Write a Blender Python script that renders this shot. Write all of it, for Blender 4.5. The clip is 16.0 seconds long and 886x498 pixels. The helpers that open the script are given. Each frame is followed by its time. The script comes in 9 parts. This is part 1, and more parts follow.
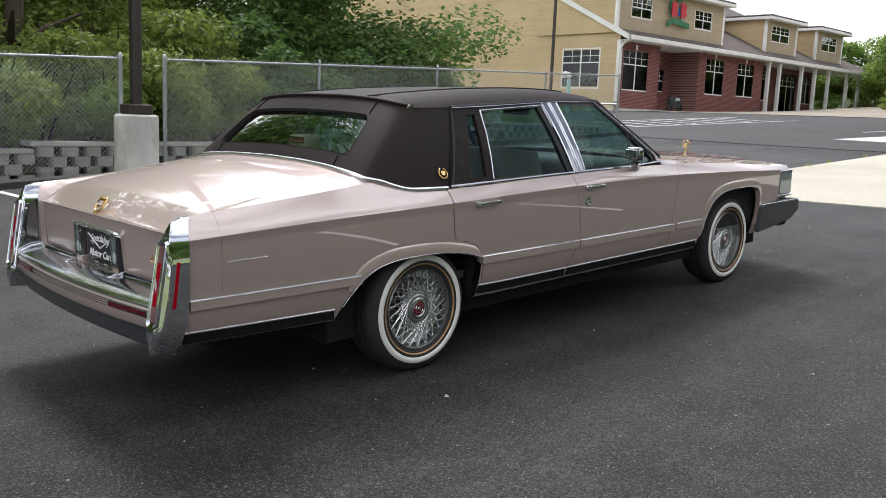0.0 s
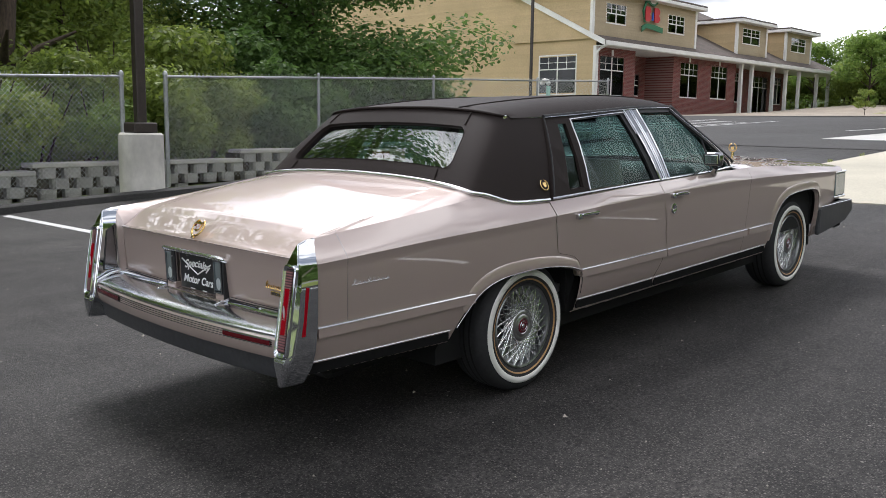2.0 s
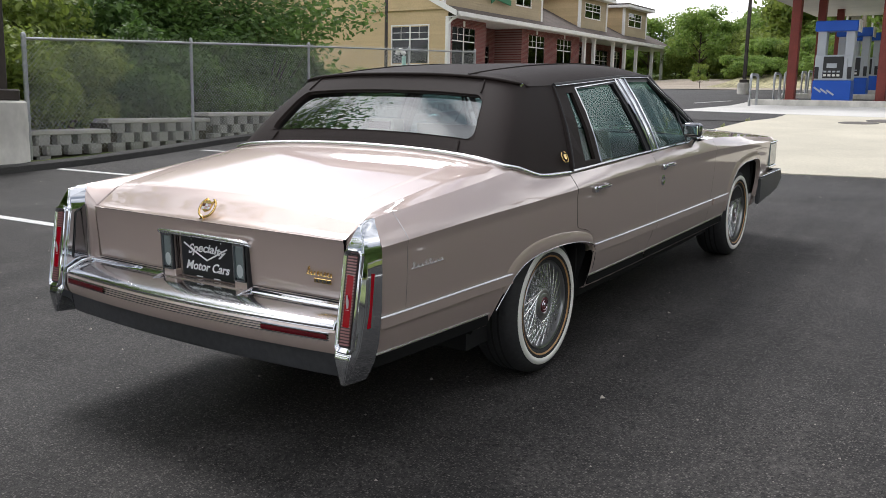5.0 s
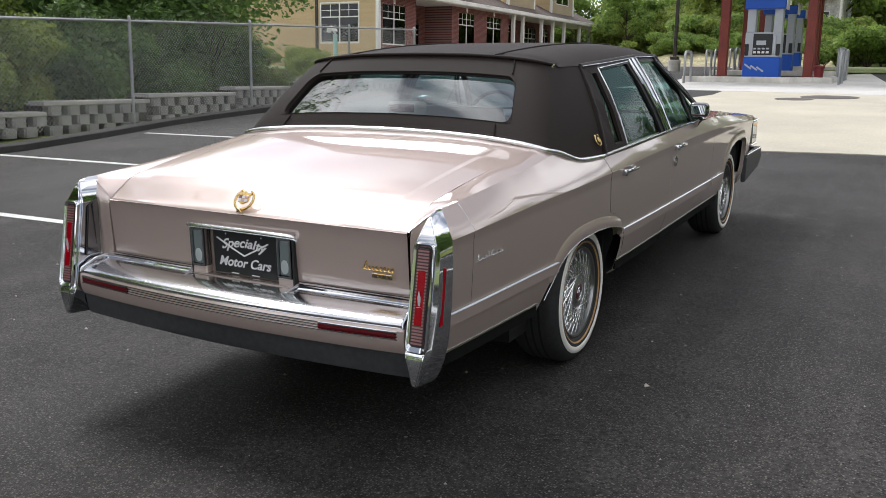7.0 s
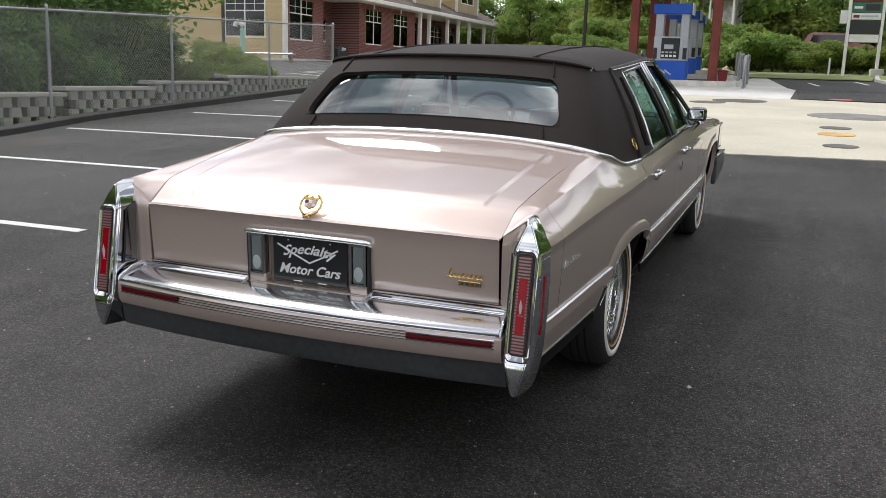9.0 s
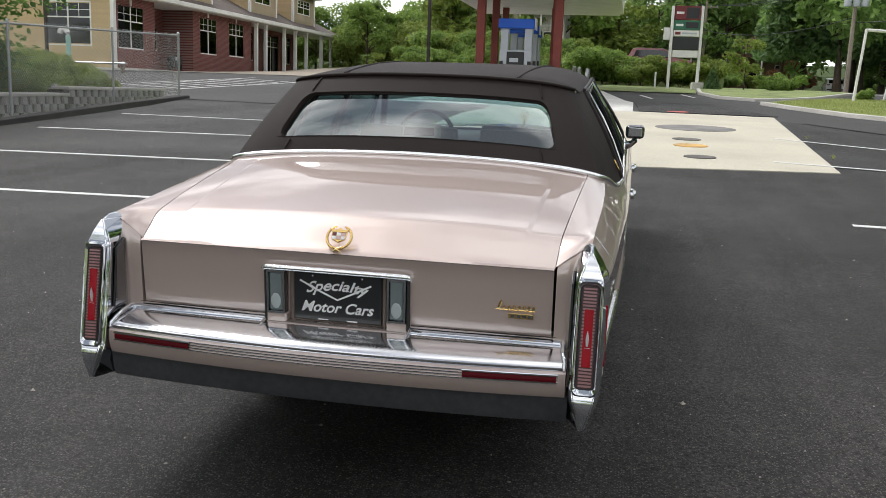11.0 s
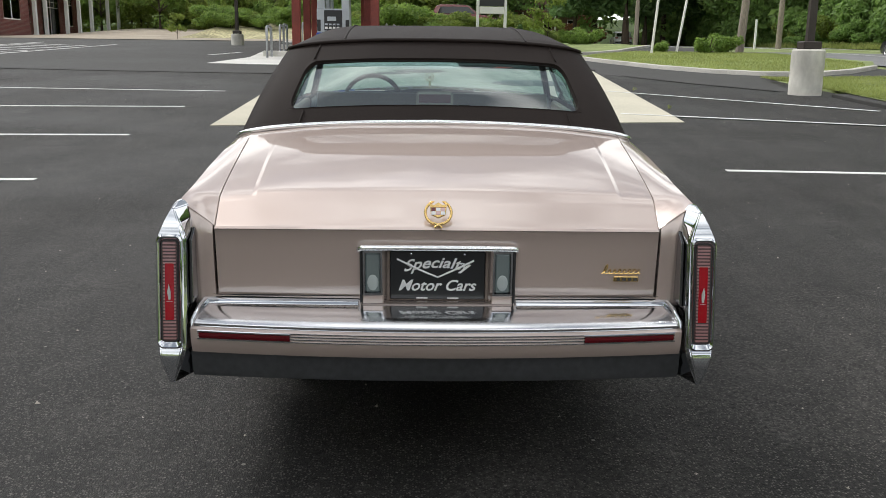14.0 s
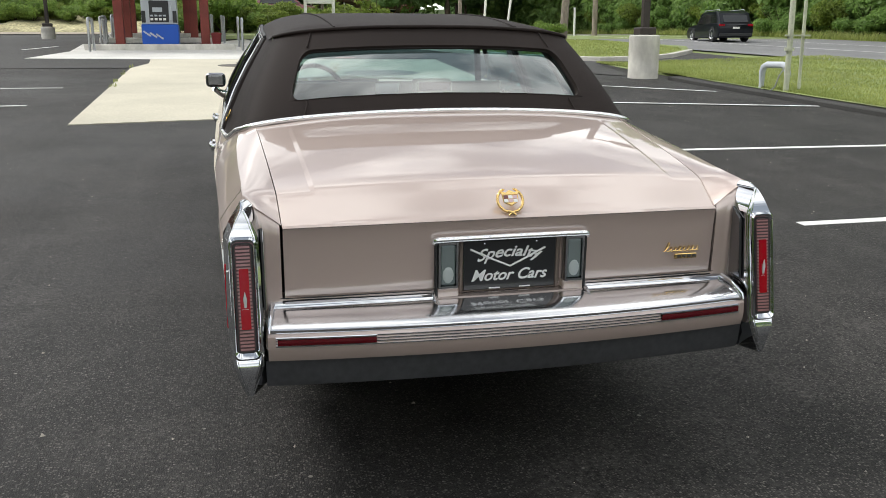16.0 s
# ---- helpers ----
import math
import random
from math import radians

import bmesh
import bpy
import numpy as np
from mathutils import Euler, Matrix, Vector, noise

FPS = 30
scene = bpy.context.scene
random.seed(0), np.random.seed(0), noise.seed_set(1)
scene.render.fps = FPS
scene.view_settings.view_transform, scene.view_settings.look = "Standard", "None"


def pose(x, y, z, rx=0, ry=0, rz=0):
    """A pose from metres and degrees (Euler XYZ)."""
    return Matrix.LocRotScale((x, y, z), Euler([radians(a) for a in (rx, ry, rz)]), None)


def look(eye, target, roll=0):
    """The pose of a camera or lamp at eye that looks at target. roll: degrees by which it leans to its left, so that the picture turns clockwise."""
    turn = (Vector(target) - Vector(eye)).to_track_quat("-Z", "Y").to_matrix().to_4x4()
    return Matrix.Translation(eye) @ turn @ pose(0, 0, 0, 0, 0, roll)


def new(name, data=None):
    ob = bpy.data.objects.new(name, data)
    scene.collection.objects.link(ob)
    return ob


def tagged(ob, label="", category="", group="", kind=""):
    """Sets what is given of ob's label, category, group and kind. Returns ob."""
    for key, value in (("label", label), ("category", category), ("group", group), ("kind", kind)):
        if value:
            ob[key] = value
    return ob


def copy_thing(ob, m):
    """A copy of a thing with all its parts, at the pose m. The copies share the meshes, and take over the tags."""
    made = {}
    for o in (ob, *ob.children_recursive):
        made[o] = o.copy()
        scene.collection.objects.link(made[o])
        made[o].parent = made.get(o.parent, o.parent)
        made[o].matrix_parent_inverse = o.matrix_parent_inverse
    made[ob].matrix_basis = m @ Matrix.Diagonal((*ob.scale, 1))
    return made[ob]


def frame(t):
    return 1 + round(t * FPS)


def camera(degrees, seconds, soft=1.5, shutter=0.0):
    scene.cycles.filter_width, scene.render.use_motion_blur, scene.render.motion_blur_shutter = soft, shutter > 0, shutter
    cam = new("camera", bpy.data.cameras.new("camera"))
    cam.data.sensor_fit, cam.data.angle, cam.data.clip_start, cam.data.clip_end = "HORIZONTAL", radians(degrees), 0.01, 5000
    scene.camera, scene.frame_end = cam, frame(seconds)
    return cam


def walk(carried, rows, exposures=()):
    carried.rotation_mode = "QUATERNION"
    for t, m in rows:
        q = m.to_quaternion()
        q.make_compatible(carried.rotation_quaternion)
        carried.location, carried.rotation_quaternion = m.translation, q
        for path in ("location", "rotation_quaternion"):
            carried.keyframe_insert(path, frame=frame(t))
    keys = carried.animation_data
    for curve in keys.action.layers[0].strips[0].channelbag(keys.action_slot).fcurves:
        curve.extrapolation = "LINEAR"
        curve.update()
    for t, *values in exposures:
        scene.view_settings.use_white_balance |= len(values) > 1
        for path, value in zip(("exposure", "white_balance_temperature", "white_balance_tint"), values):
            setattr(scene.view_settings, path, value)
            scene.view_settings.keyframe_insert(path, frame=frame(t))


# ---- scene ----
# the lot climbs gently along +x; heights are true
cam = camera(54.1, 16.0, 0.8)
PATH = [
    (0, (-1.555, -3.982, 1.346), (-0.185, -2.558, 1.041), 2.33),
    (0.5, (-1.678, -3.854, 1.334), (-0.286, -2.454, 1.013), 2.21),
    (1, (-1.813, -3.730, 1.324), (-0.411, -2.347, 0.975), 1.99),
    (1.5, (-1.862, -3.603, 1.319), (-0.466, -2.211, 0.983), 1.50),
    (2, (-1.891, -3.434, 1.337), (-0.477, -2.048, 1.055), 0.78),
    (2.5, (-1.973, -3.299, 1.329), (-0.507, -1.966, 1.060), 0.91),
    (3, (-2.108, -3.165, 1.325), (-0.596, -1.887, 1.043), 0.34),
    (3.5, (-2.132, -3.044, 1.319), (-0.598, -1.799, 1.006), 0.70),
    (4, (-2.090, -2.877, 1.324), (-0.529, -1.670, 0.994), 0.96),
    (4.5, (-2.100, -2.754, 1.314), (-0.495, -1.612, 0.969), 1.28),
    (4.7, (-2.143, -2.708, 1.313), (-0.525, -1.585, 0.969), 1.26),
    (6.8, (-2.282, -2.222, 1.312), (-0.589, -1.225, 0.938), 0.80),
    (7, (-2.305, -2.164, 1.321), (-0.594, -1.203, 0.934), 0.86),
    (7.5, (-2.420, -2.041, 1.320), (-0.690, -1.116, 0.932), 0.61),
    (8, (-2.490, -1.941, 1.306), (-0.753, -1.038, 0.897), 0.79),
    (8.5, (-2.497, -1.750, 1.303), (-0.725, -0.914, 0.902), 1.00),
    (9, (-2.518, -1.584, 1.324), (-0.708, -0.828, 0.937), 1.89),
    (9.2, (-2.541, -1.531, 1.319), (-0.716, -0.806, 0.942), 2.15),
    (11.3, (-2.609, -0.780, 1.349), (-0.673, -0.433, 0.990), 1.75),
    (11.5, (-2.635, -0.698, 1.350), (-0.694, -0.391, 0.982), 1.50),
    (12, (-2.691, -0.535, 1.354), (-0.748, -0.340, 0.936), 0.86),
    (12.5, (-2.635, -0.436, 1.341), (-0.689, -0.298, 0.903), 0.68),
    (13, (-2.540, -0.286, 1.354), (-0.593, -0.206, 0.916), 0.81),
    (13.5, (-2.550, -0.135, 1.360), (-0.595, -0.141, 0.935), 1.19),
    (14, (-2.632, 0.034, 1.354), (-0.679, -0.002, 0.923), 0.75),
    (14.5, (-2.603, 0.190, 1.337), (-0.656, 0.088, 0.890), 0.76),
    (15, (-2.494, 0.388, 1.335), (-0.550, 0.191, 0.907), -0.26),
    (15.5, (-2.467, 0.554, 1.343), (-0.541, 0.254, 0.895), -0.30),
    (16, (-2.490, 0.787, 1.336), (-0.588, 0.362, 0.886), -0.17),
]
walk(cam, [(t, look(eye, target, roll)) for t, eye, target, roll in PATH], exposures=((0, 0.26, 6200, 14), (3, 0.06, 6250, 13.5), (8, 0.01, 6340, 13), (13, -0.07, 6430, 9.5), (16, 0.11, 6480, 8.5)))

# ---- light ----
world = bpy.data.worlds.new("hazy_sky")
scene.world = world
world.use_nodes = True
wn, wl = world.node_tree.nodes, world.node_tree.links
wn.clear()
w_out = wn.new("ShaderNodeOutputWorld")
w_bg = wn.new("ShaderNodeBackground")
w_sky = wn.new("ShaderNodeTexSky")
w_sky.sky_type = "NISHITA"
w_sky.sun_disc = False
SUN_EL, SUN_AZ = 53.0, 62.0          # elevation; azimuth from +x towards +y
w_sky.sun_elevation = radians(SUN_EL)
w_sky.sun_rotation = radians(90 - SUN_AZ)
w_sky.air_density, w_sky.dust_density = 1.0, 2.0
w_tc = wn.new("ShaderNodeTexCoord")
w_map = wn.new("ShaderNodeMapping")
w_map.inputs["Scale"].default_value = (1.0, 1.0, 2.6)
w_noise = wn.new("ShaderNodeTexNoise")
w_noise.inputs["Scale"].default_value = 2.1
w_noise.inputs["Detail"].default_value = 7.0
w_noise.inputs["Roughness"].default_value = 0.55
w_ramp = wn.new("ShaderNodeValToRGB")
w_ramp.color_ramp.elements[0].position = 0.27
w_ramp.color_ramp.elements[1].position = 0.45
w_scale = wn.new("ShaderNodeVectorMath")
w_scale.operation = "SCALE"
w_scale.inputs["Scale"].default_value = 0.13
w_shade = wn.new("ShaderNodeTexNoise")
w_shade.inputs["Scale"].default_value = 3.4
w_shade.inputs["Detail"].default_value = 5.0
w_tone = wn.new("ShaderNodeValToRGB")
w_tone.color_ramp.elements[0].position = 0.40
w_tone.color_ramp.elements[0].color = (0.36, 0.40, 0.46, 1)
w_tone.color_ramp.elements[1].position = 0.60
w_tone.color_ramp.elements[1].color = (2.0, 1.98, 1.95, 1)
w_mix = wn.new("ShaderNodeMix")
w_mix.data_type = "RGBA"
wl.new(w_tc.outputs["Generated"], w_map.inputs["Vector"])
wl.new(w_map.outputs["Vector"], w_noise.inputs["Vector"])
wl.new(w_map.outputs["Vector"], w_shade.inputs["Vector"])
wl.new(w_noise.outputs["Fac"], w_ramp.inputs["Fac"])
wl.new(w_shade.outputs["Fac"], w_tone.inputs["Fac"])
wl.new(w_sky.outputs["Color"], w_scale.inputs[0])
wl.new(w_ramp.outputs["Color"], w_mix.inputs["Factor"])
wl.new(w_scale.outputs["Vector"], w_mix.inputs["A"])
wl.new(w_tone.outputs["Color"], w_mix.inputs["B"])
wl.new(w_mix.outputs["Result"], w_bg.inputs["Color"])
w_sep = wn.new("ShaderNodeSeparateXYZ")          # the haze brightens towards the horizon
wl.new(w_tc.outputs["Generated"], w_sep.inputs[0])
w_haze = wn.new("ShaderNodeMapRange")
w_haze.inputs["From Min"].default_value, w_haze.inputs["From Max"].default_value = 0.15, 0.7
w_haze.inputs["To Min"].default_value, w_haze.inputs["To Max"].default_value = 1.1, 0.98
wl.new(w_sep.outputs["Z"], w_haze.inputs["Value"])
wl.new(w_haze.outputs["Result"], w_bg.inputs["Strength"])
wl.new(w_bg.outputs["Background"], w_out.inputs["Surface"])

sun = new("sun", bpy.data.lights.new("sun", "SUN"))
sun.data.energy, sun.data.angle, sun.data.color = 2.1, radians(20.0), (1.0, 0.97, 0.93)
_e, _a = radians(SUN_EL), radians(SUN_AZ)
sun.matrix_world = look((0, 0, 0), (-math.cos(_e) * math.cos(_a), -math.cos(_e) * math.sin(_a), -math.sin(_e)))

# ---- tools ----
SLOPE = radians(2.5)
LOT = Matrix.Rotation(-SLOPE, 4, "Y")          # the plane of the parking lot, climbing along +x
CREST = 44.0                                    # beyond this the ground levels off


def catmull(xs, ys, x):
    """A smooth curve through points, held flat at the ends."""
    if x <= xs[0]:
        return ys[0]
    if x >= xs[-1]:
        return ys[-1]
    i = max(k for k in range(len(xs) - 1) if xs[k] <= x)
    h = xs[i + 1] - xs[i]
    t = (x - xs[i]) / h
    def slope(k):
        if k == 0:
            return (ys[1] - ys[0]) / (xs[1] - xs[0])
        if k == len(xs) - 1:
            return (ys[-1] - ys[-2]) / (xs[-1] - xs[-2])
        a = (ys[k] - ys[k - 1]) / (xs[k] - xs[k - 1])
        b = (ys[k + 1] - ys[k]) / (xs[k + 1] - xs[k])
        return 0.0 if a * b <= 0 else 2 * a * b / (a + b)
    m0, m1 = slope(i), slope(i + 1)
    return ((2 * t ** 3 - 3 * t ** 2 + 1) * ys[i] + (t ** 3 - 2 * t ** 2 + t) * h * m0
            + (-2 * t ** 3 + 3 * t ** 2) * ys[i + 1] + (t ** 3 - t ** 2) * h * m1)


def curve(pts):
    xs, ys = [p[0] for p in pts], [p[1] for p in pts]
    return lambda x: catmull(xs, ys, x)


rise = curve([(-400, -3.4), (-60, -2.1), (-28, -1.2225), (0, 0), (20, 0.873), (44, 1.921), (52, 2.2), (75, 2.56), (95, 2.85), (200, 3.4), (700, 5.0)])


def gz(x, y=0.0):
    """Height of the ground."""
    if -28 < x < CREST:
        return x * math.tan(SLOPE)
    return rise(x)


def at_lot(x, y, z=0.0):
    """The world place of a point measured in the plane of the lot."""
    p = LOT @ Vector((x, y, 0))
    return Vector((p.x, p.y, gz(p.x) + z))


def mesh_of(bm, name, smooth=None):
    me = bpy.data.meshes.new(name)
    bm.normal_update()
    bm.to_mesh(me)
    bm.free()
    if smooth is not None:
        for poly in me.polygons:
            poly.use_smooth = True
        me.set_sharp_from_angle(angle=radians(smooth))
    return me


def thing(name, label, category, group="", kind="", at=None):
    ob = new(name)
    ob.empty_display_size = 0.2
    if at is not None:
        ob.matrix_world = at
    return tagged(ob, label, category, group, kind)


def part(name, bm, material, parent=None, label="", smooth=None, kind=""):
    me = mesh_of(bm, name, smooth) if isinstance(bm, bmesh.types.BMesh) else bm
    if material is not None and not me.materials:
        for m in (material if isinstance(material, (list, tuple)) else [material]):
            me.materials.append(m)
    ob = new(name, me)
    if parent is not None:
        ob.parent = parent
    return tagged(ob, label, "", "", kind)


def solo(name, bm, material, label, category, kind="", smooth=None, group="", at=None):
    ob = part(name, bm, material, None, "", smooth)
    if at is not None:
        ob.matrix_world = at
    return tagged(ob, label, category, group, kind)


def box(x0, x1, y0, y1, z0, z1, bev=0.0, bm=None, seg=1):
    b = bmesh.new()
    vs = [b.verts.new(p) for p in [(x0, y0, z0), (x1, y0, z0), (x1, y1, z0), (x0, y1, z0), (x0, y0, z1), (x1, y0, z1), (x1, y1, z1), (x0, y1, z1)]]
    for f in [(3, 2, 1, 0), (4, 5, 6, 7), (0, 1, 5, 4), (1, 2, 6, 5), (2, 3, 7, 6), (3, 0, 4, 7)]:
        b.faces.new([vs[i] for i in f])
    if bev:
        bmesh.ops.bevel(b, geom=b.edges[:], offset=bev, segments=seg, affect="EDGES", profile=0.5)
    return merge(bm, b)


def merge(bm, b, m=None):
    """Adds b to bm (frees b), moved by m."""
    if m is not None:
        b.transform(m)
    if bm is None:
        return b
    me = bpy.data.meshes.new("tmp")
    b.to_mesh(me)
    b.free()
    bm.from_mesh(me)
    bpy.data.meshes.remove(me)
    return bm


def prism(outline, depth, bm=None, axis="z", base=0.0, bev=0.0):
    """A plate from an outline of (a, b), thick along axis from base by depth."""
    b = bmesh.new()
    def p3(a, c, d):
        return {"z": (a, c, d), "y": (a, d, c), "x": (d, a, c)}[axis]
    lo = [b.verts.new(p3(a, c, base)) for a, c in outline]
    hi = [b.verts.new(p3(a, c, base + depth)) for a, c in outline]
    b.faces.new(lo[::-1])
    b.faces.new(hi)
    n = len(lo)
    for i in range(n):
        b.faces.new([lo[i], lo[(i + 1) % n], hi[(i + 1) % n], hi[i]])
    bmesh.ops.recalc_face_normals(b, faces=b.faces[:])
    if bev:
        bmesh.ops.bevel(b, geom=b.edges[:], offset=bev, segments=1, affect="EDGES")
    return merge(bm, b)


def lathe(profile, n=24, bm=None, m=None, closed=False):
    """Turns a profile of (radius, height) round z."""
    b = bmesh.new()
    rings = []
    for r, z in profile:
        if r < 1e-6:
            rings.append([b.verts.new((0, 0, z))])
        else:
            rings.append([b.verts.new((r * math.cos(2 * math.pi * i / n), r * math.sin(2 * math.pi * i / n), z)) for i in range(n)])
    pairs = list(zip(rings, rings[1:])) + ([(rings[-1], rings[0])] if closed else [])
    for A, B in pairs:
        for i in range(n):
            j = (i + 1) % n
            if len(A) == 1 and len(B) > 1:
                b.faces.new([A[0], B[i], B[j]])
            elif len(B) == 1 and len(A) > 1:
                b.faces.new([A[i], A[j], B[0]])
            elif len(A) > 1:
                b.faces.new([A[i], A[j], B[j], B[i]])
    bmesh.ops.recalc_face_normals(b, faces=b.faces[:])
    return merge(bm, b, m)


def tube(path, radius, n=8, bm=None, closed=False, flat=1.0):
    """A round bar along points; radius may be one number or one for each point."""
    b = bmesh.new()
    pts = [Vector(p) for p in path]
    rad = radius if isinstance(radius, (list, tuple)) else [radius] * len(pts)
    rings, up = [], Vector((0, 0, 1))
    for i, p in enumerate(pts):
        a = pts[(i - 1) % len(pts)] if (i or closed) else pts[0]
        c = pts[(i + 1) % len(pts)] if (i < len(pts) - 1 or closed) else pts[-1]
        d = (c - a).normalized()
        side = d.cross(up)
        side = side.normalized() if side.length > 1e-4 else d.cross(Vector((0, 1, 0))).normalized()
        over = side.cross(d).normalized()
        rings.append([b.verts.new(p + rad[i] * (math.cos(2 * math.pi * k / n) * side + flat * math.sin(2 * math.pi * k / n) * over)) for k in range(n)])
    for A, B in list(zip(rings, rings[1:])) + ([(rings[-1], rings[0])] if closed else []):
        for k in range(n):
            b.faces.new([A[k], A[(k + 1) % n], B[(k + 1) % n], B[k]])
    if not closed:
        b.faces.new(rings[0][::-1])
        b.faces.new(rings[-1])
    bmesh.ops.recalc_face_normals(b, faces=b.faces[:])
    return merge(bm, b)


def sheet(rows, bm=None, thick=0.0, flip=False, skip=None):
    """A skin over rows of points (all rows alike long); skip(i, j) leaves a cell out."""
    b = bmesh.new()
    vs = [[b.verts.new(p) for p in row] for row in rows]
    for i in range(len(vs) - 1):
        for j in range(len(vs[0]) - 1):
            if skip and skip(i, j):
                continue
            q = [vs[i][j], vs[i + 1][j], vs[i + 1][j + 1], vs[i][j + 1]]
            b.faces.new(q[::-1] if flip else q)
    bmesh.ops.remove_doubles(b, verts=b.verts[:], dist=1e-5)
    bmesh.ops.dissolve_degenerate(b, edges=b.edges[:], dist=1e-6)
    loose = [v for v in b.verts if not v.link_faces]
    bmesh.ops.delete(b, geom=loose, context="VERTS")
    if thick:
        bmesh.ops.solidify(b, geom=b.faces[:], thickness=thick)
    return merge(bm, b)


# ---- materials ----
def material(name, color, rough=0.6, metal=0.0, **more):
    m = bpy.data.materials.new(name)
    m.use_nodes = True
    b = m.node_tree.nodes["Principled BSDF"]
    b.inputs["Base Color"].default_value = (*color, 1)
    b.inputs["Roughness"].default_value = rough
    b.inputs["Metallic"].default_value = metal
    for key, value in more.items():
        b.inputs[key.replace("_", " ")].default_value = value
    return m


def grain(m, scale=20.0, dark=0.8, light=1.15, big=1.5, amount=0.3, bump=0.2, bump_scale=None, rough_var=0.0, island=False, objects=0.0, stretch=(1, 1, 1), dist=0.01):
    """Two scales of mottling, a bump and, if asked, a change from piece to piece."""
    nt = m.node_tree
    N, K = nt.nodes, nt.links
    b = N["Principled BSDF"]
    base = tuple(b.inputs["Base Color"].default_value)
    tc = N.new("ShaderNodeTexCoord")
    mp = N.new("ShaderNodeMapping")
    mp.inputs["Scale"].default_value = stretch
    K.new(tc.outputs["Object"], mp.inputs["Vector"])
    fine = N.new("ShaderNodeTexNoise")
    fine.inputs["Scale"].default_value, fine.inputs["Detail"].default_value = scale, 6.0
    wide = N.new("ShaderNodeTexNoise")
    wide.inputs["Scale"].default_value, wide.inputs["Detail"].default_value = big, 4.0
    K.new(mp.outputs["Vector"], fine.inputs["Vector"])
    K.new(mp.outputs["Vector"], wide.inputs["Vector"])
    def span(src, lo, hi):
        r = N.new("ShaderNodeMapRange")
        r.inputs["From Min"].default_value, r.inputs["From Max"].default_value = 0.3, 0.7
        r.inputs["To Min"].default_value, r.inputs["To Max"].default_value = lo, hi
        K.new(src, r.inputs["Value"])
        return r.outputs["Result"]
    a = span(fine.outputs["Fac"], dark, light)
    c = span(wide.outputs["Fac"], 1 - amount, 1 + amount)
    mul = N.new("ShaderNodeMath")
    mul.operation = "MULTIPLY"
    K.new(a, mul.inputs[0])
    K.new(c, mul.inputs[1])
    last = mul.outputs[0]
    if island or objects:
        if island:
            src = N.new("ShaderNodeNewGeometry").outputs["Random Per Island"]
        else:
            src = N.new("ShaderNodeObjectInfo").outputs["Random"]
        r = N.new("ShaderNodeMapRange")
        k = objects or 0.25
        r.inputs["To Min"].default_value, r.inputs["To Max"].default_value = 1 - k, 1 + k
        K.new(src, r.inputs["Value"])
        m2 = N.new("ShaderNodeMath")
        m2.operation = "MULTIPLY"
        K.new(last, m2.inputs[0])
        K.new(r.outputs["Result"], m2.inputs[1])
        last = m2.outputs[0]
    sc = N.new("ShaderNodeVectorMath")
    sc.operation = "SCALE"
    sc.inputs[0].default_value = base[:3]
    K.new(last, sc.inputs["Scale"])
    K.new(sc.outputs["Vector"], b.inputs["Base Color"])
    if bump:
        bp = N.new("ShaderNodeBump")
        bp.inputs["Strength"].default_value, bp.inputs["Distance"].default_value = bump, dist
        h = fine
        if bump_scale:
            h = N.new("ShaderNodeTexNoise")
            h.inputs["Scale"].default_value, h.inputs["Detail"].default_value = bump_scale, 4.0
            K.new(mp.outputs["Vector"], h.inputs["Vector"])
        K.new(h.outputs["Fac"], bp.inputs["Height"])
        K.new(bp.outputs["Normal"], b.inputs["Normal"])
    if rough_var:
        v = b.inputs["Roughness"].default_value
        K.new(span(wide.outputs["Fac"], max(0, v - rough_var), min(1, v + rough_var)), b.inputs["Roughness"])
    return m


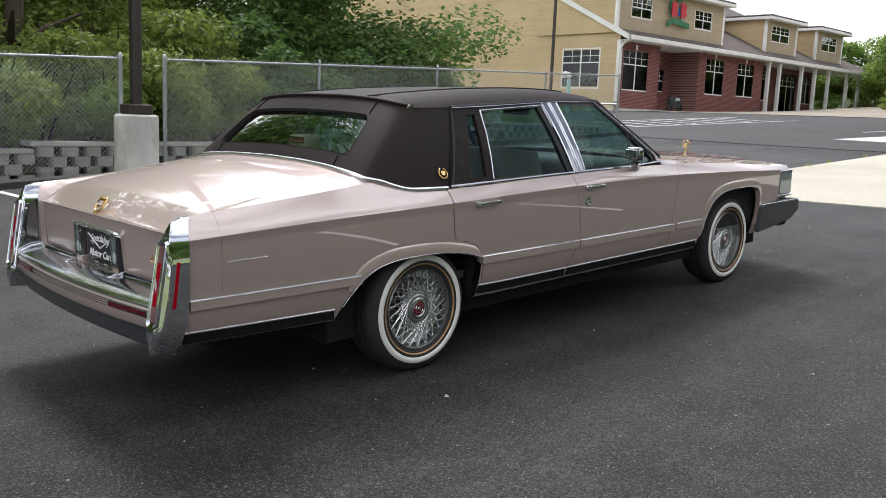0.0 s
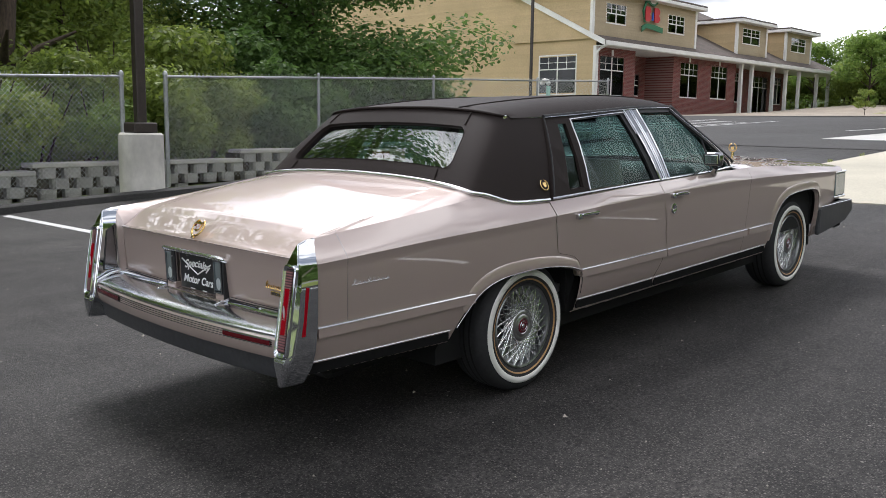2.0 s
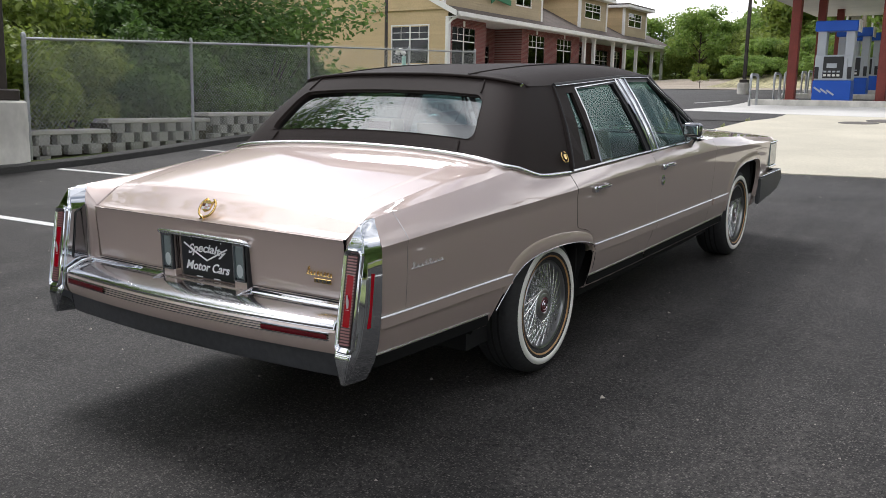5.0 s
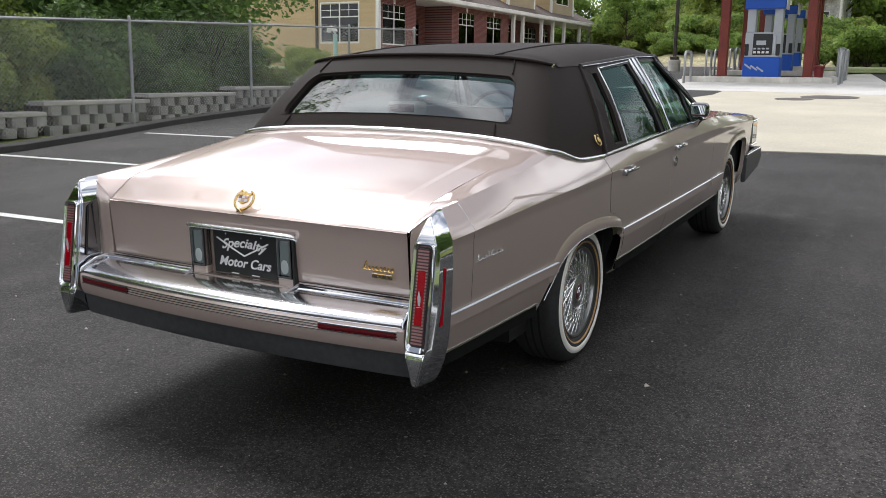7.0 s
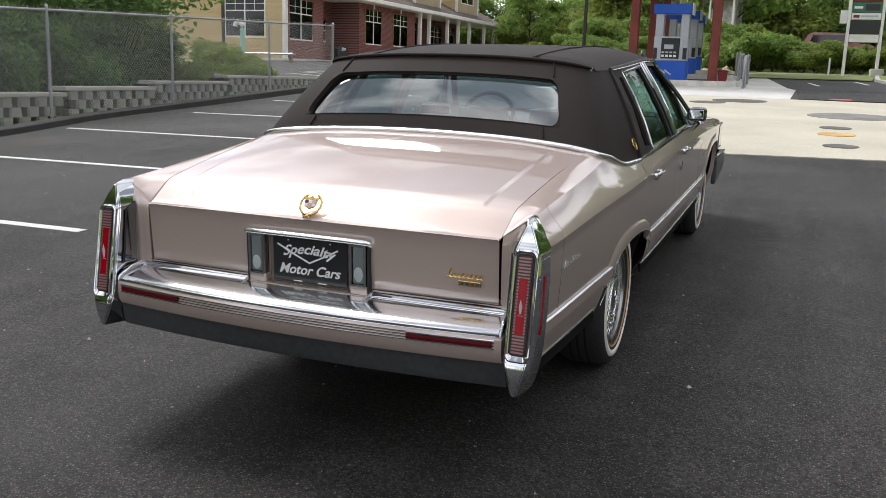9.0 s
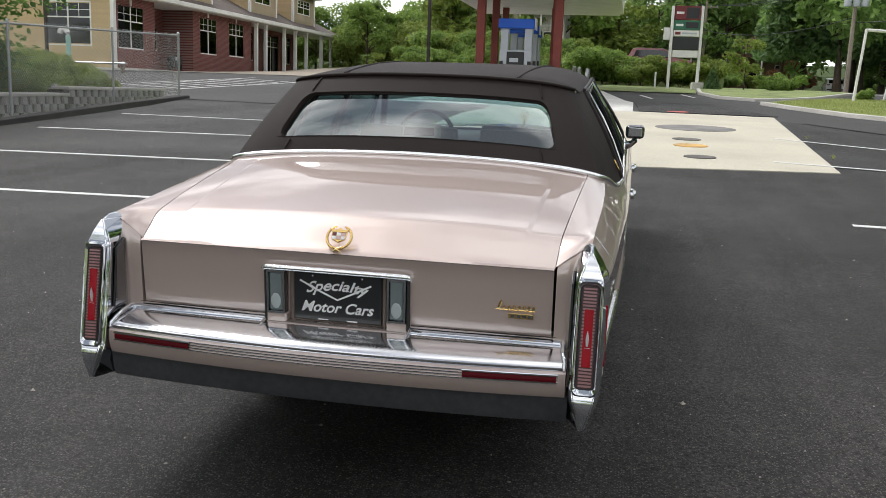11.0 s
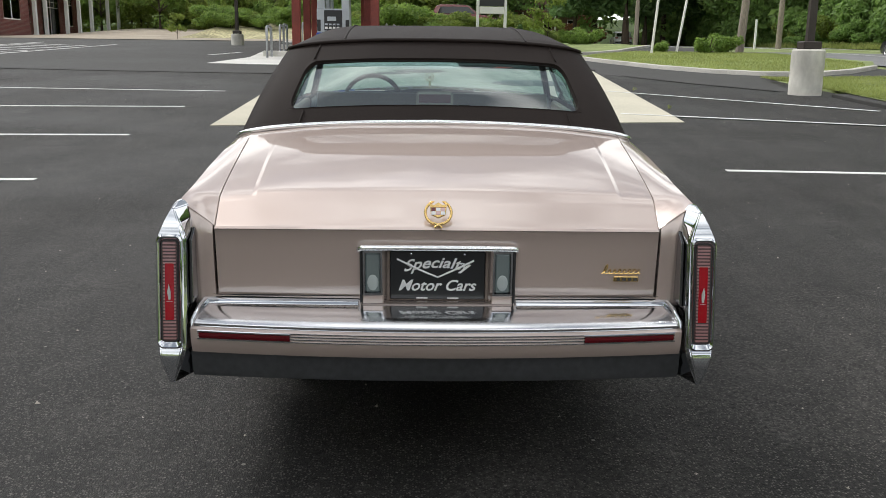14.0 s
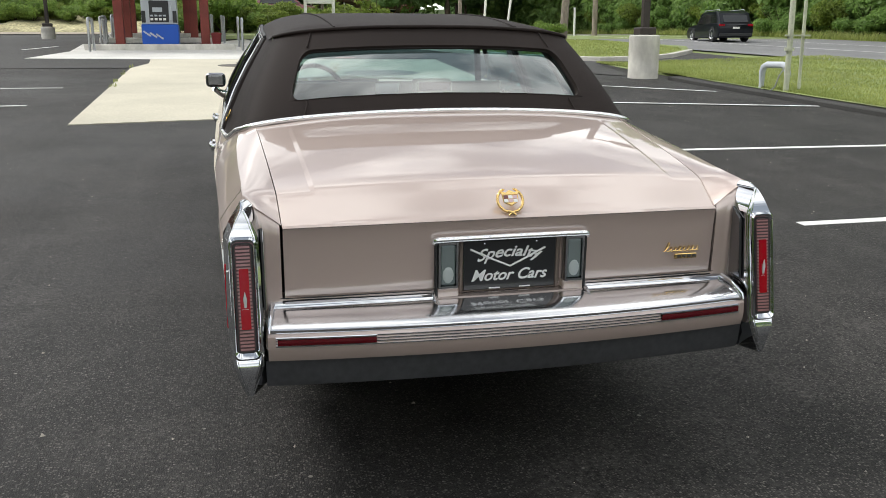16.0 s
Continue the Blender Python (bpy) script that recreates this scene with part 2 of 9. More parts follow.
def asphalt_material():
    """Sealed asphalt: dark binder, pale stone tips of two sizes, tyre-worn lanes."""
    m = grain(material("asphalt", (0.0122, 0.0113, 0.0106), 0.68, Specular_IOR_Level=0.36), scale=60, dark=0.0, light=2.5, big=0.28, amount=0.28, bump=0.7, bump_scale=170, dist=0.008, rough_var=0.12)
    N, K = m.node_tree.nodes, m.node_tree.links
    b = N["Principled BSDF"]
    base = b.inputs["Base Color"].links[0].from_socket
    tc = N.new("ShaderNodeTexCoord")
    last = base
    for vec, scale, lo, hi in (((1.0, 1.0, 1.0), 1.4, 0.62, 1.38), ((0.35, 3.2, 1.0), 1.1, 0.66, 1.42), ((1.6, 0.5, 1.0), 3.4, 0.8, 1.22)):   # stains and faint wheel streaks
        mp = N.new("ShaderNodeMapping")
        mp.inputs["Scale"].default_value = vec
        mp.inputs["Rotation"].default_value = (0, 0, 0.5)
        K.new(tc.outputs["Object"], mp.inputs["Vector"])
        no = N.new("ShaderNodeTexNoise")
        no.inputs["Scale"].default_value, no.inputs["Detail"].default_value = scale, 5.0
        no.inputs["Distortion"].default_value = 0.6
        K.new(mp.outputs["Vector"], no.inputs["Vector"])
        mr = N.new("ShaderNodeMapRange")
        mr.inputs["From Min"].default_value, mr.inputs["From Max"].default_value = 0.35, 0.65
        mr.inputs["To Min"].default_value, mr.inputs["To Max"].default_value = lo, hi
        K.new(no.outputs["Fac"], mr.inputs["Value"])
        sc = N.new("ShaderNodeVectorMath")
        sc.operation = "SCALE"
        K.new(last, sc.inputs[0])
        K.new(mr.outputs["Result"], sc.inputs["Scale"])
        last = sc.outputs["Vector"]
    for scale, lo, hi, few, tone in ((105.0, 0.46, 0.3, 0.5, (0.088, 0.082, 0.075)), (62.0, 0.3, 0.2, 0.8, (0.15, 0.14, 0.128)), (9.0, 0.075, 0.06, 0.7, (0.2, 0.19, 0.17))):
        vo = N.new("ShaderNodeTexVoronoi")
        vo.inputs["Scale"].default_value = scale
        K.new(tc.outputs["Object"], vo.inputs["Vector"])
        mr = N.new("ShaderNodeMapRange")
        mr.inputs["From Min"].default_value, mr.inputs["From Max"].default_value = lo, hi
        K.new(vo.outputs["Distance"], mr.inputs["Value"])
        mx = N.new("ShaderNodeMix")
        mx.data_type = "RGBA"
        mx.inputs["B"].default_value = (*tone, 1)
        gt = N.new("ShaderNodeMath")
        gt.operation = "GREATER_THAN"
        gt.inputs[1].default_value = few
        K.new(vo.outputs["Color"], gt.inputs[0])
        both_ = N.new("ShaderNodeMath")
        both_.operation = "MULTIPLY"
        K.new(mr.outputs["Result"], both_.inputs[0])
        K.new(gt.outputs[0], both_.inputs[1])
        K.new(both_.outputs[0], mx.inputs["Factor"])
        K.new(last, mx.inputs["A"])
        last = mx.outputs["Result"]
    K.new(last, b.inputs["Base Color"])
    return m


M_ASPHALT = asphalt_material()
M_ROAD = grain(material("road_asphalt", (0.2, 0.2, 0.205), 0.85), scale=60, dark=0.8, light=1.2, big=0.3, amount=0.15, bump=0.4)
M_LINE = grain(material("line_paint", (0.72, 0.72, 0.7), 0.7), scale=60, dark=0.8, light=1.1, big=3, amount=0.12, bump=0.3)
M_PAD = grain(material("pad_concrete", (0.52, 0.485, 0.39), 0.85), scale=30, dark=0.9, light=1.1, big=0.5, amount=0.12, bump=0.25)
M_APRON = grain(material("apron_concrete", (0.62, 0.61, 0.58), 0.85), scale=30, dark=0.9, light=1.1, big=0.6, amount=0.1, bump=0.25)
M_CONC = grain(material("cast_concrete", (0.6, 0.58, 0.53), 0.9), scale=14, dark=0.93, light=1.06, big=2.4, amount=0.2, bump=0.25, stretch=(1, 1, 0.6))
M_KERB = grain(material("kerb_asphalt", (0.034, 0.033, 0.031), 0.85), scale=60, dark=0.6, light=1.4, big=1.2, amount=0.25, bump=0.6)
M_GRANITE = grain(material("granite_kerb", (0.52, 0.5, 0.46), 0.8), scale=40, dark=0.75, light=1.2, big=1.0, amount=0.12, bump=0.4)
M_BLOCK = grain(material("wall_block", (0.3, 0.29, 0.285), 0.95), scale=35, dark=0.7, light=1.25, big=4, amount=0.15, bump=0.7, objects=0.12)
M_CAP = grain(material("wall_cap", (0.4, 0.385, 0.36), 0.92), scale=30, dark=0.85, light=1.12, big=2, amount=0.15, bump=0.4, objects=0.08)
M_SOIL = grain(material("soil", (0.06, 0.05, 0.035), 0.95), scale=14, dark=0.6, light=1.4, big=1, amount=0.3, bump=0.6)
M_GRASS = grain(material("grass_ground", (0.2, 0.245, 0.085), 0.9), scale=22, dark=0.65, light=1.4, big=0.5, amount=0.3, bump=0.7)
M_GALV = grain(material("galvanised_steel", (0.42, 0.43, 0.44), 0.5, 0.7), scale=30, dark=0.85, light=1.15, big=3, amount=0.12, bump=0.05)
M_WIRE = material("fence_wire", (0.62, 0.63, 0.62), 0.5, 0.3)
M_BROWN = grain(material("bronze_paint", (0.035, 0.026, 0.022), 0.5), scale=30, dark=0.85, light=1.15, big=2, amount=0.15, bump=0.05)
M_REDPOST = grain(material("oxide_red_paint", (0.2, 0.035, 0.025), 0.55), scale=20, dark=0.85, light=1.15, big=1.2, amount=0.18, bump=0.08)
M_BLUE = material("pump_blue", (0.008, 0.09, 0.5), 0.4)
M_PUMPGREY = material("pump_grey", (0.45, 0.48, 0.52), 0.45)
M_DARK = material("dark_plastic", (0.02, 0.021, 0.023), 0.5)
M_WHITE = grain(material("white_paint", (0.78, 0.77, 0.74), 0.55), scale=15, dark=0.93, light=1.05, big=1.0, amount=0.06, bump=0.05)
M_SIDING = grain(material("yellow_siding", (0.53, 0.4, 0.225), 0.7), scale=8, dark=0.94, light=1.06, big=0.4, amount=0.08, bump=0.05, island=True, objects=0.05)
M_SIDING2 = grain(material("tan_siding", (0.42, 0.34, 0.22), 0.7), scale=8, dark=0.94, light=1.06, big=0.4, amount=0.08, bump=0.05, island=True, objects=0.05)
M_SHINGLE = grain(material("roof_shingle", (0.11, 0.09, 0.078), 0.9), scale=12, dark=0.7, light=1.3, big=1, amount=0.2, bump=0.4)
M_REDBIN = material("red_plastic", (0.16, 0.014, 0.016), 0.45)
M_WOODPOLE = grain(material("weathered_pole", (0.27, 0.23, 0.185), 0.9), scale=10, dark=0.7, light=1.25, big=1.5, amount=0.2, bump=0.5, stretch=(4, 4, 0.5))
M_BARK = grain(material("bark", (0.07, 0.05, 0.036), 0.95), scale=12, dark=0.6, light=1.4, big=2, amount=0.3, bump=0.8, stretch=(3, 3, 0.6))


def brick_material():
    m = material("red_brick", (0.19, 0.05, 0.04), 0.85)
    N, K = m.node_tree.nodes, m.node_tree.links
    b = N["Principled BSDF"]
    tc = N.new("ShaderNodeTexCoord")
    mp = N.new("ShaderNodeMapping")
    mp.inputs["Rotation"].default_value = (radians(90), 0, 0)
    br = N.new("ShaderNodeTexBrick")
    br.inputs["Scale"].default_value = 1.0
    br.inputs["Brick Width"].default_value, br.inputs["Row Height"].default_value = 0.28, 0.1
    br.inputs["Mortar Size"].default_value = 0.012
    br.inputs["Color1"].default_value = (0.2, 0.045, 0.036, 1)
    br.inputs["Color2"].default_value = (0.12, 0.03, 0.028, 1)
    br.inputs["Mortar"].default_value = (0.26, 0.17, 0.15, 1)
    K.new(tc.outputs["Object"], mp.inputs["Vector"])
    K.new(mp.outputs["Vector"], br.inputs["Vector"])
    K.new(br.outputs["Color"], b.inputs["Base Color"])
    bp = N.new("ShaderNodeBump")
    bp.inputs["Strength"].default_value, bp.inputs["Distance"].default_value = 0.4, 0.01
    K.new(br.outputs["Fac"], bp.inputs["Height"])
    bp.invert = True
    K.new(bp.outputs["Normal"], b.inputs["Normal"])
    return m


M_BRICK = brick_material()


def leaf_material(name, a, c, rough=0.5):
    """Leaves: colour changes from leaf to leaf and from clump to clump; light shines through."""
    m = material(name, a, rough)
    N, K = m.node_tree.nodes, m.node_tree.links
    b = N["Principled BSDF"]
    geo = N.new("ShaderNodeNewGeometry")
    tc = N.new("ShaderNodeTexCoord")
    no = N.new("ShaderNodeTexNoise")
    no.inputs["Scale"].default_value = 0.7
    K.new(tc.outputs["Object"], no.inputs["Vector"])
    add = N.new("ShaderNodeMath")
    add.operation = "MULTIPLY_ADD"
    K.new(geo.outputs["Random Per Island"], add.inputs[0])
    add.inputs[1].default_value = 0.6
    sub = N.new("ShaderNodeMath")
    sub.operation = "SUBTRACT"
    K.new(no.outputs["Fac"], sub.inputs[0])
    sub.inputs[1].default_value = 0.25
    K.new(sub.outputs[0], add.inputs[2])
    mix = N.new("ShaderNodeMix")
    mix.data_type = "RGBA"
    mix.inputs["A"].default_value, mix.inputs["B"].default_value = (*a, 1), (*c, 1)
    K.new(add.outputs[0], mix.inputs["Factor"])
    K.new(mix.outputs["Result"], b.inputs["Base Color"])
    tr = N.new("ShaderNodeBsdfTranslucent")
    K.new(mix.outputs["Result"], tr.inputs["Color"])
    ms = N.new("ShaderNodeMixShader")
    ms.inputs["Fac"].default_value = 0.55
    K.new(b.outputs["BSDF"], ms.inputs[1])
    K.new(tr.outputs["BSDF"], ms.inputs[2])
    K.new(ms.outputs["Shader"], N["Material Output"].inputs["Surface"])
    return m


M_LEAF_DARK = leaf_material("dark_leaves", (0.05, 0.11, 0.028), (0.19, 0.31, 0.075))
# lighter copy of the dark leaves; daylight on the woods put into the colour
M_LEAF_WOODS = leaf_material("lightened_dark_leaves", (0.1, 0.19, 0.052), (0.34, 0.5, 0.14))
M_LEAF = leaf_material("green_leaves", (0.1, 0.185, 0.04), (0.33, 0.46, 0.1))
M_LEAF_YEL = leaf_material("yellow_green_leaves", (0.09, 0.145, 0.027), (0.35, 0.43, 0.085))
M_PINE = leaf_material("pine_needles", (0.06, 0.125, 0.045), (0.2, 0.32, 0.11))
M_BLADE = leaf_material("grass_blades", (0.19, 0.25, 0.06), (0.5, 0.53, 0.19))


def glass_material(name, tint, alpha, rough=0.0):
    """A thin pane: clear with a tint, mirrored at its surface."""
    m = bpy.data.materials.new(name)
    m.use_nodes = True
    N, K = m.node_tree.nodes, m.node_tree.links
    N.remove(N["Principled BSDF"])
    fr = N.new("ShaderNodeLayerWeight")
    fr.inputs["Blend"].default_value = 0.5
    steep = N.new("ShaderNodeMath")
    steep.operation = "POWER"
    steep.inputs[1].default_value = 4.0
    K.new(fr.outputs["Facing"], steep.inputs[0])
    boost = N.new("ShaderNodeMath")
    boost.operation = "MULTIPLY_ADD"
    boost.use_clamp = True
    boost.inputs[1].default_value, boost.inputs[2].default_value = min(0.9, 0.9 * alpha), 0.045 * alpha
    K.new(steep.outputs[0], boost.inputs[0])
    tp = N.new("ShaderNodeBsdfTransparent")
    tp.inputs["Color"].default_value = (*tint, 1)
    gl = N.new("ShaderNodeBsdfGlossy")
    gl.inputs["Roughness"].default_value = rough
    gl.inputs["Color"].default_value = (0.95, 0.97, 0.97, 1)
    ms = N.new("ShaderNodeMixShader")
    K.new(boost.outputs[0], ms.inputs["Fac"])
    K.new(tp.outputs["BSDF"], ms.inputs[1])
    K.new(gl.outputs["BSDF"], ms.inputs[2])
    K.new(ms.outputs["Shader"], N["Material Output"].inputs["Surface"])
    return m


M_PANE = glass_material("window_glass", (0.12, 0.17, 0.18), 0.9)
M_CARGLASS = glass_material("tinted_car_glass", (0.52, 0.66, 0.64), 0.28)
M_REARGLASS = glass_material("tinted_rear_glass", (0.52, 0.67, 0.7), 5.0)

# the parked car
M_PAINT = material("rose_beige_metallic", (0.475, 0.377, 0.337), 0.45, 0.42, Coat_Weight=1.0, Coat_Roughness=0.02, Coat_IOR=2.1)
M_CHROME = material("chrome", (0.66, 0.68, 0.71), 0.045, 1.0)
M_SHELF = grain(material("worn_chrome", (0.76, 0.765, 0.785), 0.15, 1.0), scale=30, dark=0.97, light=1.02, big=5, amount=0.04, bump=0.0)
M_TRIMBAR = material("polished_trim", (0.88, 0.89, 0.9), 0.26, 1.0)
# recess paint darkened to brown; the overhang's shade is in its colour
M_RECESS_SHADE = grain(material("shaded_recess_paint", (0.17, 0.135, 0.115), 0.45, 0.3), scale=60, dark=0.9, light=1.1, big=5, amount=0.1, bump=0.03)
M_CHROME_DULL = grain(material("bumper_rubber", (0.065, 0.067, 0.072), 0.4, 0.3), scale=40, dark=0.85, light=1.15, big=4, amount=0.12, bump=0.05)
M_VINYL = grain(material("dark_brown_vinyl", (0.0175, 0.0122, 0.0108), 0.66, Specular_IOR_Level=0.18), scale=240, dark=0.8, light=1.2, big=3, amount=0.08, bump=0.35, dist=0.002)
M_BLACK = material("black_rubber", (0.012, 0.012, 0.013), 0.55)
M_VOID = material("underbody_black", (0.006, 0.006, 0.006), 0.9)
M_TYRE = grain(material("tyre_rubber", (0.02, 0.02, 0.021), 0.75), scale=50, dark=0.8, light=1.2, big=6, amount=0.15, bump=0.2)
M_WHITEWALL = material("whitewall", (0.78, 0.77, 0.72), 0.6)
M_GOLDLINE = material("gold_stripe", (0.42, 0.24, 0.1), 0.55)
M_GOLD = material("gold_plate", (0.8, 0.57, 0.24), 0.2, 1.0)
M_REDLENS = material("red_lens", (0.3, 0.002, 0.01), 0.12, Specular_IOR_Level=0.25)
# body paint darkened: shade put into the colour of crease, ledge and filler
M_PAINT_SHADED = material("shaded_metal_paint", (0.25, 0.205, 0.186), 0.24, 0.6, Coat_Weight=0.6)
M_REFLECTOR = material("dark_red_reflector", (0.09, 0.002, 0.006), 0.25)
M_SILVER = material("silver_badge", (0.7, 0.7, 0.71), 0.35, 0.5)
M_LAMPSPOT = material("lamp_bowl", (0.36, 0.4, 0.4), 0.45, 0.1)
M_PINKLENS = material("clear_pink_lens", (0.29, 0.145, 0.15), 0.22, Coat_Weight=0.5)
# darkened lens pink; the shade between the ribs is put into the colour
M_LENSBACK = material("shaded_lens_groove", (0.045, 0.014, 0.016), 0.4)
M_LAMPCLEAR = material("clear_lens", (0.17, 0.205, 0.205), 0.12, 0.2, Coat_Weight=1.0)
M_LEATHER = grain(material("tan_leather", (0.36, 0.3, 0.22), 0.55), scale=90, dark=0.9, light=1.1, big=3, amount=0.1, bump=0.2, dist=0.003)
M_DASH = material("dash_plastic", (0.09, 0.085, 0.08), 0.6)
M_PLATE = material("black_plate", (0.012, 0.013, 0.015), 0.3, Coat_Weight=0.6)
M_PLATEMARK = material("plate_white", (0.75, 0.76, 0.76), 0.5)
M_REDENAMEL = material("red_enamel", (0.11, 0.008, 0.015), 0.2, Coat_Weight=1.0)
M_PINKENAMEL = material("pale_enamel", (0.6, 0.4, 0.4), 0.25, Coat_Weight=1.0)
M_MIRROR = material("mirror_glass", (0.8, 0.82, 0.82), 0.02, 1.0)
# chrome darkened: the dark surroundings the pillars mirror go into its colour
M_CHROME_DARK = material("darkened_chrome", (0.3, 0.31, 0.33), 0.12, 1.0)
M_TRIM = material("bright_trim", (0.55, 0.56, 0.57), 0.2, 1.0)

# ---- ground ----
def ground_sheet(xs, ys, lift=0.0):
    return sheet([[(x, y, gz(x) + lift) for y in ys] for x in xs], flip=True)


gx = [-700, -300, -120, -60, -40] + list(range(-28, 45, 4)) + [48, 52, 58, 64, 70, 78, 86, 95, 110, 140, 200, 330, 700]
solo("ground", ground_sheet(gx, [-700, -250, -90, -40, -8, 12, 40, 100, 250, 700], -0.06), M_GRASS, "grassy verge and earth round the parking lot", "ground", kind="structure")


def patch(outline, lift, thick=0.05, lot=True):
    """A flat slab laid on the lot, its outline in the plane of the lot."""
    bm = bmesh.new()
    top = [bm.verts.new(at_lot(x, y, lift) if lot else (x, y, gz(x) + lift)) for x, y in outline]
    low = [bm.verts.new(v.co - Vector((0, 0, thick))) for v in top]
    bm.faces.new(top)
    bm.faces.new(low[::-1])
    for i in range(len(top)):
        j = (i + 1) % len(top)
        bm.faces.new([top[i], low[i], low[j], top[j]])
    bmesh.ops.recalc_face_normals(bm, faces=bm.faces[:])
    return bm


# the sealed asphalt: one strip-wise sheet that follows the rise
def asphalt_edge(x):
    """How far the asphalt reaches to either side at x."""
    left = catmull([-30, 3, 6, 22, 23, 40, 60, 100], [5.6, 9.1, 9.6, 12.4, 33, 33, 33, 33], x)
    right = catmull([-30, 5, 16, 21, 22, 48, 52], [-8.6, -8.6, -8.7, -9.0, -15, -15, -10], x)
    return left, right


lot_rows = []
for x in [-45, -36, -28, -20, -12, -6, 0, 3, 6, 10, 14, 18, 21, 22, 23, 24, 27, 30, 33, 36, 40, 44, 48, 52, 56, 60, 68, 75, 85, 95, 104]:
    l, r = asphalt_edge(x)
    lot_rows.append([(x, r + (l - r) * k / 6, gz(x)) for k in range(7)])
solo("parking_lot", sheet(lot_rows, flip=True), M_ASPHALT, "dark freshly sealed asphalt parking lot with fine grit", "asphalt", kind="structure")

M_OLD = grain(material("worn_asphalt", (0.05, 0.0485, 0.047), 0.8, Specular_IOR_Level=0.4), scale=60, dark=0.6, light=1.4, big=0.3, amount=0.2, bump=0.5, rough_var=0.1)
old_rows = []
for x in [23, 24, 27, 30, 33, 36, 40, 44, 48, 52, 56, 60, 68, 75, 85, 95, 104]:
    l, r = asphalt_edge(x)
    old_rows.append([(x, r + (l - r) * k / 6, gz(x) + 0.005) for k in range(7)])
solo("worn_lot", sheet(old_rows, flip=True), M_OLD, "older greyer asphalt beyond the seam", "asphalt", kind="structure")
solo("worn_lot", patch([(21.5, 12.4), (21.0, 9), (20.7, 6), (20.6, 3.0), (21.6, -4.8), (19.0, -6.1), (16.3, -7.85), (21.0, -8.9), (22.0, -14.8), (23.02, -14.8), (23.02, 32.8), (22.4, 12.6)], 0.005, 0.004), M_OLD, "older greyer asphalt beyond the seam", "asphalt", kind="structure")
solo("concrete_pad", patch([(9.3, 3.0), (10.35, -3.78), (23.3, -4.75), (24.2, 3.4), (22.2, 3.25), (20.3, 3.5)], 0.012, 0.06), M_PAD, "cream concrete pad over buried fuel tanks", "concrete pad", kind="structure")
solo("pump_apron", patch([(24.9, 6.9), (24.25, 3.4), (23.5, -0.9), (29.4, -0.9), (30.6, -0.6), (48, 1.5), (50, 8.5), (29.0, 6.4)], 0.016, 0.06), M_APRON, "pale concrete apron round the pump islands", "concrete pad", kind="structure")
solo("drive_patch", patch([(24.0, -1.1), (23.6, -4.9), (30.0, -3.6), (29.6, -0.95)], 0.022, 0.03), M_ASPHALT, "dark new asphalt patch beside the pale apron", "asphalt", kind="structure")


def seam_strip(pts, w, name, label):
    rows = []
    for (x, y) in pts:
        rows.append([at_lot(x - w / 2, y, 0.012), at_lot(x + w / 2, y, 0.012)])
    return solo(name, sheet(rows, thick=0.004), M_KERB, label, "asphalt", kind="structure")


seam_strip([(21.4, 12.3), (20.9, 9), (20.6, 6), (20.5, 3.6)], 0.34, "trim_seam", "raised dark seam between two asphalt layers")
seam_strip([(16.5, -7.6), (18.8, -6.2), (21.2, -5.2)], 0.4, "trim_seam", "raised dark seam between two asphalt layers")


def line(a, b, w=0.1, lift=0.004):
    d = (Vector(b) - Vector(a)).normalized()
    n = Vector((-d.y, d.x)) * w / 2
    a, b = Vector(a), Vector(b)
    return tagged(solo("parking_line", patch([tuple(a + n), tuple(b + n), tuple(b - n), tuple(a - n)], lift, 0.003), M_LINE, "worn white painted parking line on asphalt", "parking line"), group="parking lines")


for a, b in [((2.36, 3.4), (2.15, 8.5)), ((5.24, 3.59), (4.95, 8.8)), ((8.32, 3.77), (7.95, 9.3)), ((11.83, 4.03), (11.4, 9.6)), ((14.9, 4.07), (15.2, 10.3)),
             ((2.82, -2.98), (2.85, -8.3)), ((6.12, -3.0), (5.85, -8.3)), ((-0.5, 3.3), (-0.7, 8.4)), ((-0.4, -2.9), (-0.4, -8.2))]:
    line(a, b)
line((11.4, -3.05), (9.7, -8.0), lift=0.018)
line((15.9, -3.7), (12.3, -7.7), lift=0.018)
for k in range(8):                                # hatched bay before the shops
    x = 27.6 + 1.5 * k
    line((x, 15.6), (x + 2.2, 19.5), 0.16, 0.011)
line((27.0, 15.5), (40.2, 15.0), 0.14, 0.011)
line((31.5, 19.6), (42.5, 19.4), 0.14, 0.011)
line((30.5, 8.2), (33.2, 7.6), 0.16, 0.011)
line((33.5, -1.6), (36.5, -1.2), 0.14, 0.011)
line((36.0, -3.4), (39.0, -3.0), 0.14, 0.011)


def manhole(x, y, r, mat, label, ry=1.0):
    bm = lathe([(0, 0.012), (r * 0.9, 0.012), (r * 0.92, 0.004), (r * 0.95, 0.004), (r * 0.97, 0.012), (r, 0.008), (r, -0.02)], 32)
    ob = solo("manhole_cover", bm, mat, label, "manhole cover", smooth=40)
    ob.matrix_world = Matrix.Translation(at_lot(x, y, 0.013)) @ Matrix.Rotation(-SLOPE, 4, "Y")
    return ob


M_YELLOW = grain(material("yellow_cover", (0.6, 0.36, 0.09), 0.6), scale=25, bump=0.1)
M_REDCOVER = grain(material("red_cover", (0.5, 0.09, 0.07), 0.6), scale=25, bump=0.1)
M_GREYCOVER = grain(material("grey_cover", (0.2, 0.19, 0.18), 0.7), scale=25, bump=0.2)
M_DARKCOVER = grain(material("dark_cover", (0.11, 0.1, 0.09), 0.7), scale=25, bump=0.2)
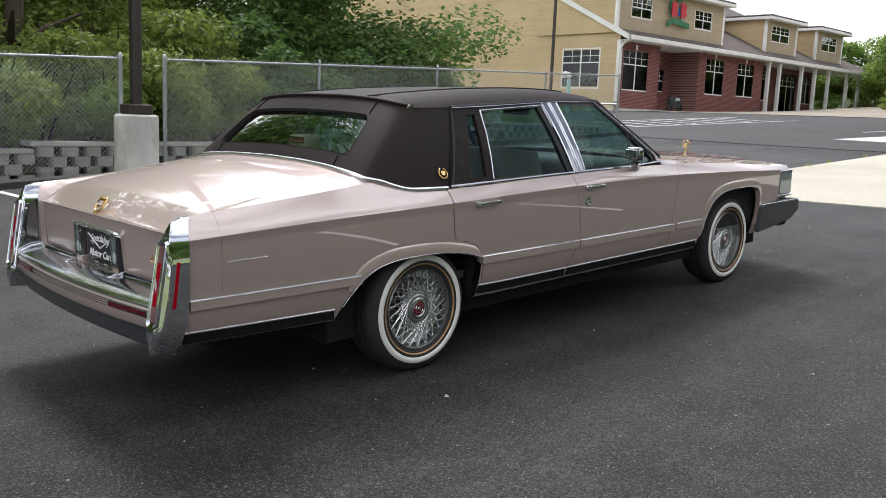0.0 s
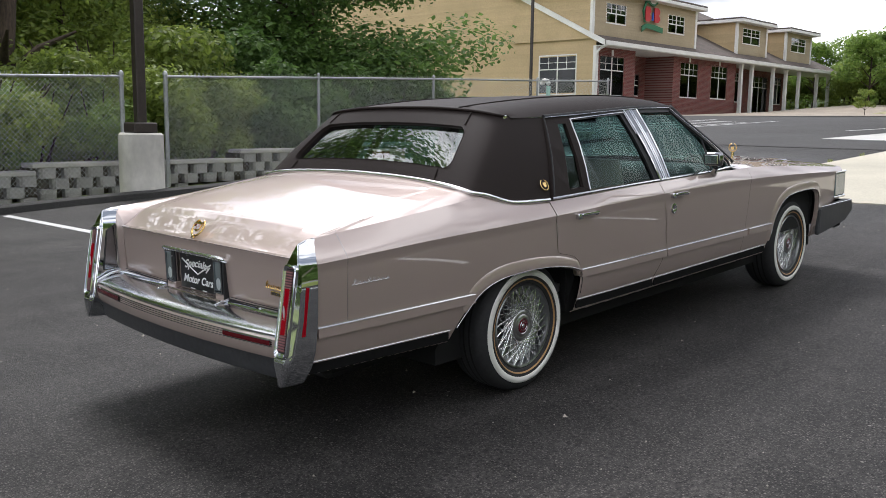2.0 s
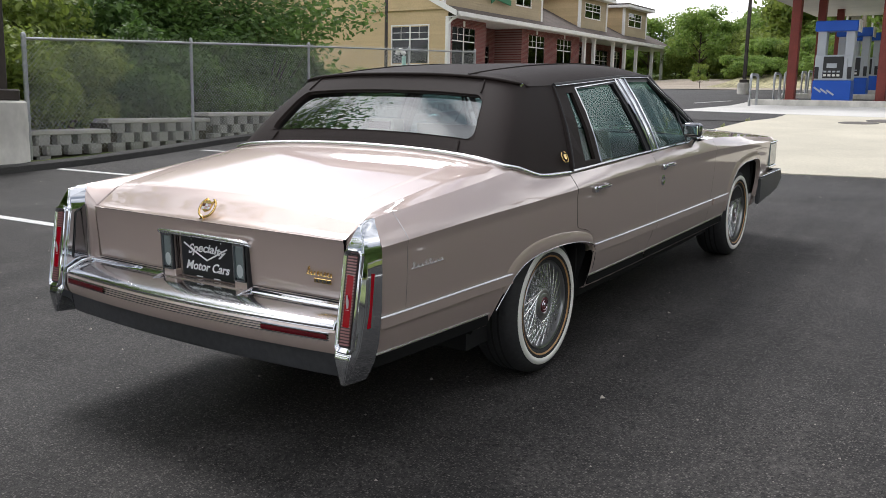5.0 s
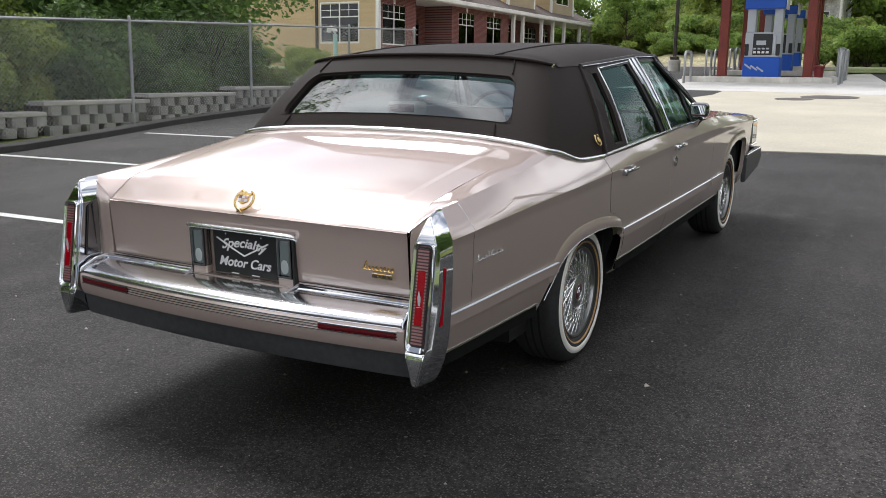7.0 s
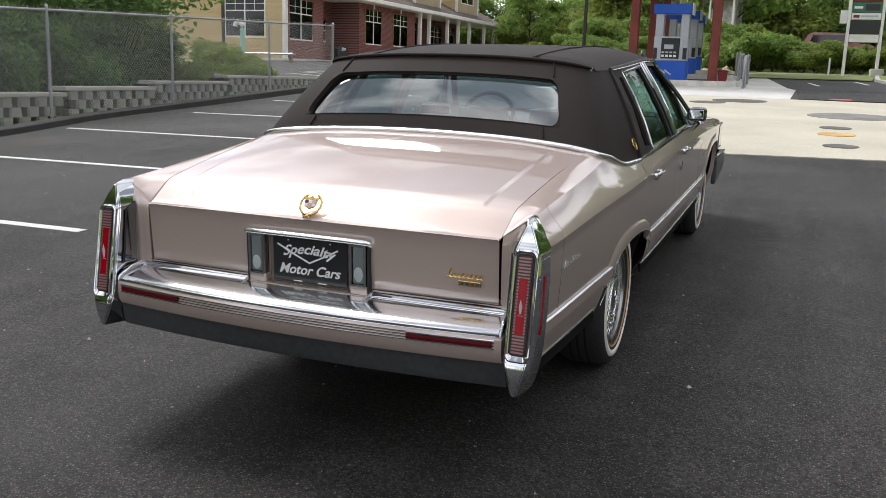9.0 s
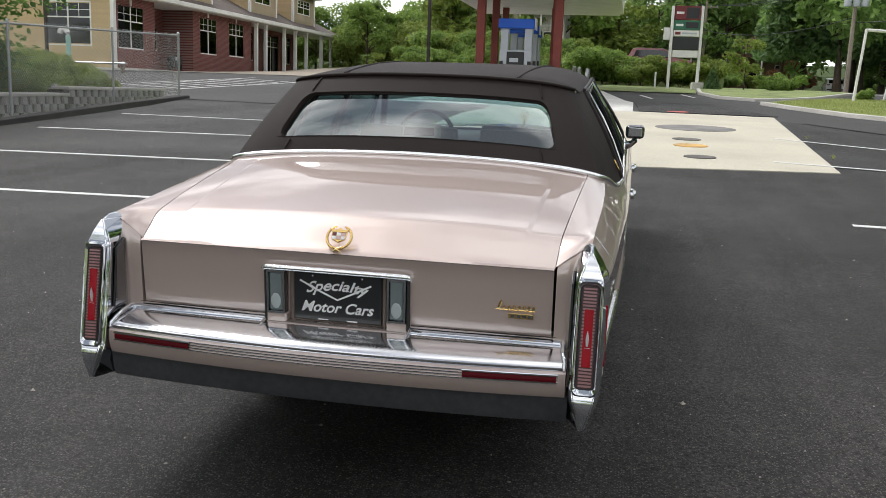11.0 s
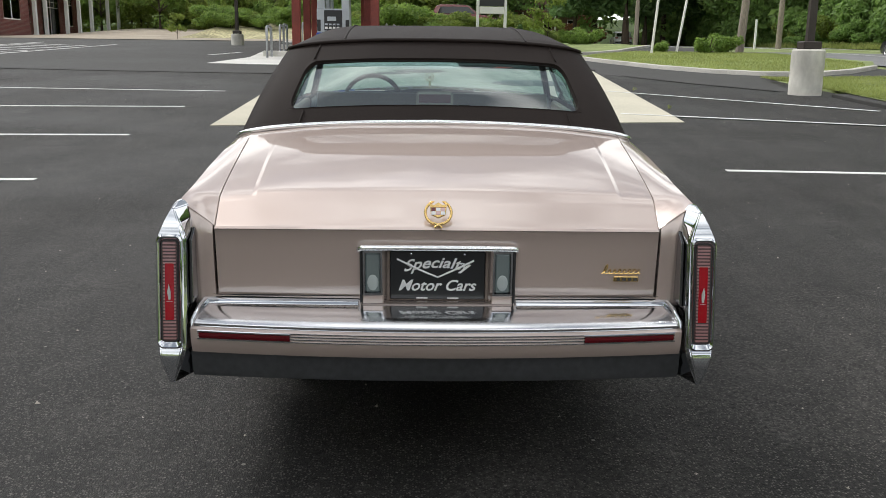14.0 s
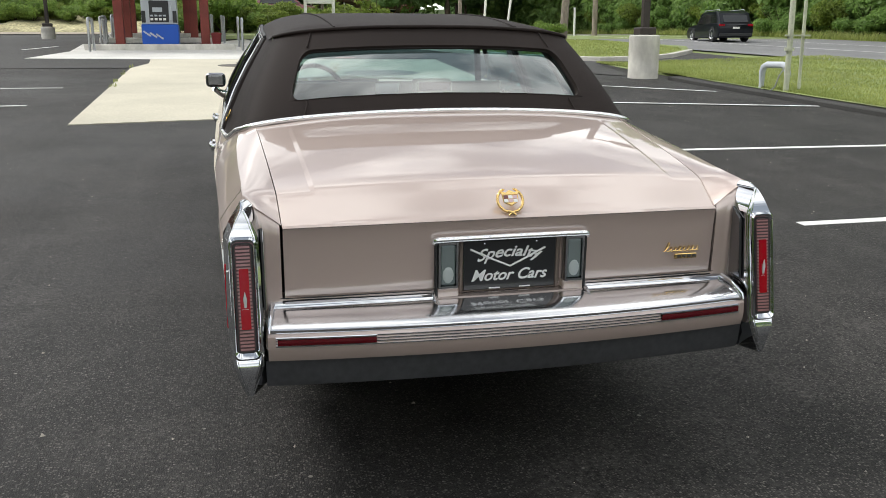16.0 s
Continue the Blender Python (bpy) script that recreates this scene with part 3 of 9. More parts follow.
manhole(17.9, -2.3, 0.88, M_GREYCOVER, "wide grey steel tank cover in the concrete")
manhole(14.8, -1.95, 0.27, M_DARKCOVER, "small dark steel cover in the concrete")
manhole(13.5, -1.95, 0.3, M_YELLOW, "yellow painted fill cover in the concrete")
manhole(11.6, -1.98, 0.25, M_DARKCOVER, "dark steel cover in the concrete")
manhole(24.3, -2.2, 0.32, M_REDCOVER, "red painted fill cover in the concrete")
manhole(22.1, 0.3, 0.7, M_DARKCOVER, "dark steel cover in the concrete")
manhole(21.0, 1.0, 0.45, M_DARKCOVER, "small dark steel cover in the concrete")

def grit(n, seed):
    """Loose pale chips of stone strewn over the asphalt."""
    rng = np.random.default_rng(seed)
    x, y = rng.uniform(-3.5, 13, n), rng.uniform(-8, 8, n)
    s = rng.uniform(0.003, 0.0075, n) * np.where(rng.random(n) < 0.06, 2.0, 1.0)
    v, f = [], []
    shape = [(1, 0, 0), (-0.4, 0.9, 0), (-0.6, -0.8, 0), (0.1, 0.1, 0.9)]
    for i in range(n):
        a = rng.uniform(0, 6.28)
        for p, q, r in shape:
            v.append((x[i] + s[i] * (p * math.cos(a) - q * math.sin(a)), y[i] + s[i] * (p * math.sin(a) + q * math.cos(a)), gz(x[i]) + s[i] * r))
        f += [(4 * i, 4 * i + 1, 4 * i + 3), (4 * i + 1, 4 * i + 2, 4 * i + 3), (4 * i + 2, 4 * i, 4 * i + 3)]
    me = bpy.data.meshes.new("grit")
    me.from_pydata(v, [], f)
    return me


M_GRIT = grain(material("pale_grit", (0.34, 0.31, 0.27), 0.9), scale=30, big=2, amount=0.5, bump=0.0, island=True)
solo("loose_grit", grit(1500, 12), M_GRIT, "loose pale stone grit on the asphalt", "grit", kind="stuff")

# road with its verge
road = []
for k in range(14):
    s = k / 13
    x = -40 + 260 * s
    yc = -27.0 + 0.135 * (x - 30) if x < 60 else -22.95 + 0.02 * (x - 60)
    road.append([(x, yc - 5.2, gz(x) - 0.012), (x, yc + (10.8 if x < 70 else 5.2), gz(x) - 0.012)])
solo("road", sheet(road, flip=True), M_ROAD, "worn grey two-lane road beyond the grass", "road", kind="structure")


def road_line(off, w):
    rows = []
    for k in range(27):
        x = -40 + 10 * k
        yc = -27.0 + 0.135 * (x - 30) if x < 60 else -22.95 + 0.02 * (x - 60)
        rows.append([(x, yc + off - w / 2, gz(x) - 0.006), (x, yc + off + w / 2, gz(x) - 0.006)])
    solo("road_line", sheet(rows, flip=True), M_LINE, "long white painted line along the road", "road line", kind="structure")


road_line(4.9, 0.14)
road_line(0.0, 0.13)


def kerb(pts, w, h, name, mat, label):
    """A kerb along points in the plane of the lot."""
    rows = []
    P = [Vector((x, y)) for x, y in pts]
    for i, p in enumerate(P):
        d = (P[min(i + 1, len(P) - 1)] - P[max(i - 1, 0)]).normalized()
        n = Vector((-d.y, d.x))
        prof = [(-w / 2, -0.05), (-w / 2 + 0.02, h - 0.015), (-w / 2 + 0.05, h), (w / 2 - 0.05, h), (w / 2 - 0.02, h - 0.015), (w / 2, -0.05)]
        rows.append([at_lot(*(p + n * a), z) for a, z in prof])
    bm = sheet(rows)
    bmesh.ops.recalc_face_normals(bm, faces=bm.faces[:])
    return solo(name, bm, mat, label, "kerb", kind="structure", smooth=40)


def dense(pts, step):
    out = []
    for a, b in zip(pts, pts[1:]):
        n = max(1, int((Vector(b) - Vector(a)).length / step))
        out += [tuple(Vector(a).lerp(Vector(b), k / n)) for k in range(n)]
    return out + [pts[-1]]


FENCE = [(-20, 7.0), (-8, 8.6), (3.0, 10.1), (5.4, 10.3), (8.8, 10.55), (12.4, 10.95), (17.6, 12.05), (21.8, 12.6)]
KERB = [(-20, 5.4), (-8, 7.2), (3.2, 9.0), (5.4, 9.05), (7.0, 9.45), (9.2, 10.15), (12.5, 10.75), (17.4, 11.7), (21.7, 12.3)]
kerb(dense(KERB, 1.5), 0.34, 0.1, "kerb", M_KERB, "low rounded asphalt kerb along the fence")
kerb(dense([(-20, -8.4), (4, -8.25), (10.8, -8.27), (13.6, -8.27), (15.2, -8.35)], 2.0), 0.36, 0.075, "kerb", M_KERB, "low rounded asphalt kerb before the grass")
ISLE = [(31.2, -5.5), (28.5, -6.1), (25.0, -7.1), (23.0, -8.2), (22.0, -9.4), (22.2, -10.8), (23.8, -12.6), (26.5, -14.7)]
kerb(dense(ISLE, 1.2), 0.22, 0.13, "kerb", M_GRANITE, "pale granite kerb round a grass island")
ISLE2 = [(46, -4.2), (40, -3.9), (35.5, -4.4), (34.2, -5.6), (35.6, -7.0), (38.5, -8.7), (42.5, -10.3), (48, -12.5)]
kerb(dense(ISLE2, 1.2), 0.22, 0.13, "kerb", M_GRANITE, "pale granite kerb round a grass island")


def lawn(outline, lift, name, label):
    bm = bmesh.new()
    vs = [bm.verts.new(at_lot(x, y, lift)) for x, y in outline]
    bm.faces.new(vs)
    bmesh.ops.triangulate(bm, faces=bm.faces[:])
    bmesh.ops.recalc_face_normals(bm, faces=bm.faces[:])
    if bm.faces[:][0].normal.z < 0:
        bmesh.ops.reverse_faces(bm, faces=bm.faces[:])
    return solo(name, bm, M_GRASS, label, "lawn", kind="structure")


lawn(ISLE + [(30, -16.4), (37, -15.6), (38, -9.5), (34, -6.8)], 0.1, "lawn", "mown grass island with yellowish patches")
lawn(ISLE2 + [(60, -13), (60, -4.5)], 0.1, "lawn", "mown grass island with young shrubs")
lawn([(-20, -8.5), (4, -8.36), (10.8, -8.4), (13.6, -8.4), (15.6, -8.5), (18, -9.3), (19.8, -10.9), (20.4, -13.5), (20.0, -16.6), (8, -18.6), (-20, -22.4)], 0.09, "lawn", "mown grass verge beside the lot")
lawn([(40, 1.5), (44, 3.5), (58, 3.5), (60, -4.4), (46, -4.1), (40, -3.7)], 0.05, "lawn", "narrow grass strip under the hedge")

# ---- fence and stepped block wall ----
def yfence(x):
    return catmull([p[0] for p in FENCE], [p[1] for p in FENCE], x)


POSTS = [(-8.3, 1), (-4.9, 1), (-1.5, 1), (1.4, 1), (4.6, 0), (5.4, 0), (8.8, 1), (12.4, 1), (17.6, 1), (21.9, 2)]
FH = 1.85


def fence_top(x):
    return gz(x) + FH


def chain_link(x0, x1):
    """Woven wire between two posts: two sets of slanting wires."""
    bm = bmesh.new()
    n = 0.0565
    a0, a1 = Vector((x0, yfence(x0), 0)), Vector((x1, yfence(x1), 0))
    run = (a1 - a0).length
    d = (a1 - a0) / run
    nrm = Vector((-d.y, d.x, 0))
    h = FH - 0.08
    r = 0.0018
    def bar(s0, z0, s1, z1, off):
        p, q = a0 + d * s0 + nrm * off, a0 + d * s1 + nrm * off
        p.z, q.z = gz(p.x) + 0.07 + z0, gz(q.x) + 0.07 + z1
        t = (q - p).normalized()
        u = t.cross(nrm).normalized()
        ring = []
        for c in (p, q):
            ring.append([bm.verts.new(c + r * (math.cos(k * 2.0944) * u + math.sin(k * 2.0944) * nrm)) for k in range(3)])
        for k in range(3):
            bm.faces.new([ring[0][k], ring[0][(k + 1) % 3], ring[1][(k + 1) % 3], ring[1][k]])
    step = n * 1.42
    k = -h
    while k < run:
        s0, z0, s1, z1 = k, 0.0, k + h, h
        if s0 < 0:
            z0, s0 = -s0, 0.0
        if s1 > run:
            z1, s1 = h - (s1 - run), run
        if s1 - s0 > 0.02:
            bar(s0, z0, s1, z1, 0.002)
            bar(s0, h - z0, s1, h - z1, -0.002)
        k += step
    k = 0.0
    while k < run:                                # the twisted barbs along the top
        bar(k, h - 0.02, k + 0.012, h + 0.075, 0.0)
        bar(k + step / 2, h - 0.02, k + step / 2 - 0.012, h + 0.075, 0.0)
        k += step
    return bm


fence = thing("chain_link_fence", "galvanised chain-link fence with round posts on the kerb", "fence", at=Matrix.Identity(4))
for x, kind_ in POSTS:
    r = 0.036 if kind_ != 1 else 0.028
    p = Vector((x, yfence(x), gz(x)))
    bm = lathe([(r, 0), (r, FH + 0.02), (r * 1.25, FH + 0.02), (r * 1.25, FH + 0.05), (r * 0.8, FH + 0.085), (0, FH + 0.1)], 14, None, Matrix.Translation(p))
    post = part("post", bm, M_GALV, fence, "", 40)
    if kind_ != 1:
        for zz in (0.25, 0.65, 1.05, 1.45, 1.75):
            part("clamp_band", lathe([(r * 1.0, zz - 0.015), (r * 1.3, zz - 0.015), (r * 1.3, zz + 0.015), (r * 1.0, zz + 0.015)], 14, None, Matrix.Translation(p)), M_GALV, post, "", 40)
for (xa, ka), (xb, kb) in zip(POSTS, POSTS[1:]):
    if (xa, xb) == (4.6, 5.4):
        continue
    part("top_rail", tube([(xa, yfence(xa), fence_top(xa)), (xb, yfence(xb), fence_top(xb))], 0.021, 10), M_GALV, fence, "", 40)
    part("chain_link_mesh", chain_link(xa, xb), M_WIRE, fence, "woven diamond wire mesh", kind="stuff")

# the wall: courses of split-faced blocks, stepping up with the lot
STEPS = [(-14.0, -3.4), (-3.4, 0.6), (0.6, 3.3), (3.3, 7.2), (7.2, 9.6), (9.6, 12.3), (12.3, 15.8), (15.8, 21.8)]
BW, BH, BD = 0.40, 0.17, 0.28


def block_mesh(seed):
    rnd = random.Random(seed)
    b = bmesh.new()
    j = lambda a: a + rnd.uniform(-0.008, 0.008)
    f, k = BW * 0.33, BW * 0.24
    pts = [(-f, 0), (-f * 0.75, -0.035), (f * 0.75, -0.035), (f, 0), (k, BD), (-k, BD)]
    lo = [b.verts.new((j(x), j(y), 0.004)) for x, y in pts]
    hi = [b.verts.new((j(x), j(y), BH - 0.004)) for x, y in pts]
    b.faces.new(lo[::-1])
    b.faces.new(hi)
    for i in range(6):
        b.faces.new([lo[i], lo[(i + 1) % 6], hi[(i + 1) % 6], hi[i]])
    bmesh.ops.recalc_face_normals(b, faces=b.faces[:])
    return mesh_of(b, "block")


BLOCKS = [block_mesh(s) for s in range(6)]
for me in BLOCKS:
    me.materials.append(M_BLOCK)
wall = thing("retaining_wall", "stepped grey concrete block retaining wall with pale caps", "wall", kind="structure", at=Matrix.Identity(4))
WALL_OFF = 0.42
for si, (xa, xb) in enumerate(STEPS):
    ya, yb = yfence(xa) + WALL_OFF, yfence(xb) + WALL_OFF
    d = Vector((xb - xa, yb - ya))
    run = d.length
    ang = math.atan2(d.y, d.x)
    top = gz(xa) + 0.52 - 0.07
    nc = int((top - gz(xa)) / BH) + 1
    back = box(0, run, 0.16, 0.5, -0.75, -0.002)
    part("wall_core", back, M_SOIL, wall, "dark earth behind the blocks").matrix_basis = Matrix.Translation((xa, ya, top)) @ Matrix.Rotation(ang, 4, "Z")
    for c in range(nc):
        n = int(run / BW)
        for i in range(n + 1):
            s = (i + (0.5 if c % 2 else 0.0)) * BW + BW / 2
            if s > run - 0.05:
                continue
            x = xa + math.cos(ang) * s
            z = top - (c + 1) * BH
            if z + BH < gz(x) - 0.02:
                continue
            o = part("block", BLOCKS[(i * 7 + c * 3 + si) % 6], None, wall)
            o.matrix_basis = Matrix.Translation((x, ya + math.sin(ang) * s, z)) @ Matrix.Rotation(ang, 4, "Z")
    cap = box(-0.06, run - 0.01, -0.06, 0.34, 0.0, 0.075, 0.012)
    o = part("cap_stone", cap, M_CAP, wall, "pale cap slab")
    o.matrix_basis = Matrix.Translation((xa, ya, top)) @ Matrix.Rotation(ang, 4, "Z")


# ---- lamp posts ----
def lamp_post(x, y, square=True, r=0.36, h=0.95, lift=0.0, label="", pole_h=7.0):
    p = at_lot(x, y)
    p.z += lift
    t = thing("lamp_post", label, "lamp post", "lamp posts of the lot", at=Matrix.Translation(p))
    if square:
        base = box(-r, r, -r, r, -0.1, h, 0.03, seg=2)
    else:
        base = lathe([(r, -0.1), (r * 1.01, 0.25), (r, 0.27), (r * 1.0, h * 0.55), (r * 1.015, h * 0.57), (r, h - 0.03), (r - 0.03, h), (0, h)], 28)
    part("concrete_base", base, M_CONC, t, "pale cast concrete base", 35)
    part("base_cover", box(-0.19, 0.19, -0.19, 0.19, h, h + 0.16, 0.02), M_BROWN, t)
    part("pole", box(-0.075, 0.075, -0.075, 0.075, h + 0.1, pole_h, 0.012), M_BROWN, t, "square dark bronze pole")
    part("arm", box(-0.04, 0.04, -0.75, 0.05, pole_h - 0.2, pole_h - 0.12, 0.01), M_BROWN, t)
    part("lamp_head", box(-0.22, 0.22, -1.35, -0.7, pole_h - 0.25, pole_h - 0.08, 0.03), M_BROWN, t)
    return t


lamp_post(4.5, 9.42, False, 0.335, 0.965, 0.0, "dark bronze lamp post on a pale concrete base between fences", 8.0)
lamp_post(15.75, -7.85, False, 0.33, 0.93, 0.0, "dark bronze lamp post on a round weathered concrete base", 8.0)
lamp_post(41.6, 9.5, False, 0.3, 0.55, 0.0, "thin dark lamp post on a low concrete base", 7.0)
lamp_post(40.2, 30.5, True, 0.45, 1.35, -0.4, "dark lamp post on a square concrete base", 8.0)

# ---- shop building ----
BX0, BX1, BY, EAVE = 51.4, 95.5, 33.6, 7.2
BZ = 1.9
shops = thing("shop_building", "two-tone shop building with brick front, yellow siding and white columns", "building", at=Matrix.Identity(4))


def siding(x0, y0, x1, y1, outline_top, z0, mat, name="siding_wall", pitch=0.19, holes=()):
    """Lap boards on an upright wall from (x0, y0) to (x1, y1); outline_top(s) gives the upper edge."""
    bm = bmesh.new()
    run = math.hypot(x1 - x0, y1 - y0)
    dx, dy = (x1 - x0) / run, (y1 - y0) / run
    nx, ny = dy, -dx
    zmax = max(outline_top(run * k / 40) for k in range(41))
    z = z0
    while z < zmax:
        zt = min(z + pitch, zmax)
        ss = [run * k / 80 for k in range(81)]
        ok = [s for s in ss if outline_top(s) >= zt - 0.02]
        if len(ok) > 1:
            segs = [(ok[0], ok[-1])]
            for ha, hb, hz0, hz1 in holes:
                if z + pitch / 2 > hz0 and z + pitch / 2 < hz1:
                    segs = [q for a, b in segs for q in ((a, min(b, ha)), (max(a, hb), b)) if q[1] - q[0] > 0.02]
            for a, b in segs:
                v = [bm.verts.new((x0 + dx * s + nx * o, y0 + dy * s + ny * o, zz)) for s, o, zz in ((a, 0.03, z), (b, 0.03, z), (b, 0.0, zt), (a, 0.0, zt))]
                bm.faces.new(v)
                w = [bm.verts.new((x0 + dx * s, y0 + dy * s, z)) for s in (a, b)]
                bm.faces.new([w[0], w[1], v[1], v[0]])
        z += pitch
    bmesh.ops.recalc_face_normals(bm, faces=bm.faces[:])
    return part(name, bm, mat, shops, "lapped siding boards", kind="stuff")


# sheets behind the panes: a room's dimness put into mottled teal
M_ROOM = grain(material("dim_room", (0.05, 0.085, 0.085), 0.8), scale=1.5, dark=0.5, light=1.5, big=0.6, amount=0.4, bump=0.0)


def window_part(x, y, z, w, h, face, cols=2, rows=3, head=0.35, name="window"):
    """A white framed window; face: outward direction 'S' (-y) or 'W' (-x). x, y, z is its lower start corner."""
    win = new(name)
    win.parent = shops
    m = Matrix.Translation((x, y, z)) @ (Matrix.Identity(4) if face == "S" else Matrix.Rotation(radians(-90), 4, "Z"))
    win.matrix_basis = m
    f = 0.09
    fr = box(-f, 0, -0.05, 0.06, -f, h + f)
    box(w, w + f, -0.05, 0.06, -f, h + f, bm=fr)
    box(0, w, -0.05, 0.06, h, h + f, bm=fr)
    box(0, w, -0.07, 0.06, -f, 0, bm=fr)
    part("window_frame", fr, M_WHITE, win)
    part("pane", box(0, w, 0.0, 0.02, 0, h), M_PANE, win, "dark reflecting pane")
    zs = h * (1 - head)
    part("glazing_bar", box(0, w, -0.03, -0.002, zs - 0.04, zs + 0.04), M_WHITE, win)
    part("glazing_bar", box(w / 2 - 0.05, w / 2 + 0.05, -0.035, -0.003, 0, h), M_WHITE, win)
    for k in (1, 3):
        part("glazing_bar", box(w * k / 4 - 0.018, w * k / 4 + 0.018, -0.02, -0.002, zs, h), M_WHITE, win)
    part("glazing_bar", box(0, w, -0.021, -0.0025, zs + (h - zs) / 2 - 0.018, zs + (h - zs) / 2 + 0.018), M_WHITE, win)
    part("room_dark", box(0, w, 0.45, 0.5, 0, h), M_ROOM, win, "dim interior")
    return win


W1 = [(51.95, 3.75, 3.1, 2.75), (63.5, 3.95, 2.8, 2.75), (68.7, 4.0, 2.8, 2.7)]
# brick front with openings left free
def brick_wall(x0, x1, y, z0, z1, holes, depth=0.3):
    xs = sorted({x0, x1, *[h for a in holes for h in (a[0], a[0] + a[2])]})
    zs = sorted({z0, z1, *[h for a in holes for h in (a[1], a[1] + a[3])]})
    bm = bmesh.new()
    for xa, xb in zip(xs, xs[1:]):
        for za, zb in zip(zs, zs[1:]):
            cx, cz = (xa + xb) / 2, (za + zb) / 2
            if any(a[0] < cx < a[0] + a[2] and a[1] < cz < a[1] + a[3] for a in holes):
                continue
            box(xa, xb, y, y + depth, za, zb, bm=bm)
    bmesh.ops.remove_doubles(bm, verts=bm.verts[:], dist=1e-4)
    return part("brick_wall", bm, M_BRICK, shops, "dark red brick wall")


brick_wall(BX0 + 0.25, 56.6, BY, BZ - 0.6, EAVE, W1[:1])
brick_wall(62.3, 73.2, BY, BZ - 0.6, EAVE, W1[1:])
for x, z, w, h in W1:
    window_part(x, BY + 0.05, z, w, h, "S")
    part("keystone", box(x + w / 2 - 0.12, x + w / 2 + 0.12, BY - 0.03, BY + 0.02, z + h + 0.1, z + h + 0.5), M_WHITE, shops)
# recessed entrance
brick_wall(56.6, 62.3, BY + 2.6, BZ - 0.6, EAVE, [(57.0, BZ, 1.3, 4.3), (59.4, 4.0, 1.9, 1.6)])
part("brick_wall", box(56.3, 56.6, BY + 0.3, BY + 2.6, BZ - 0.6, EAVE), M_BRICK, shops, "dark red brick wall")
part("brick_wall", box(62.3, 62.6, BY + 0.3, BY + 2.6, BZ - 0.6, EAVE), M_BRICK, shops, "dark red brick wall")
window_part(59.4, BY + 2.65, 4.0, 1.9, 1.6, "S", head=0.5)
window_part(57.0, BY + 2.65, 2.2, 1.2, 4.0, "S", head=0.25, name="door")
# shop fronts behind the porch
brick_wall(73.2, 89.8, BY + 2.4, BZ - 0.6, EAVE, [(74.2, 2.5, 1.9, 4.0), (77.2, 4.0, 1.5, 2.6), (81.4, 2.5, 3.6, 4.0), (86.8, 4.0, 1.5, 2.6)])
part("brick_wall", box(73.0, 73.3, BY + 0.3, BY + 2.4, BZ - 0.6, EAVE), M_BRICK, shops, "dark red brick wall")
part("brick_wall", box(89.5, 89.8, BY + 2.7, BY + 14, BZ - 0.6, EAVE), M_BRICK, shops, "dark red brick wall")
for x, z, w, h, nm in [(74.2, 2.5, 1.9, 4.0, "door"), (77.2, 4.0, 1.5, 2.6, "window"), (81.4, 2.5, 3.6, 4.0, "door"), (86.8, 4.0, 1.5, 2.6, "window")]:
    window_part(x, BY + 2.45, z, w, h, "S", head=0.25, name=nm)
for x in (73.5, 75.6, 80.1, 83.0, 86.1, 90.6, 93.7):
    c = box(-0.15, 0.15, -0.15, 0.15, 0, EAVE - gz(x), 0.02)
    box(-0.2, 0.2, -0.2, 0.2, 0, 0.3, 0.02, bm=c)
    box(-0.19, 0.19, -0.19, 0.19, EAVE - gz(x) - 0.25, EAVE - gz(x), 0.02, bm=c)
    part("column", c, M_WHITE, shops, "square white porch column").matrix_basis = Matrix.Translation((x, BY - 0.35, gz(x)))
# gable end towards the lot
RIDGE_Y = 57.0
RIDGE_Z = EAVE + (15.0 - EAVE) * (RIDGE_Y - BY + 0.9) / (48.5 - BY + 0.9)
rake = lambda y: EAVE + 0.2 + (RIDGE_Z - EAVE) * (1 - abs(y - RIDGE_Y) / (RIDGE_Y - BY + 0.9))
G_W = (35.35, 3.8, 3.35, 2.8)
siding(BX0, 78.0, BX0, BY, lambda s: rake(78.0 - s), BZ - 0.5, M_SIDING, holes=[(78 - (G_W[0] + G_W[2]), 78 - G_W[0], G_W[1], G_W[1] + G_W[3])])
window_part(BX0, G_W[0] + G_W[2], G_W[1], G_W[2], G_W[3], "W")
part("corner_board", box(BX0 - 0.05, BX0 + 0.25, BY - 0.05, BY + 0.22, BZ - 0.5, EAVE), M_WHITE, shops)
part("downspout", tube([(BX0 - 0.1, BY - 0.05, BZ), (BX0 - 0.1, BY - 0.05, 6.6), (BX0 + 0.1, BY - 0.3, 7.0), (BX0 + 0.55, BY - 0.6, 7.25)], 0.09, 8), M_WHITE, shops, "", 40)
# roof and gutter
rf = sheet([[(BX0 - 0.35, BY - 0.9, EAVE + 0.25), (BX0 - 0.35, RIDGE_Y, RIDGE_Z + 0.1), (BX0 - 0.35, 2 * RIDGE_Y - BY + 0.9, EAVE + 0.25)],
            [(BX1 + 0.8, BY - 0.9, EAVE + 0.25), (BX1 - 9, RIDGE_Y, RIDGE_Z + 0.1), (BX1 + 0.8, 2 * RIDGE_Y - BY + 0.9, EAVE + 0.25)]], thick=0.18)
part("roof", rf, M_SHINGLE, shops, "brown shingle roof")
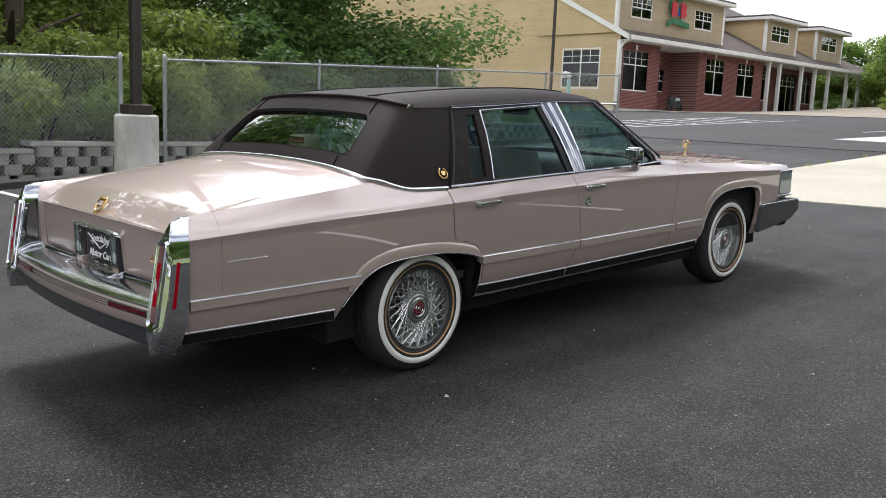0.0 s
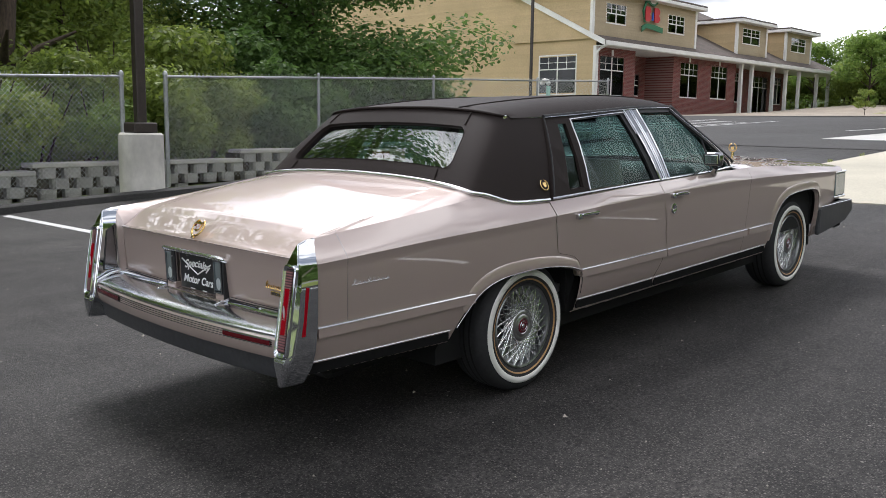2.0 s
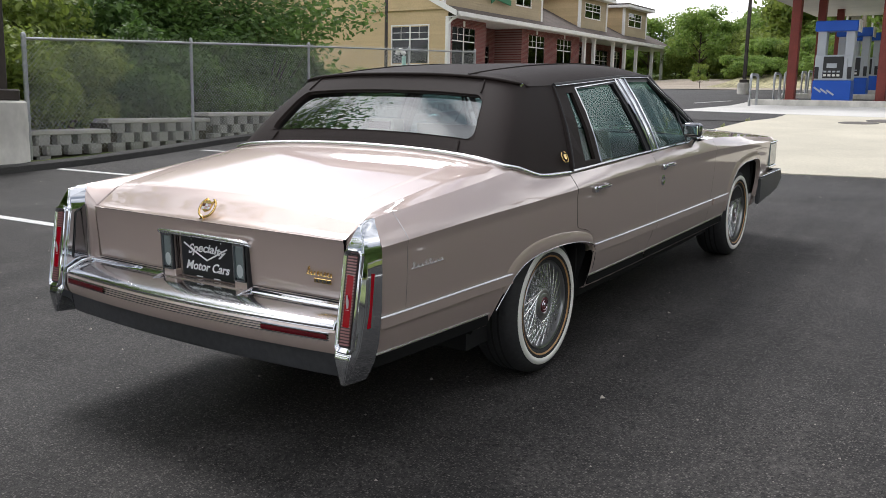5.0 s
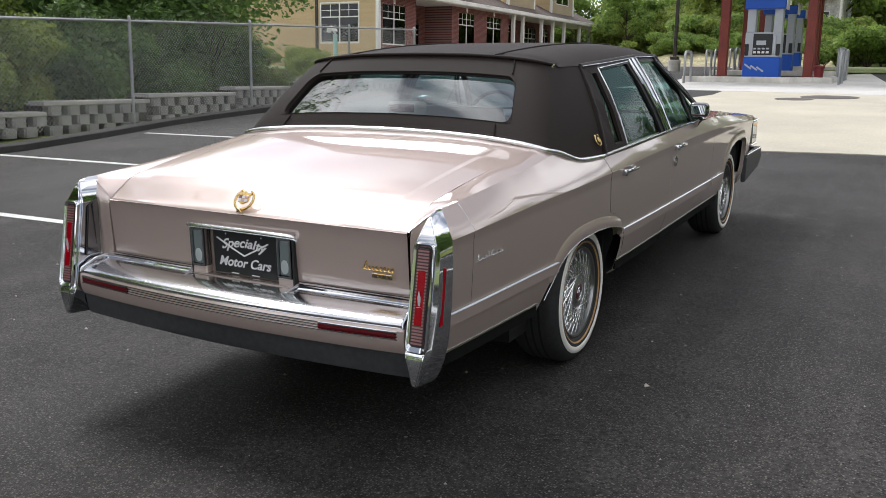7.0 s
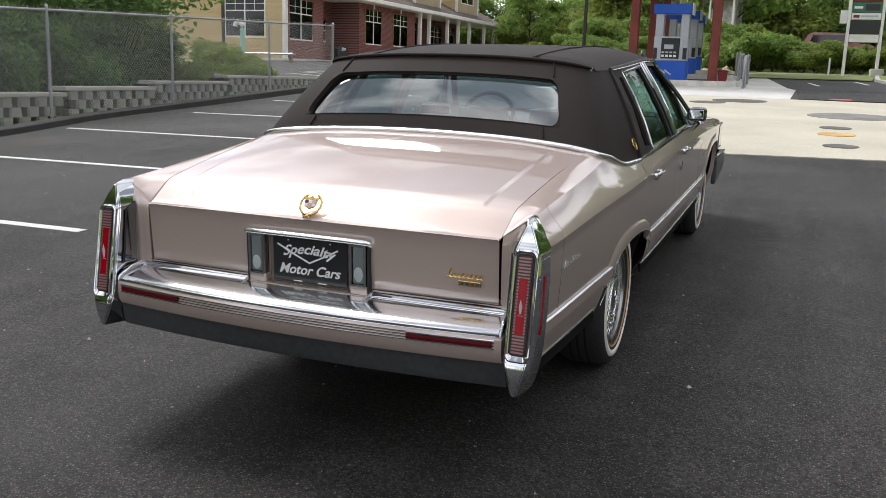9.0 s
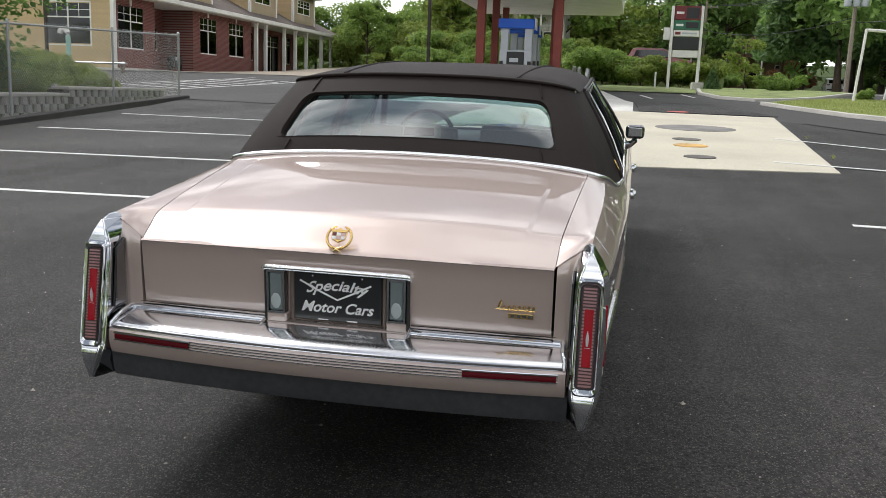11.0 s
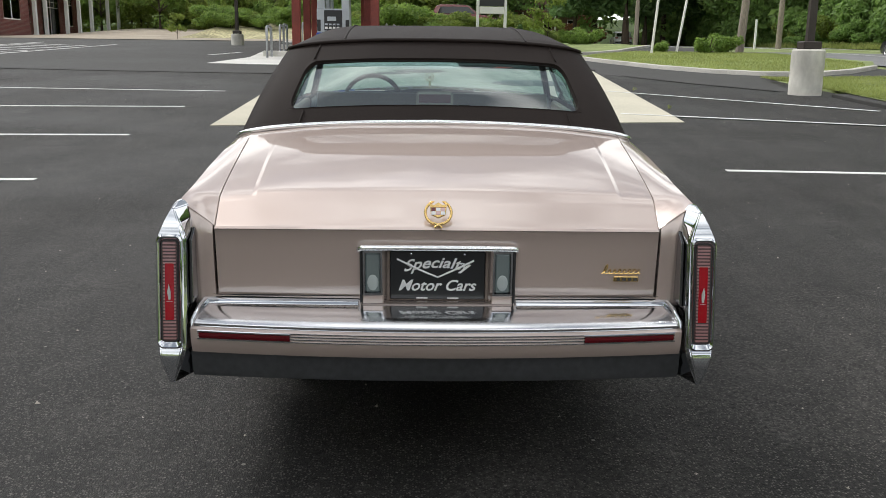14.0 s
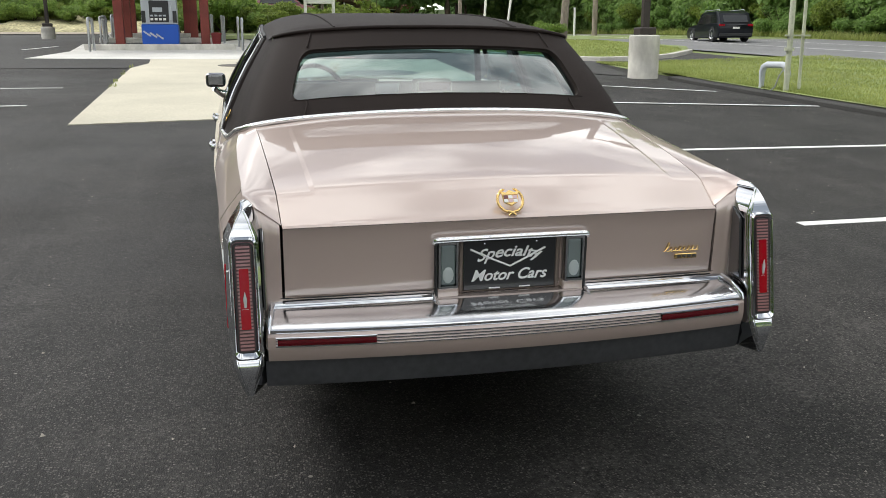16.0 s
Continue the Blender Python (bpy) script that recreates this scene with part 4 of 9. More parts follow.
part("roof", sheet([[(BX1 + 0.8, BY - 0.9, EAVE + 0.25), (BX1 - 9, RIDGE_Y, RIDGE_Z + 0.1)], [(BX1 + 0.8, 2 * RIDGE_Y - BY + 0.9, EAVE + 0.25), (BX1 - 8.9, RIDGE_Y, RIDGE_Z + 0.1)]], thick=0.1), M_SHINGLE, shops)
part("gutter", box(BX0 - 0.2, BX1 + 0.9, BY - 1.05, BY - 0.9, EAVE - 0.02, EAVE + 0.3, 0.02), M_WHITE, shops, "white gutter and fascia")
part("soffit", box(BX0, BX1 + 0.8, BY - 0.9, BY + 2.6, EAVE - 0.06, EAVE), M_WHITE, shops)
rb = sheet([[(BX0 - 0.42, BY - 0.95, EAVE - 0.05), (BX0 - 0.42, RIDGE_Y, RIDGE_Z - 0.25)], [(BX0 - 0.42, BY - 0.95, EAVE + 0.33), (BX0 - 0.42, RIDGE_Y, RIDGE_Z + 0.2)]], thick=0.12)
part("rake_board", rb, M_WHITE, shops)


def dormer(x0, x1, zt, wins, mat, setback, deep, peak=False):
    y = BY + setback
    zb = EAVE + 0.25 + (setback + 0.9) * (RIDGE_Z - EAVE - 0.15) / (RIDGE_Y - BY + 0.9)
    siding(x0, y, x1, y, lambda s: zt, zb - 0.3, mat, holes=[(wx - x0, wx - x0 + ww, wz, wz + wh) for wx, wz, ww, wh in wins])
    yd = y + deep
    siding(x0, yd, x0, y, lambda s: zt + 0.35 * deep * 0 , zb - 0.3, M_SIDING)
    siding(x1, y, x1, yd, lambda s: zt, zb - 0.3, M_SIDING)
    for xx in (x0, x1):
        part("corner_board", box(xx - 0.14, xx + 0.14, y - 0.06, y + 0.16, zb - 0.2, zt), M_WHITE, shops)
    part("dormer_roof", box(x0 - 0.6, x1 + 0.6, y - 0.7, yd, zt + 0.22, zt + 0.34), M_SHINGLE, shops)
    part("dormer_fascia", box(x0 - 0.62, x1 + 0.62, y - 0.75, yd, zt - 0.06, zt + 0.2, 0.02), M_WHITE, shops)
    for wx, wz, ww, wh in wins:
        window_part(wx, y + 0.03, wz, ww, wh, "S", head=0.5)


dormer(51.2, 66.0, 11.1, [(52.9, 9.0, 2.5, 1.35), (61.6, 9.0, 2.5, 1.35)], M_SIDING2, 0.25, 7.5)
dormer(74.3, 80.3, 11.0, [(75.4, 9.2, 3.4, 1.3)], M_SIDING2, 0.6, 7.0)
dormer(84.8, 90.8, 11.0, [(86.0, 9.2, 3.4, 1.3)], M_SIDING2, 0.6, 7.0)
siding(66.0, BY + 5.5, 74.3, BY + 5.5, lambda s: 11.0, 8.6, M_SIDING)
siding(80.3, BY + 5.5, 84.8, BY + 5.5, lambda s: 11.0, 8.6, M_SIDING)
part("upper_fascia", box(66.0, 91.4, BY + 4.55, BY + 4.75, 10.94, 11.2, 0.02), M_WHITE, shops, "white eave board between the dormers")
part("upper_roof", box(66.0, 91.4, BY + 4.5, BY + 14.0, 11.22, 11.34), M_SHINGLE, shops)
# raised clock gable over the entrance
pk = prism([(57.0, 11.3), (60.8, 11.3), (58.9, 13.6)], 0.5, axis="y", base=BY - 0.1)
part("clock_gable", pk, M_SIDING2, shops)
part("gable_trim", tube([(56.6, BY - 0.25, 11.2), (58.9, BY - 0.25, 13.9), (61.2, BY - 0.25, 11.2)], 0.16, 6), M_WHITE, shops)
part("sidewalk", box(BX0 - 0.3, BX1 + 1.5, BY - 1.9, BY + 2.5, BZ - 0.9, BZ + 0.42), M_CONC, shops, "pale concrete walk along the shop fronts")
# wall sign: plain coloured shapes
sg = thing("shop_sign", "round clock above red, green and blue sign shapes", "sign", at=Matrix.Translation((58.8, BY - 0.05, 8.9)))
M_SGREEN, M_SRED = material("sign_green", (0.02, 0.16, 0.07), 0.5), material("sign_red", (0.5, 0.015, 0.02), 0.5)
part("clock_face", lathe([(0, 0.06), (0.8, 0.06), (0.88, 0)], 32, None, Matrix.Translation((0, 0.1, 2.75)) @ Matrix.Rotation(radians(90), 4, "X")), M_WHITE, sg, "white clock face")
part("clock_rim", lathe([(0.8, 0.07), (0.95, 0.09), (0.98, 0.0)], 32, None, Matrix.Translation((0, 0.1, 2.75)) @ Matrix.Rotation(radians(90), 4, "X")), M_SGREEN, sg, "", 40)
part("clock_hand", box(-0.03, 0.03, 0.0, 0.03, 2.72, 3.3), M_DARK, sg)
part("clock_hand", box(-0.35, 0.05, 0.0, 0.03, 2.5, 2.56), M_DARK, sg)
for i, dx in enumerate((-0.65, 0.65)):
    part("red_mark", prism([(dx - 0.4, 0.6), (dx + 0.15, 0.6), (dx + 0.42, 0.85), (dx + 0.22, 1.15), (dx + 0.38, 1.4), (dx + 0.15, 1.7), (dx - 0.4, 1.7)], 0.08, axis="y", base=0.0), M_SRED, sg)
part("blue_mark", prism([(-0.12, 0.7), (0.12, 0.7), (0.0, 1.35)], 0.07, axis="y"), M_BLUE, sg)
part("green_band", prism([(-1.5, -0.25), (-0.9, 0.1), (0.2, 0.0), (1.5, -0.15), (1.5, 0.25), (0.3, 0.4), (-0.9, 0.42), (-1.5, 0.2)], 0.08, axis="y"), M_SGREEN, sg)
part("green_sweep", tube([(-1.2, 0.0, 0.5), (-1.45, 0.0, 1.3), (-1.1, 0.0, 2.0), (-0.6, 0.0, 2.1)], 0.1, 6), M_SGREEN, sg)

# parked clutter by the entrance
bike = thing("covered_motorcycle", "dark motorcycle standing by the recessed shop entrance", "motorcycle", at=Matrix.Translation((57.6, BY - 1.0, BZ + 0.42)))
for dx in (-0.7, 0.7):
    part("wheel", lathe([(0.22, -0.06), (0.32, -0.05), (0.33, 0), (0.32, 0.05), (0.22, 0.06)], 20, None, Matrix.Translation((dx, 0, 0.33)) @ Matrix.Rotation(radians(90), 4, "X"), closed=True), M_TYRE, bike)
part("body", prism([(-0.8, 0.35), (0.5, 0.3), (0.9, 0.8), (0.6, 1.05), (0.2, 0.95), (-0.4, 1.15), (-0.9, 0.9)], 0.36, axis="y", base=-0.18, bev=0.05), M_DARK, bike)
part("fairing", prism([(-0.3, 0.75), (0.35, 0.8), (0.5, 1.0), (-0.2, 1.05)], 0.4, axis="y", base=-0.2, bev=0.04), M_PUMPGREY, bike)
part("handlebar", tube([(0.55, -0.4, 1.2), (0.6, 0, 1.05), (0.55, 0.4, 1.2)], 0.03, 6), M_DARK, bike)

# guard rail before the yellow wall
rail = thing("guard_rail", "low galvanised guard rail on posts", "guard rail", at=Matrix.Identity(4))
part("rail_beam", tube([(43.0, 27.5, gz(43) + 0.55), (43.5, 33, gz(43) + 0.55), (44.0, 40, gz(43) + 0.55), (44, 48, gz(44) + 0.55)], 0.16, 6, flat=0.4), M_GALV, rail)
for y in (28, 31.5, 35, 38.5, 42, 45.5):
    part("post", box(43.3, 43.5, y - 0.08, y + 0.08, gz(43) - 0.3, gz(43) + 0.72), M_WOODPOLE, rail)

# vent pipe in green and white behind the wall
vp = thing("vent_pipe", "pale green standpipe with a white hooked top", "pipe", at=Matrix.Translation((40.9, 29.7, gz(41) - 0.2)))
part("pipe", tube([(0, 0, 0), (0, 0, 2.2)], 0.13, 12), material("mint_paint", (0.35, 0.6, 0.52), 0.5), vp, "mint green pipe", 40)
part("elbow", tube([(0, 0, 2.1), (0, 0.0, 2.35), (0, 0.1, 2.5), (0, 0.3, 2.55), (0, 0.45, 2.45), (0, 0.48, 2.3)], 0.15, 12), M_WHITE, vp, "white hooked elbow", 40)

# ---- fuel station ----
ROWS_X = [(32.3, 5.2, 2.15, 3.75), (39.4, 5.75, 2.9, 4.35), (46.4, 6.3, 3.6, 4.95)]


def fuel_pump(w=1.3):
    """A tall dispenser: blue skirt, grey cabinet with a dark panel, side posts and a blue crown."""
    t = thing("fuel_pump", "tall fuel pump with blue skirt, grey cabinet and blue crown", "fuel pump", "fuel pumps")
    h = w / 2
    part("skirt", box(-0.32, 0.32, -h, h, 0, 0.72, 0.02), M_BLUE, t, "blue metal skirt")
    for s in (-1, 1):
        for k in range(3):
            m = box(-0.325, -0.318, -0.03, 0.03, 0, 0.3)
            m.transform(Matrix.Translation((0, -0.1 + 0.22 * k, 0.2 + 0.05 * k)) @ Matrix.Rotation(radians(-55), 4, "X"))
            if s < 0:
                part("pale_stripe", m, M_PUMPGREY, t)
            else:
                m.free()
    part("cabinet", box(-0.28, 0.28, -h + 0.02, h - 0.02, 0.72, 1.62, 0.02), M_PUMPGREY, t)
    panel = part("panel", box(-0.315, -0.281, -0.34, 0.34, 0.8, 1.56, 0.01), M_DARK, t, "dark control panel")
    part("screen", box(-0.325, -0.3155, -0.12, 0.22, 1.16, 1.32), M_PUMPGREY, panel)
    for i in range(4):
        part("button", box(-0.327, -0.3155, -0.24 + 0.15 * i, -0.14 + 0.15 * i, 0.86, 0.94), M_WHITE, panel)
    for i in range(4):
        part("button", box(-0.327, -0.3155, -0.24 + 0.15 * i, -0.14 + 0.15 * i, 1.0, 1.06), M_PUMPGREY, panel)
    part("card_slot", box(-0.33, -0.281, -0.47, -0.36, 0.85, 1.5, 0.01), M_PUMPGREY, t)
    for s in (-1, 1):
        part("holster", box(-0.31, -0.285, s * (h - 0.1) - 0.07, s * (h - 0.1) + 0.07, 0.78, 1.2, 0.01), M_DARK, t)
        part("side_post", box(-0.2, 0.2, s * (h - 0.18) - 0.15, s * (h - 0.18) + 0.15, 1.6, 2.5, 0.02), M_PUMPGREY, t)
    part("crown", box(-0.34, 0.34, -h - 0.06, h + 0.06, 2.45, 2.82, 0.03), M_BLUE, t, "blue sign crown")
    part("crown_end", box(-0.3, 0.3, -h - 0.1, -h - 0.065, 2.42, 2.85, 0.01), M_WHITE, t)
    return t


def hoop(w=0.9):
    t = solo("bollard_hoop", tube([(-w / 2, 0, -0.1), (-w / 2, 0, 0.92), (-w / 2 + 0.05, 0, 1.02), (-w / 2 + 0.15, 0, 1.07), (w / 2 - 0.15, 0, 1.07), (w / 2 - 0.05, 0, 1.02), (w / 2, 0, 0.92), (w / 2, 0, -0.1)], 0.05, 10), M_GALV, "dull galvanised steel hoop bollard at the pump island", "bollard", smooth=50)
    return tagged(t, group="bollards")


pump0, hoop0 = None, None
for ri, (x, yl, yr, yp) in enumerate(ROWS_X):
    z = gz(x)
    isl = box(-2.4, 1.9, yr - 1.1, yl + 0.9, -0.2, 0.15, 0.04, seg=2)
    o = solo("pump_island", isl, M_CONC, "raised concrete pump island with rounded edge", "pump island", kind="structure", smooth=40)
    o.matrix_world = Matrix.Translation((x, 0, z - 0.04))
    for y in (yl, yr):
        c = thing("canopy_column", "oxide red square steel column of the canopy", "column", "canopy columns", at=Matrix.Translation((x, y, z + 0.1)))
        part("shaft", box(-0.16, 0.16, -0.16, 0.16, 0, 4.6, 0.015), M_REDPOST, c)
        part("foot_plate", box(-0.22, 0.22, -0.22, 0.22, 0, 0.04), M_REDPOST, c)
    m = Matrix.Translation((x, yp, z + 0.11))
    if pump0 is None:
        pump0 = fuel_pump()
        pump0.matrix_world = m
    else:
        copy_thing(pump0, m)
    for hx, hy in ((-3.0, yl + 0.55), (1.0, yl + 0.75), (-2.6, yr - 1.35), (0.6, yr - 1.2)):
        m = Matrix.Translation((x + hx, hy, gz(x + hx)))
        if hoop0 is None:
            hoop0 = hoop()
            hoop0.matrix_world = m
        else:
            copy_thing(hoop0, m)
cn = thing("station_canopy", "flat pale fuel station canopy on red columns", "canopy", at=Matrix.Identity(4))
part("soffit", box(29.2, 50.0, 0.2, 8.2, 6.15, 6.25), M_WHITE, cn, "pale ribbed soffit")
part("fascia", box(29.0, 50.2, 0.0, 8.4, 6.25, 7.2, 0.03), M_WHITE, cn)
bin_ = thing("waste_bin", "dark red plastic bucket beside a pump column", "bin", at=Matrix.Translation((32.0, 1.75, gz(32) + 0.11)))
part("pail", lathe([(0, 0), (0.15, 0), (0.18, 0.34), (0.2, 0.35), (0.2, 0.38), (0.165, 0.38), (0.15, 0.05), (0, 0.05)], 20), M_REDBIN, bin_, "", 40)
part("lid", lathe([(0.205, 0.38), (0.205, 0.42), (0.08, 0.45), (0, 0.45)], 20), M_REDBIN, bin_, "", 40)

# price pylon: coloured panels with plain bars
py = thing("price_pylon", "roadside pylon sign with red, green, white and black panels", "sign", at=Matrix.Translation((47.8, -3.45, gz(47.8))) @ Matrix.Rotation(radians(4), 4, "Z"))
for s in (-1, 1):
    part("pylon_leg", box(-0.12, 0.12, s * 0.78 - 0.07, s * 0.78 + 0.07, 0, 4.45, 0.01), M_WHITE, py)
part("foot", box(-0.4, 0.4, -1.1, -0.5, 0, 0.4, 0.03), M_CONC, py)
M_SGREEN2 = material("pylon_green", (0.02, 0.14, 0.08), 0.4)
for z0, z1, m_, nm in [(3.72, 4.45, M_REDBIN, "red_panel"), (3.2, 3.68, M_SGREEN2, "green_panel"), (2.84, 3.16, M_WHITE, "white_panel"), (2.14, 2.8, M_DARK, "black_panel"), (1.72, 2.1, M_WHITE, "white_panel")]:
    pn = part(nm, box(-0.14, 0.14, -0.68, 0.68, z0, z1, 0.01), m_, py)
    if nm in ("red_panel", "green_panel"):
        part("letter_bar", box(-0.15, -0.141, 0.2, 0.6, (z0 + z1) / 2 - 0.06, (z0 + z1) / 2 + 0.06), M_WHITE, pn)
        part("price_window", box(-0.15, -0.141, -0.6, 0.08, z0 + 0.08, z1 - 0.08), M_DARK, pn)
    if nm == "white_panel" and z0 > 1.9:
        part("letter_bar", box(-0.15, -0.141, -0.55, 0.25, (z0 + z1) / 2 - 0.04, (z0 + z1) / 2 + 0.05), M_PUMPGREY, pn)
        part("letter_bar", box(-0.15, -0.141, 0.32, 0.6, (z0 + z1) / 2 - 0.07, (z0 + z1) / 2 + 0.07), M_REDBIN, pn)
part("side_board", box(-0.05, 0.05, 0.86, 1.2, 2.65, 3.3), M_WHITE, py)

# ---- plants ----
def leaf_cloud(blobs, n, size, seed, flat=0.55, shell=0.55, long_=1.6, hang=0.0):
    """Many small pointed leaves spread over blobs (centre, radii); denser towards each blob's skin."""
    rng = np.random.default_rng(seed)
    c = np.array([b[0] for b in blobs], float)
    r = np.array([b[1] for b in blobs], float)
    vol = r.prod(axis=1) ** (2 / 3)
    pick = rng.choice(len(blobs), n, p=vol / vol.sum())
    d = rng.normal(size=(n, 3))
    d /= np.linalg.norm(d, axis=1)[:, None]
    rad = rng.uniform(shell ** 3, 1.0, n) ** (1 / 3) * rng.uniform(0.85, 1.12, n)
    p = c[pick] + r[pick] * d * rad[:, None]
    nrm = d * flat + rng.normal(size=(n, 3)) * 0.5
    nrm[:, 2] += 0.55
    nrm /= np.linalg.norm(nrm, axis=1)[:, None]
    t = np.cross(nrm, rng.normal(size=(n, 3)))
    t /= np.linalg.norm(t, axis=1)[:, None]
    t[:, 2] -= hang
    b = np.cross(nrm, t)
    s = size * rng.uniform(0.6, 1.4, n)[:, None]
    v = np.empty((n, 4, 3))
    v[:, 0] = p - t * s * long_ / 2
    v[:, 1] = p + b * s * 0.45 + nrm * s * 0.12
    v[:, 2] = p + t * s * long_ / 2
    v[:, 3] = p - b * s * 0.45 + nrm * s * 0.12
    me = bpy.data.meshes.new("leaves")
    me.from_pydata(v.reshape(-1, 3).tolist(), [], [(4 * i, 4 * i + 1, 4 * i + 2, 4 * i + 3) for i in range(n)])
    return me


def branches(base_r, height, limbs, seed, lean=(0, 0), spread=0.5):
    """A tapered trunk with limbs; gives the mesh and the limb tips."""
    rnd = random.Random(seed)
    pts, rad = [], []
    for k in range(8):
        s = k / 7
        pts.append((lean[0] * s * s + rnd.uniform(-0.06, 0.06) * height * 0.06, lean[1] * s * s + rnd.uniform(-0.06, 0.06) * height * 0.06, height * s))
        rad.append(base_r * (1 - 0.78 * s) * (1.35 if k == 0 else 1))
    bm = tube(pts, rad, 8)
    tips = [Vector(pts[-1])]
    for i in range(limbs):
        s = rnd.uniform(0.3, 0.95)
        k = int(s * 7)
        p = Vector(pts[k])
        a = 2.399 * i + rnd.uniform(-0.4, 0.4)
        ln = height * spread * rnd.uniform(0.6, 1.1) * (1.15 - 0.5 * s)
        q = p + Vector((math.cos(a) * ln, math.sin(a) * ln, ln * rnd.uniform(0.25, 0.8)))
        m = p.lerp(q, 0.5) + Vector((0, 0, ln * 0.1))
        tube([p, m, q], [rad[k] * 0.55, rad[k] * 0.35, rad[k] * 0.12], 6, bm)
        tips += [q, m.lerp(q, 0.5)]
    return bm, tips


def tree(seed, height, crown_r, n, leaf, leafmat, base_r=0.2, limbs=12, low=0.25, name="tree", label="", squash=0.8, spread=0.42, fill=0.35):
    rnd = random.Random(seed)
    t = thing(name, label, "tree")
    bm, tips = branches(base_r, height * 0.9, limbs, seed, spread=spread)
    part("trunk", bm, M_BARK, t, "rough brown trunk with limbs", 60)
    blobs = []
    for q in tips:
        if q.z < height * low:
            q.z = height * (low + 0.05)
        r = crown_r * rnd.uniform(0.24, 0.42)
        blobs.append(((q.x, q.y, q.z), (r * 1.15, r * 1.15, r * squash)))
    for k in range(int(limbs * 0.9)):
        a = rnd.uniform(0, 2 * math.pi)
        zz = rnd.uniform(low, 0.98)
        rr = crown_r * (1 - abs(zz - 0.55) ** 1.5 * 1.2) * rnd.uniform(0.55, 0.95)
        r = crown_r * rnd.uniform(0.2, 0.36)
        blobs.append(((rr * math.cos(a), rr * math.sin(a), height * zz), (r * 1.2, r * 1.2, r * squash)))
    part("crown", leaf_cloud(blobs, n, leaf, seed, shell=fill), leafmat, t, "")
    return t


def shrub(seed, r, h, n, leaf, leafmat, label, name="shrub"):
    rnd = random.Random(seed)
    t = thing(name, label, "shrub")
    st = bmesh.new()
    for k in range(7):
        a = rnd.uniform(0, 6.28)
        tube([(0.05 * math.cos(a), 0.05 * math.sin(a), 0), (r * 0.4 * math.cos(a), r * 0.4 * math.sin(a), h * 0.5), (r * 0.7 * math.cos(a), r * 0.7 * math.sin(a), h * 0.85)], [0.03, 0.02, 0.008], 5, st)
    part("stem", st, M_BARK, t, "thin woody stems")
    blobs = []
    for k in range(12):
        a = rnd.uniform(0, 6.28)
        q = rnd.uniform(0.1, 0.75)
        blobs.append(((r * q * math.cos(a), r * q * math.sin(a), h * rnd.uniform(0.25, 0.85)), (r * rnd.uniform(0.25, 0.45),) * 2 + (h * rnd.uniform(0.16, 0.28),)))
    part("foliage", leaf_cloud(blobs, n, leaf, seed, shell=0.3), leafmat, t)
    return t


def stand(t, x, y, s=1.0, turn=0.0, tall=1.0, sink=0.05):
    t.matrix_world = Matrix.Translation((x, y, gz(x) - sink)) @ Matrix.Rotation(turn, 4, "Z") @ Matrix.Diagonal((s, s, s * tall, 1))
    return t


def again(t, x, y, s=1.0, turn=0.0, tall=1.0, sink=0.05):
    c = copy_thing(t, Matrix.Identity(4))
    return stand(c, x, y, s, turn, tall, sink)


# the dark locust tree and its undergrowth behind the wall
big = stand(tree(11, 8.0, 4.8, 54000, 0.1, M_LEAF_DARK, 0.22, 18, 0.2, "locust_tree", "large dark green locust tree behind the block wall"), 13.7, 17.3, 1.14, 0.0, 0.74)
again(big, 7.5, 24.0, 1.2, 2.0, 0.72)
stand(tree(15, 16.2, 4.4, 5400, 0.17, M_LEAF_DARK, 0.22, 22, 0.25, "tree", "tall airy tree behind the chain-link fence", 0.8, 0.2, 0.3), -0.8, 13.2, 1.0, 4.0)
big2 = stand(tree(12, 9.5, 4.0, 24000, 0.105, M_LEAF, 0.24, 16, 0.12, "tree", "leafy green tree behind the chain-link fence"), 4.0, 19.5)
for x, y, s, a in ((-2.5, 17.5, 1.55, 1.1), (-9.0, 15.5, 1.5, 2.2), (9.0, 29.0, 1.2, 3.0), (0.5, 26.0, 1.3, 4.1), (-7, 25, 1.3, 5.0), (-16, 18, 1.2, 0.6), (14.0, 34.0, 1.2, 1.7), (20.0, 44.0, 1.2, 2.9), (27, 50, 1.1, 3.3)):
    again(big2, x, y, s, a, 0.62 if x > 8 else 0.85 if x > 0 else 1.0)
yel = stand(tree(13, 6.2, 3.0, 26000, 0.075, M_LEAF_YEL, 0.14, 14, 0.08, "tree", "bright yellow-green young tree in the thicket"), 6.2, 16.4)
for x, y, s, a in ((1.3, 14.8, 0.85, 1.0), (8.6, 19.4, 1.0, 2.0), (-4.5, 13.4, 0.9, 3.0), (3.4, 24.0, 1.2, 4.0), (-11, 12.5, 0.9, 0.5)):
    again(yel, x, y, s, a)
trunk = thing("bare_tree_trunk", "leaning dark tree trunk with dead limbs in the thicket", "tree", at=Matrix.Translation((3.9, 13.6, gz(4) - 0.1)))
bm, _t = branches(0.24, 7.0, 9, 77, lean=(1.0, 0.3), spread=0.3)
part("trunk", bm, M_BARK, trunk, "", 60)
# undergrowth along the wall
ug = stand(shrub(21, 1.5, 2.0, 12000, 0.06, M_LEAF, "leafy green undergrowth behind the fence", "undergrowth"), 5.0, 11.9)
ugy = stand(shrub(22, 1.5, 1.9, 12000, 0.06, M_LEAF_YEL, "yellow-green undergrowth behind the fence", "undergrowth"), 7.2, 12.4)
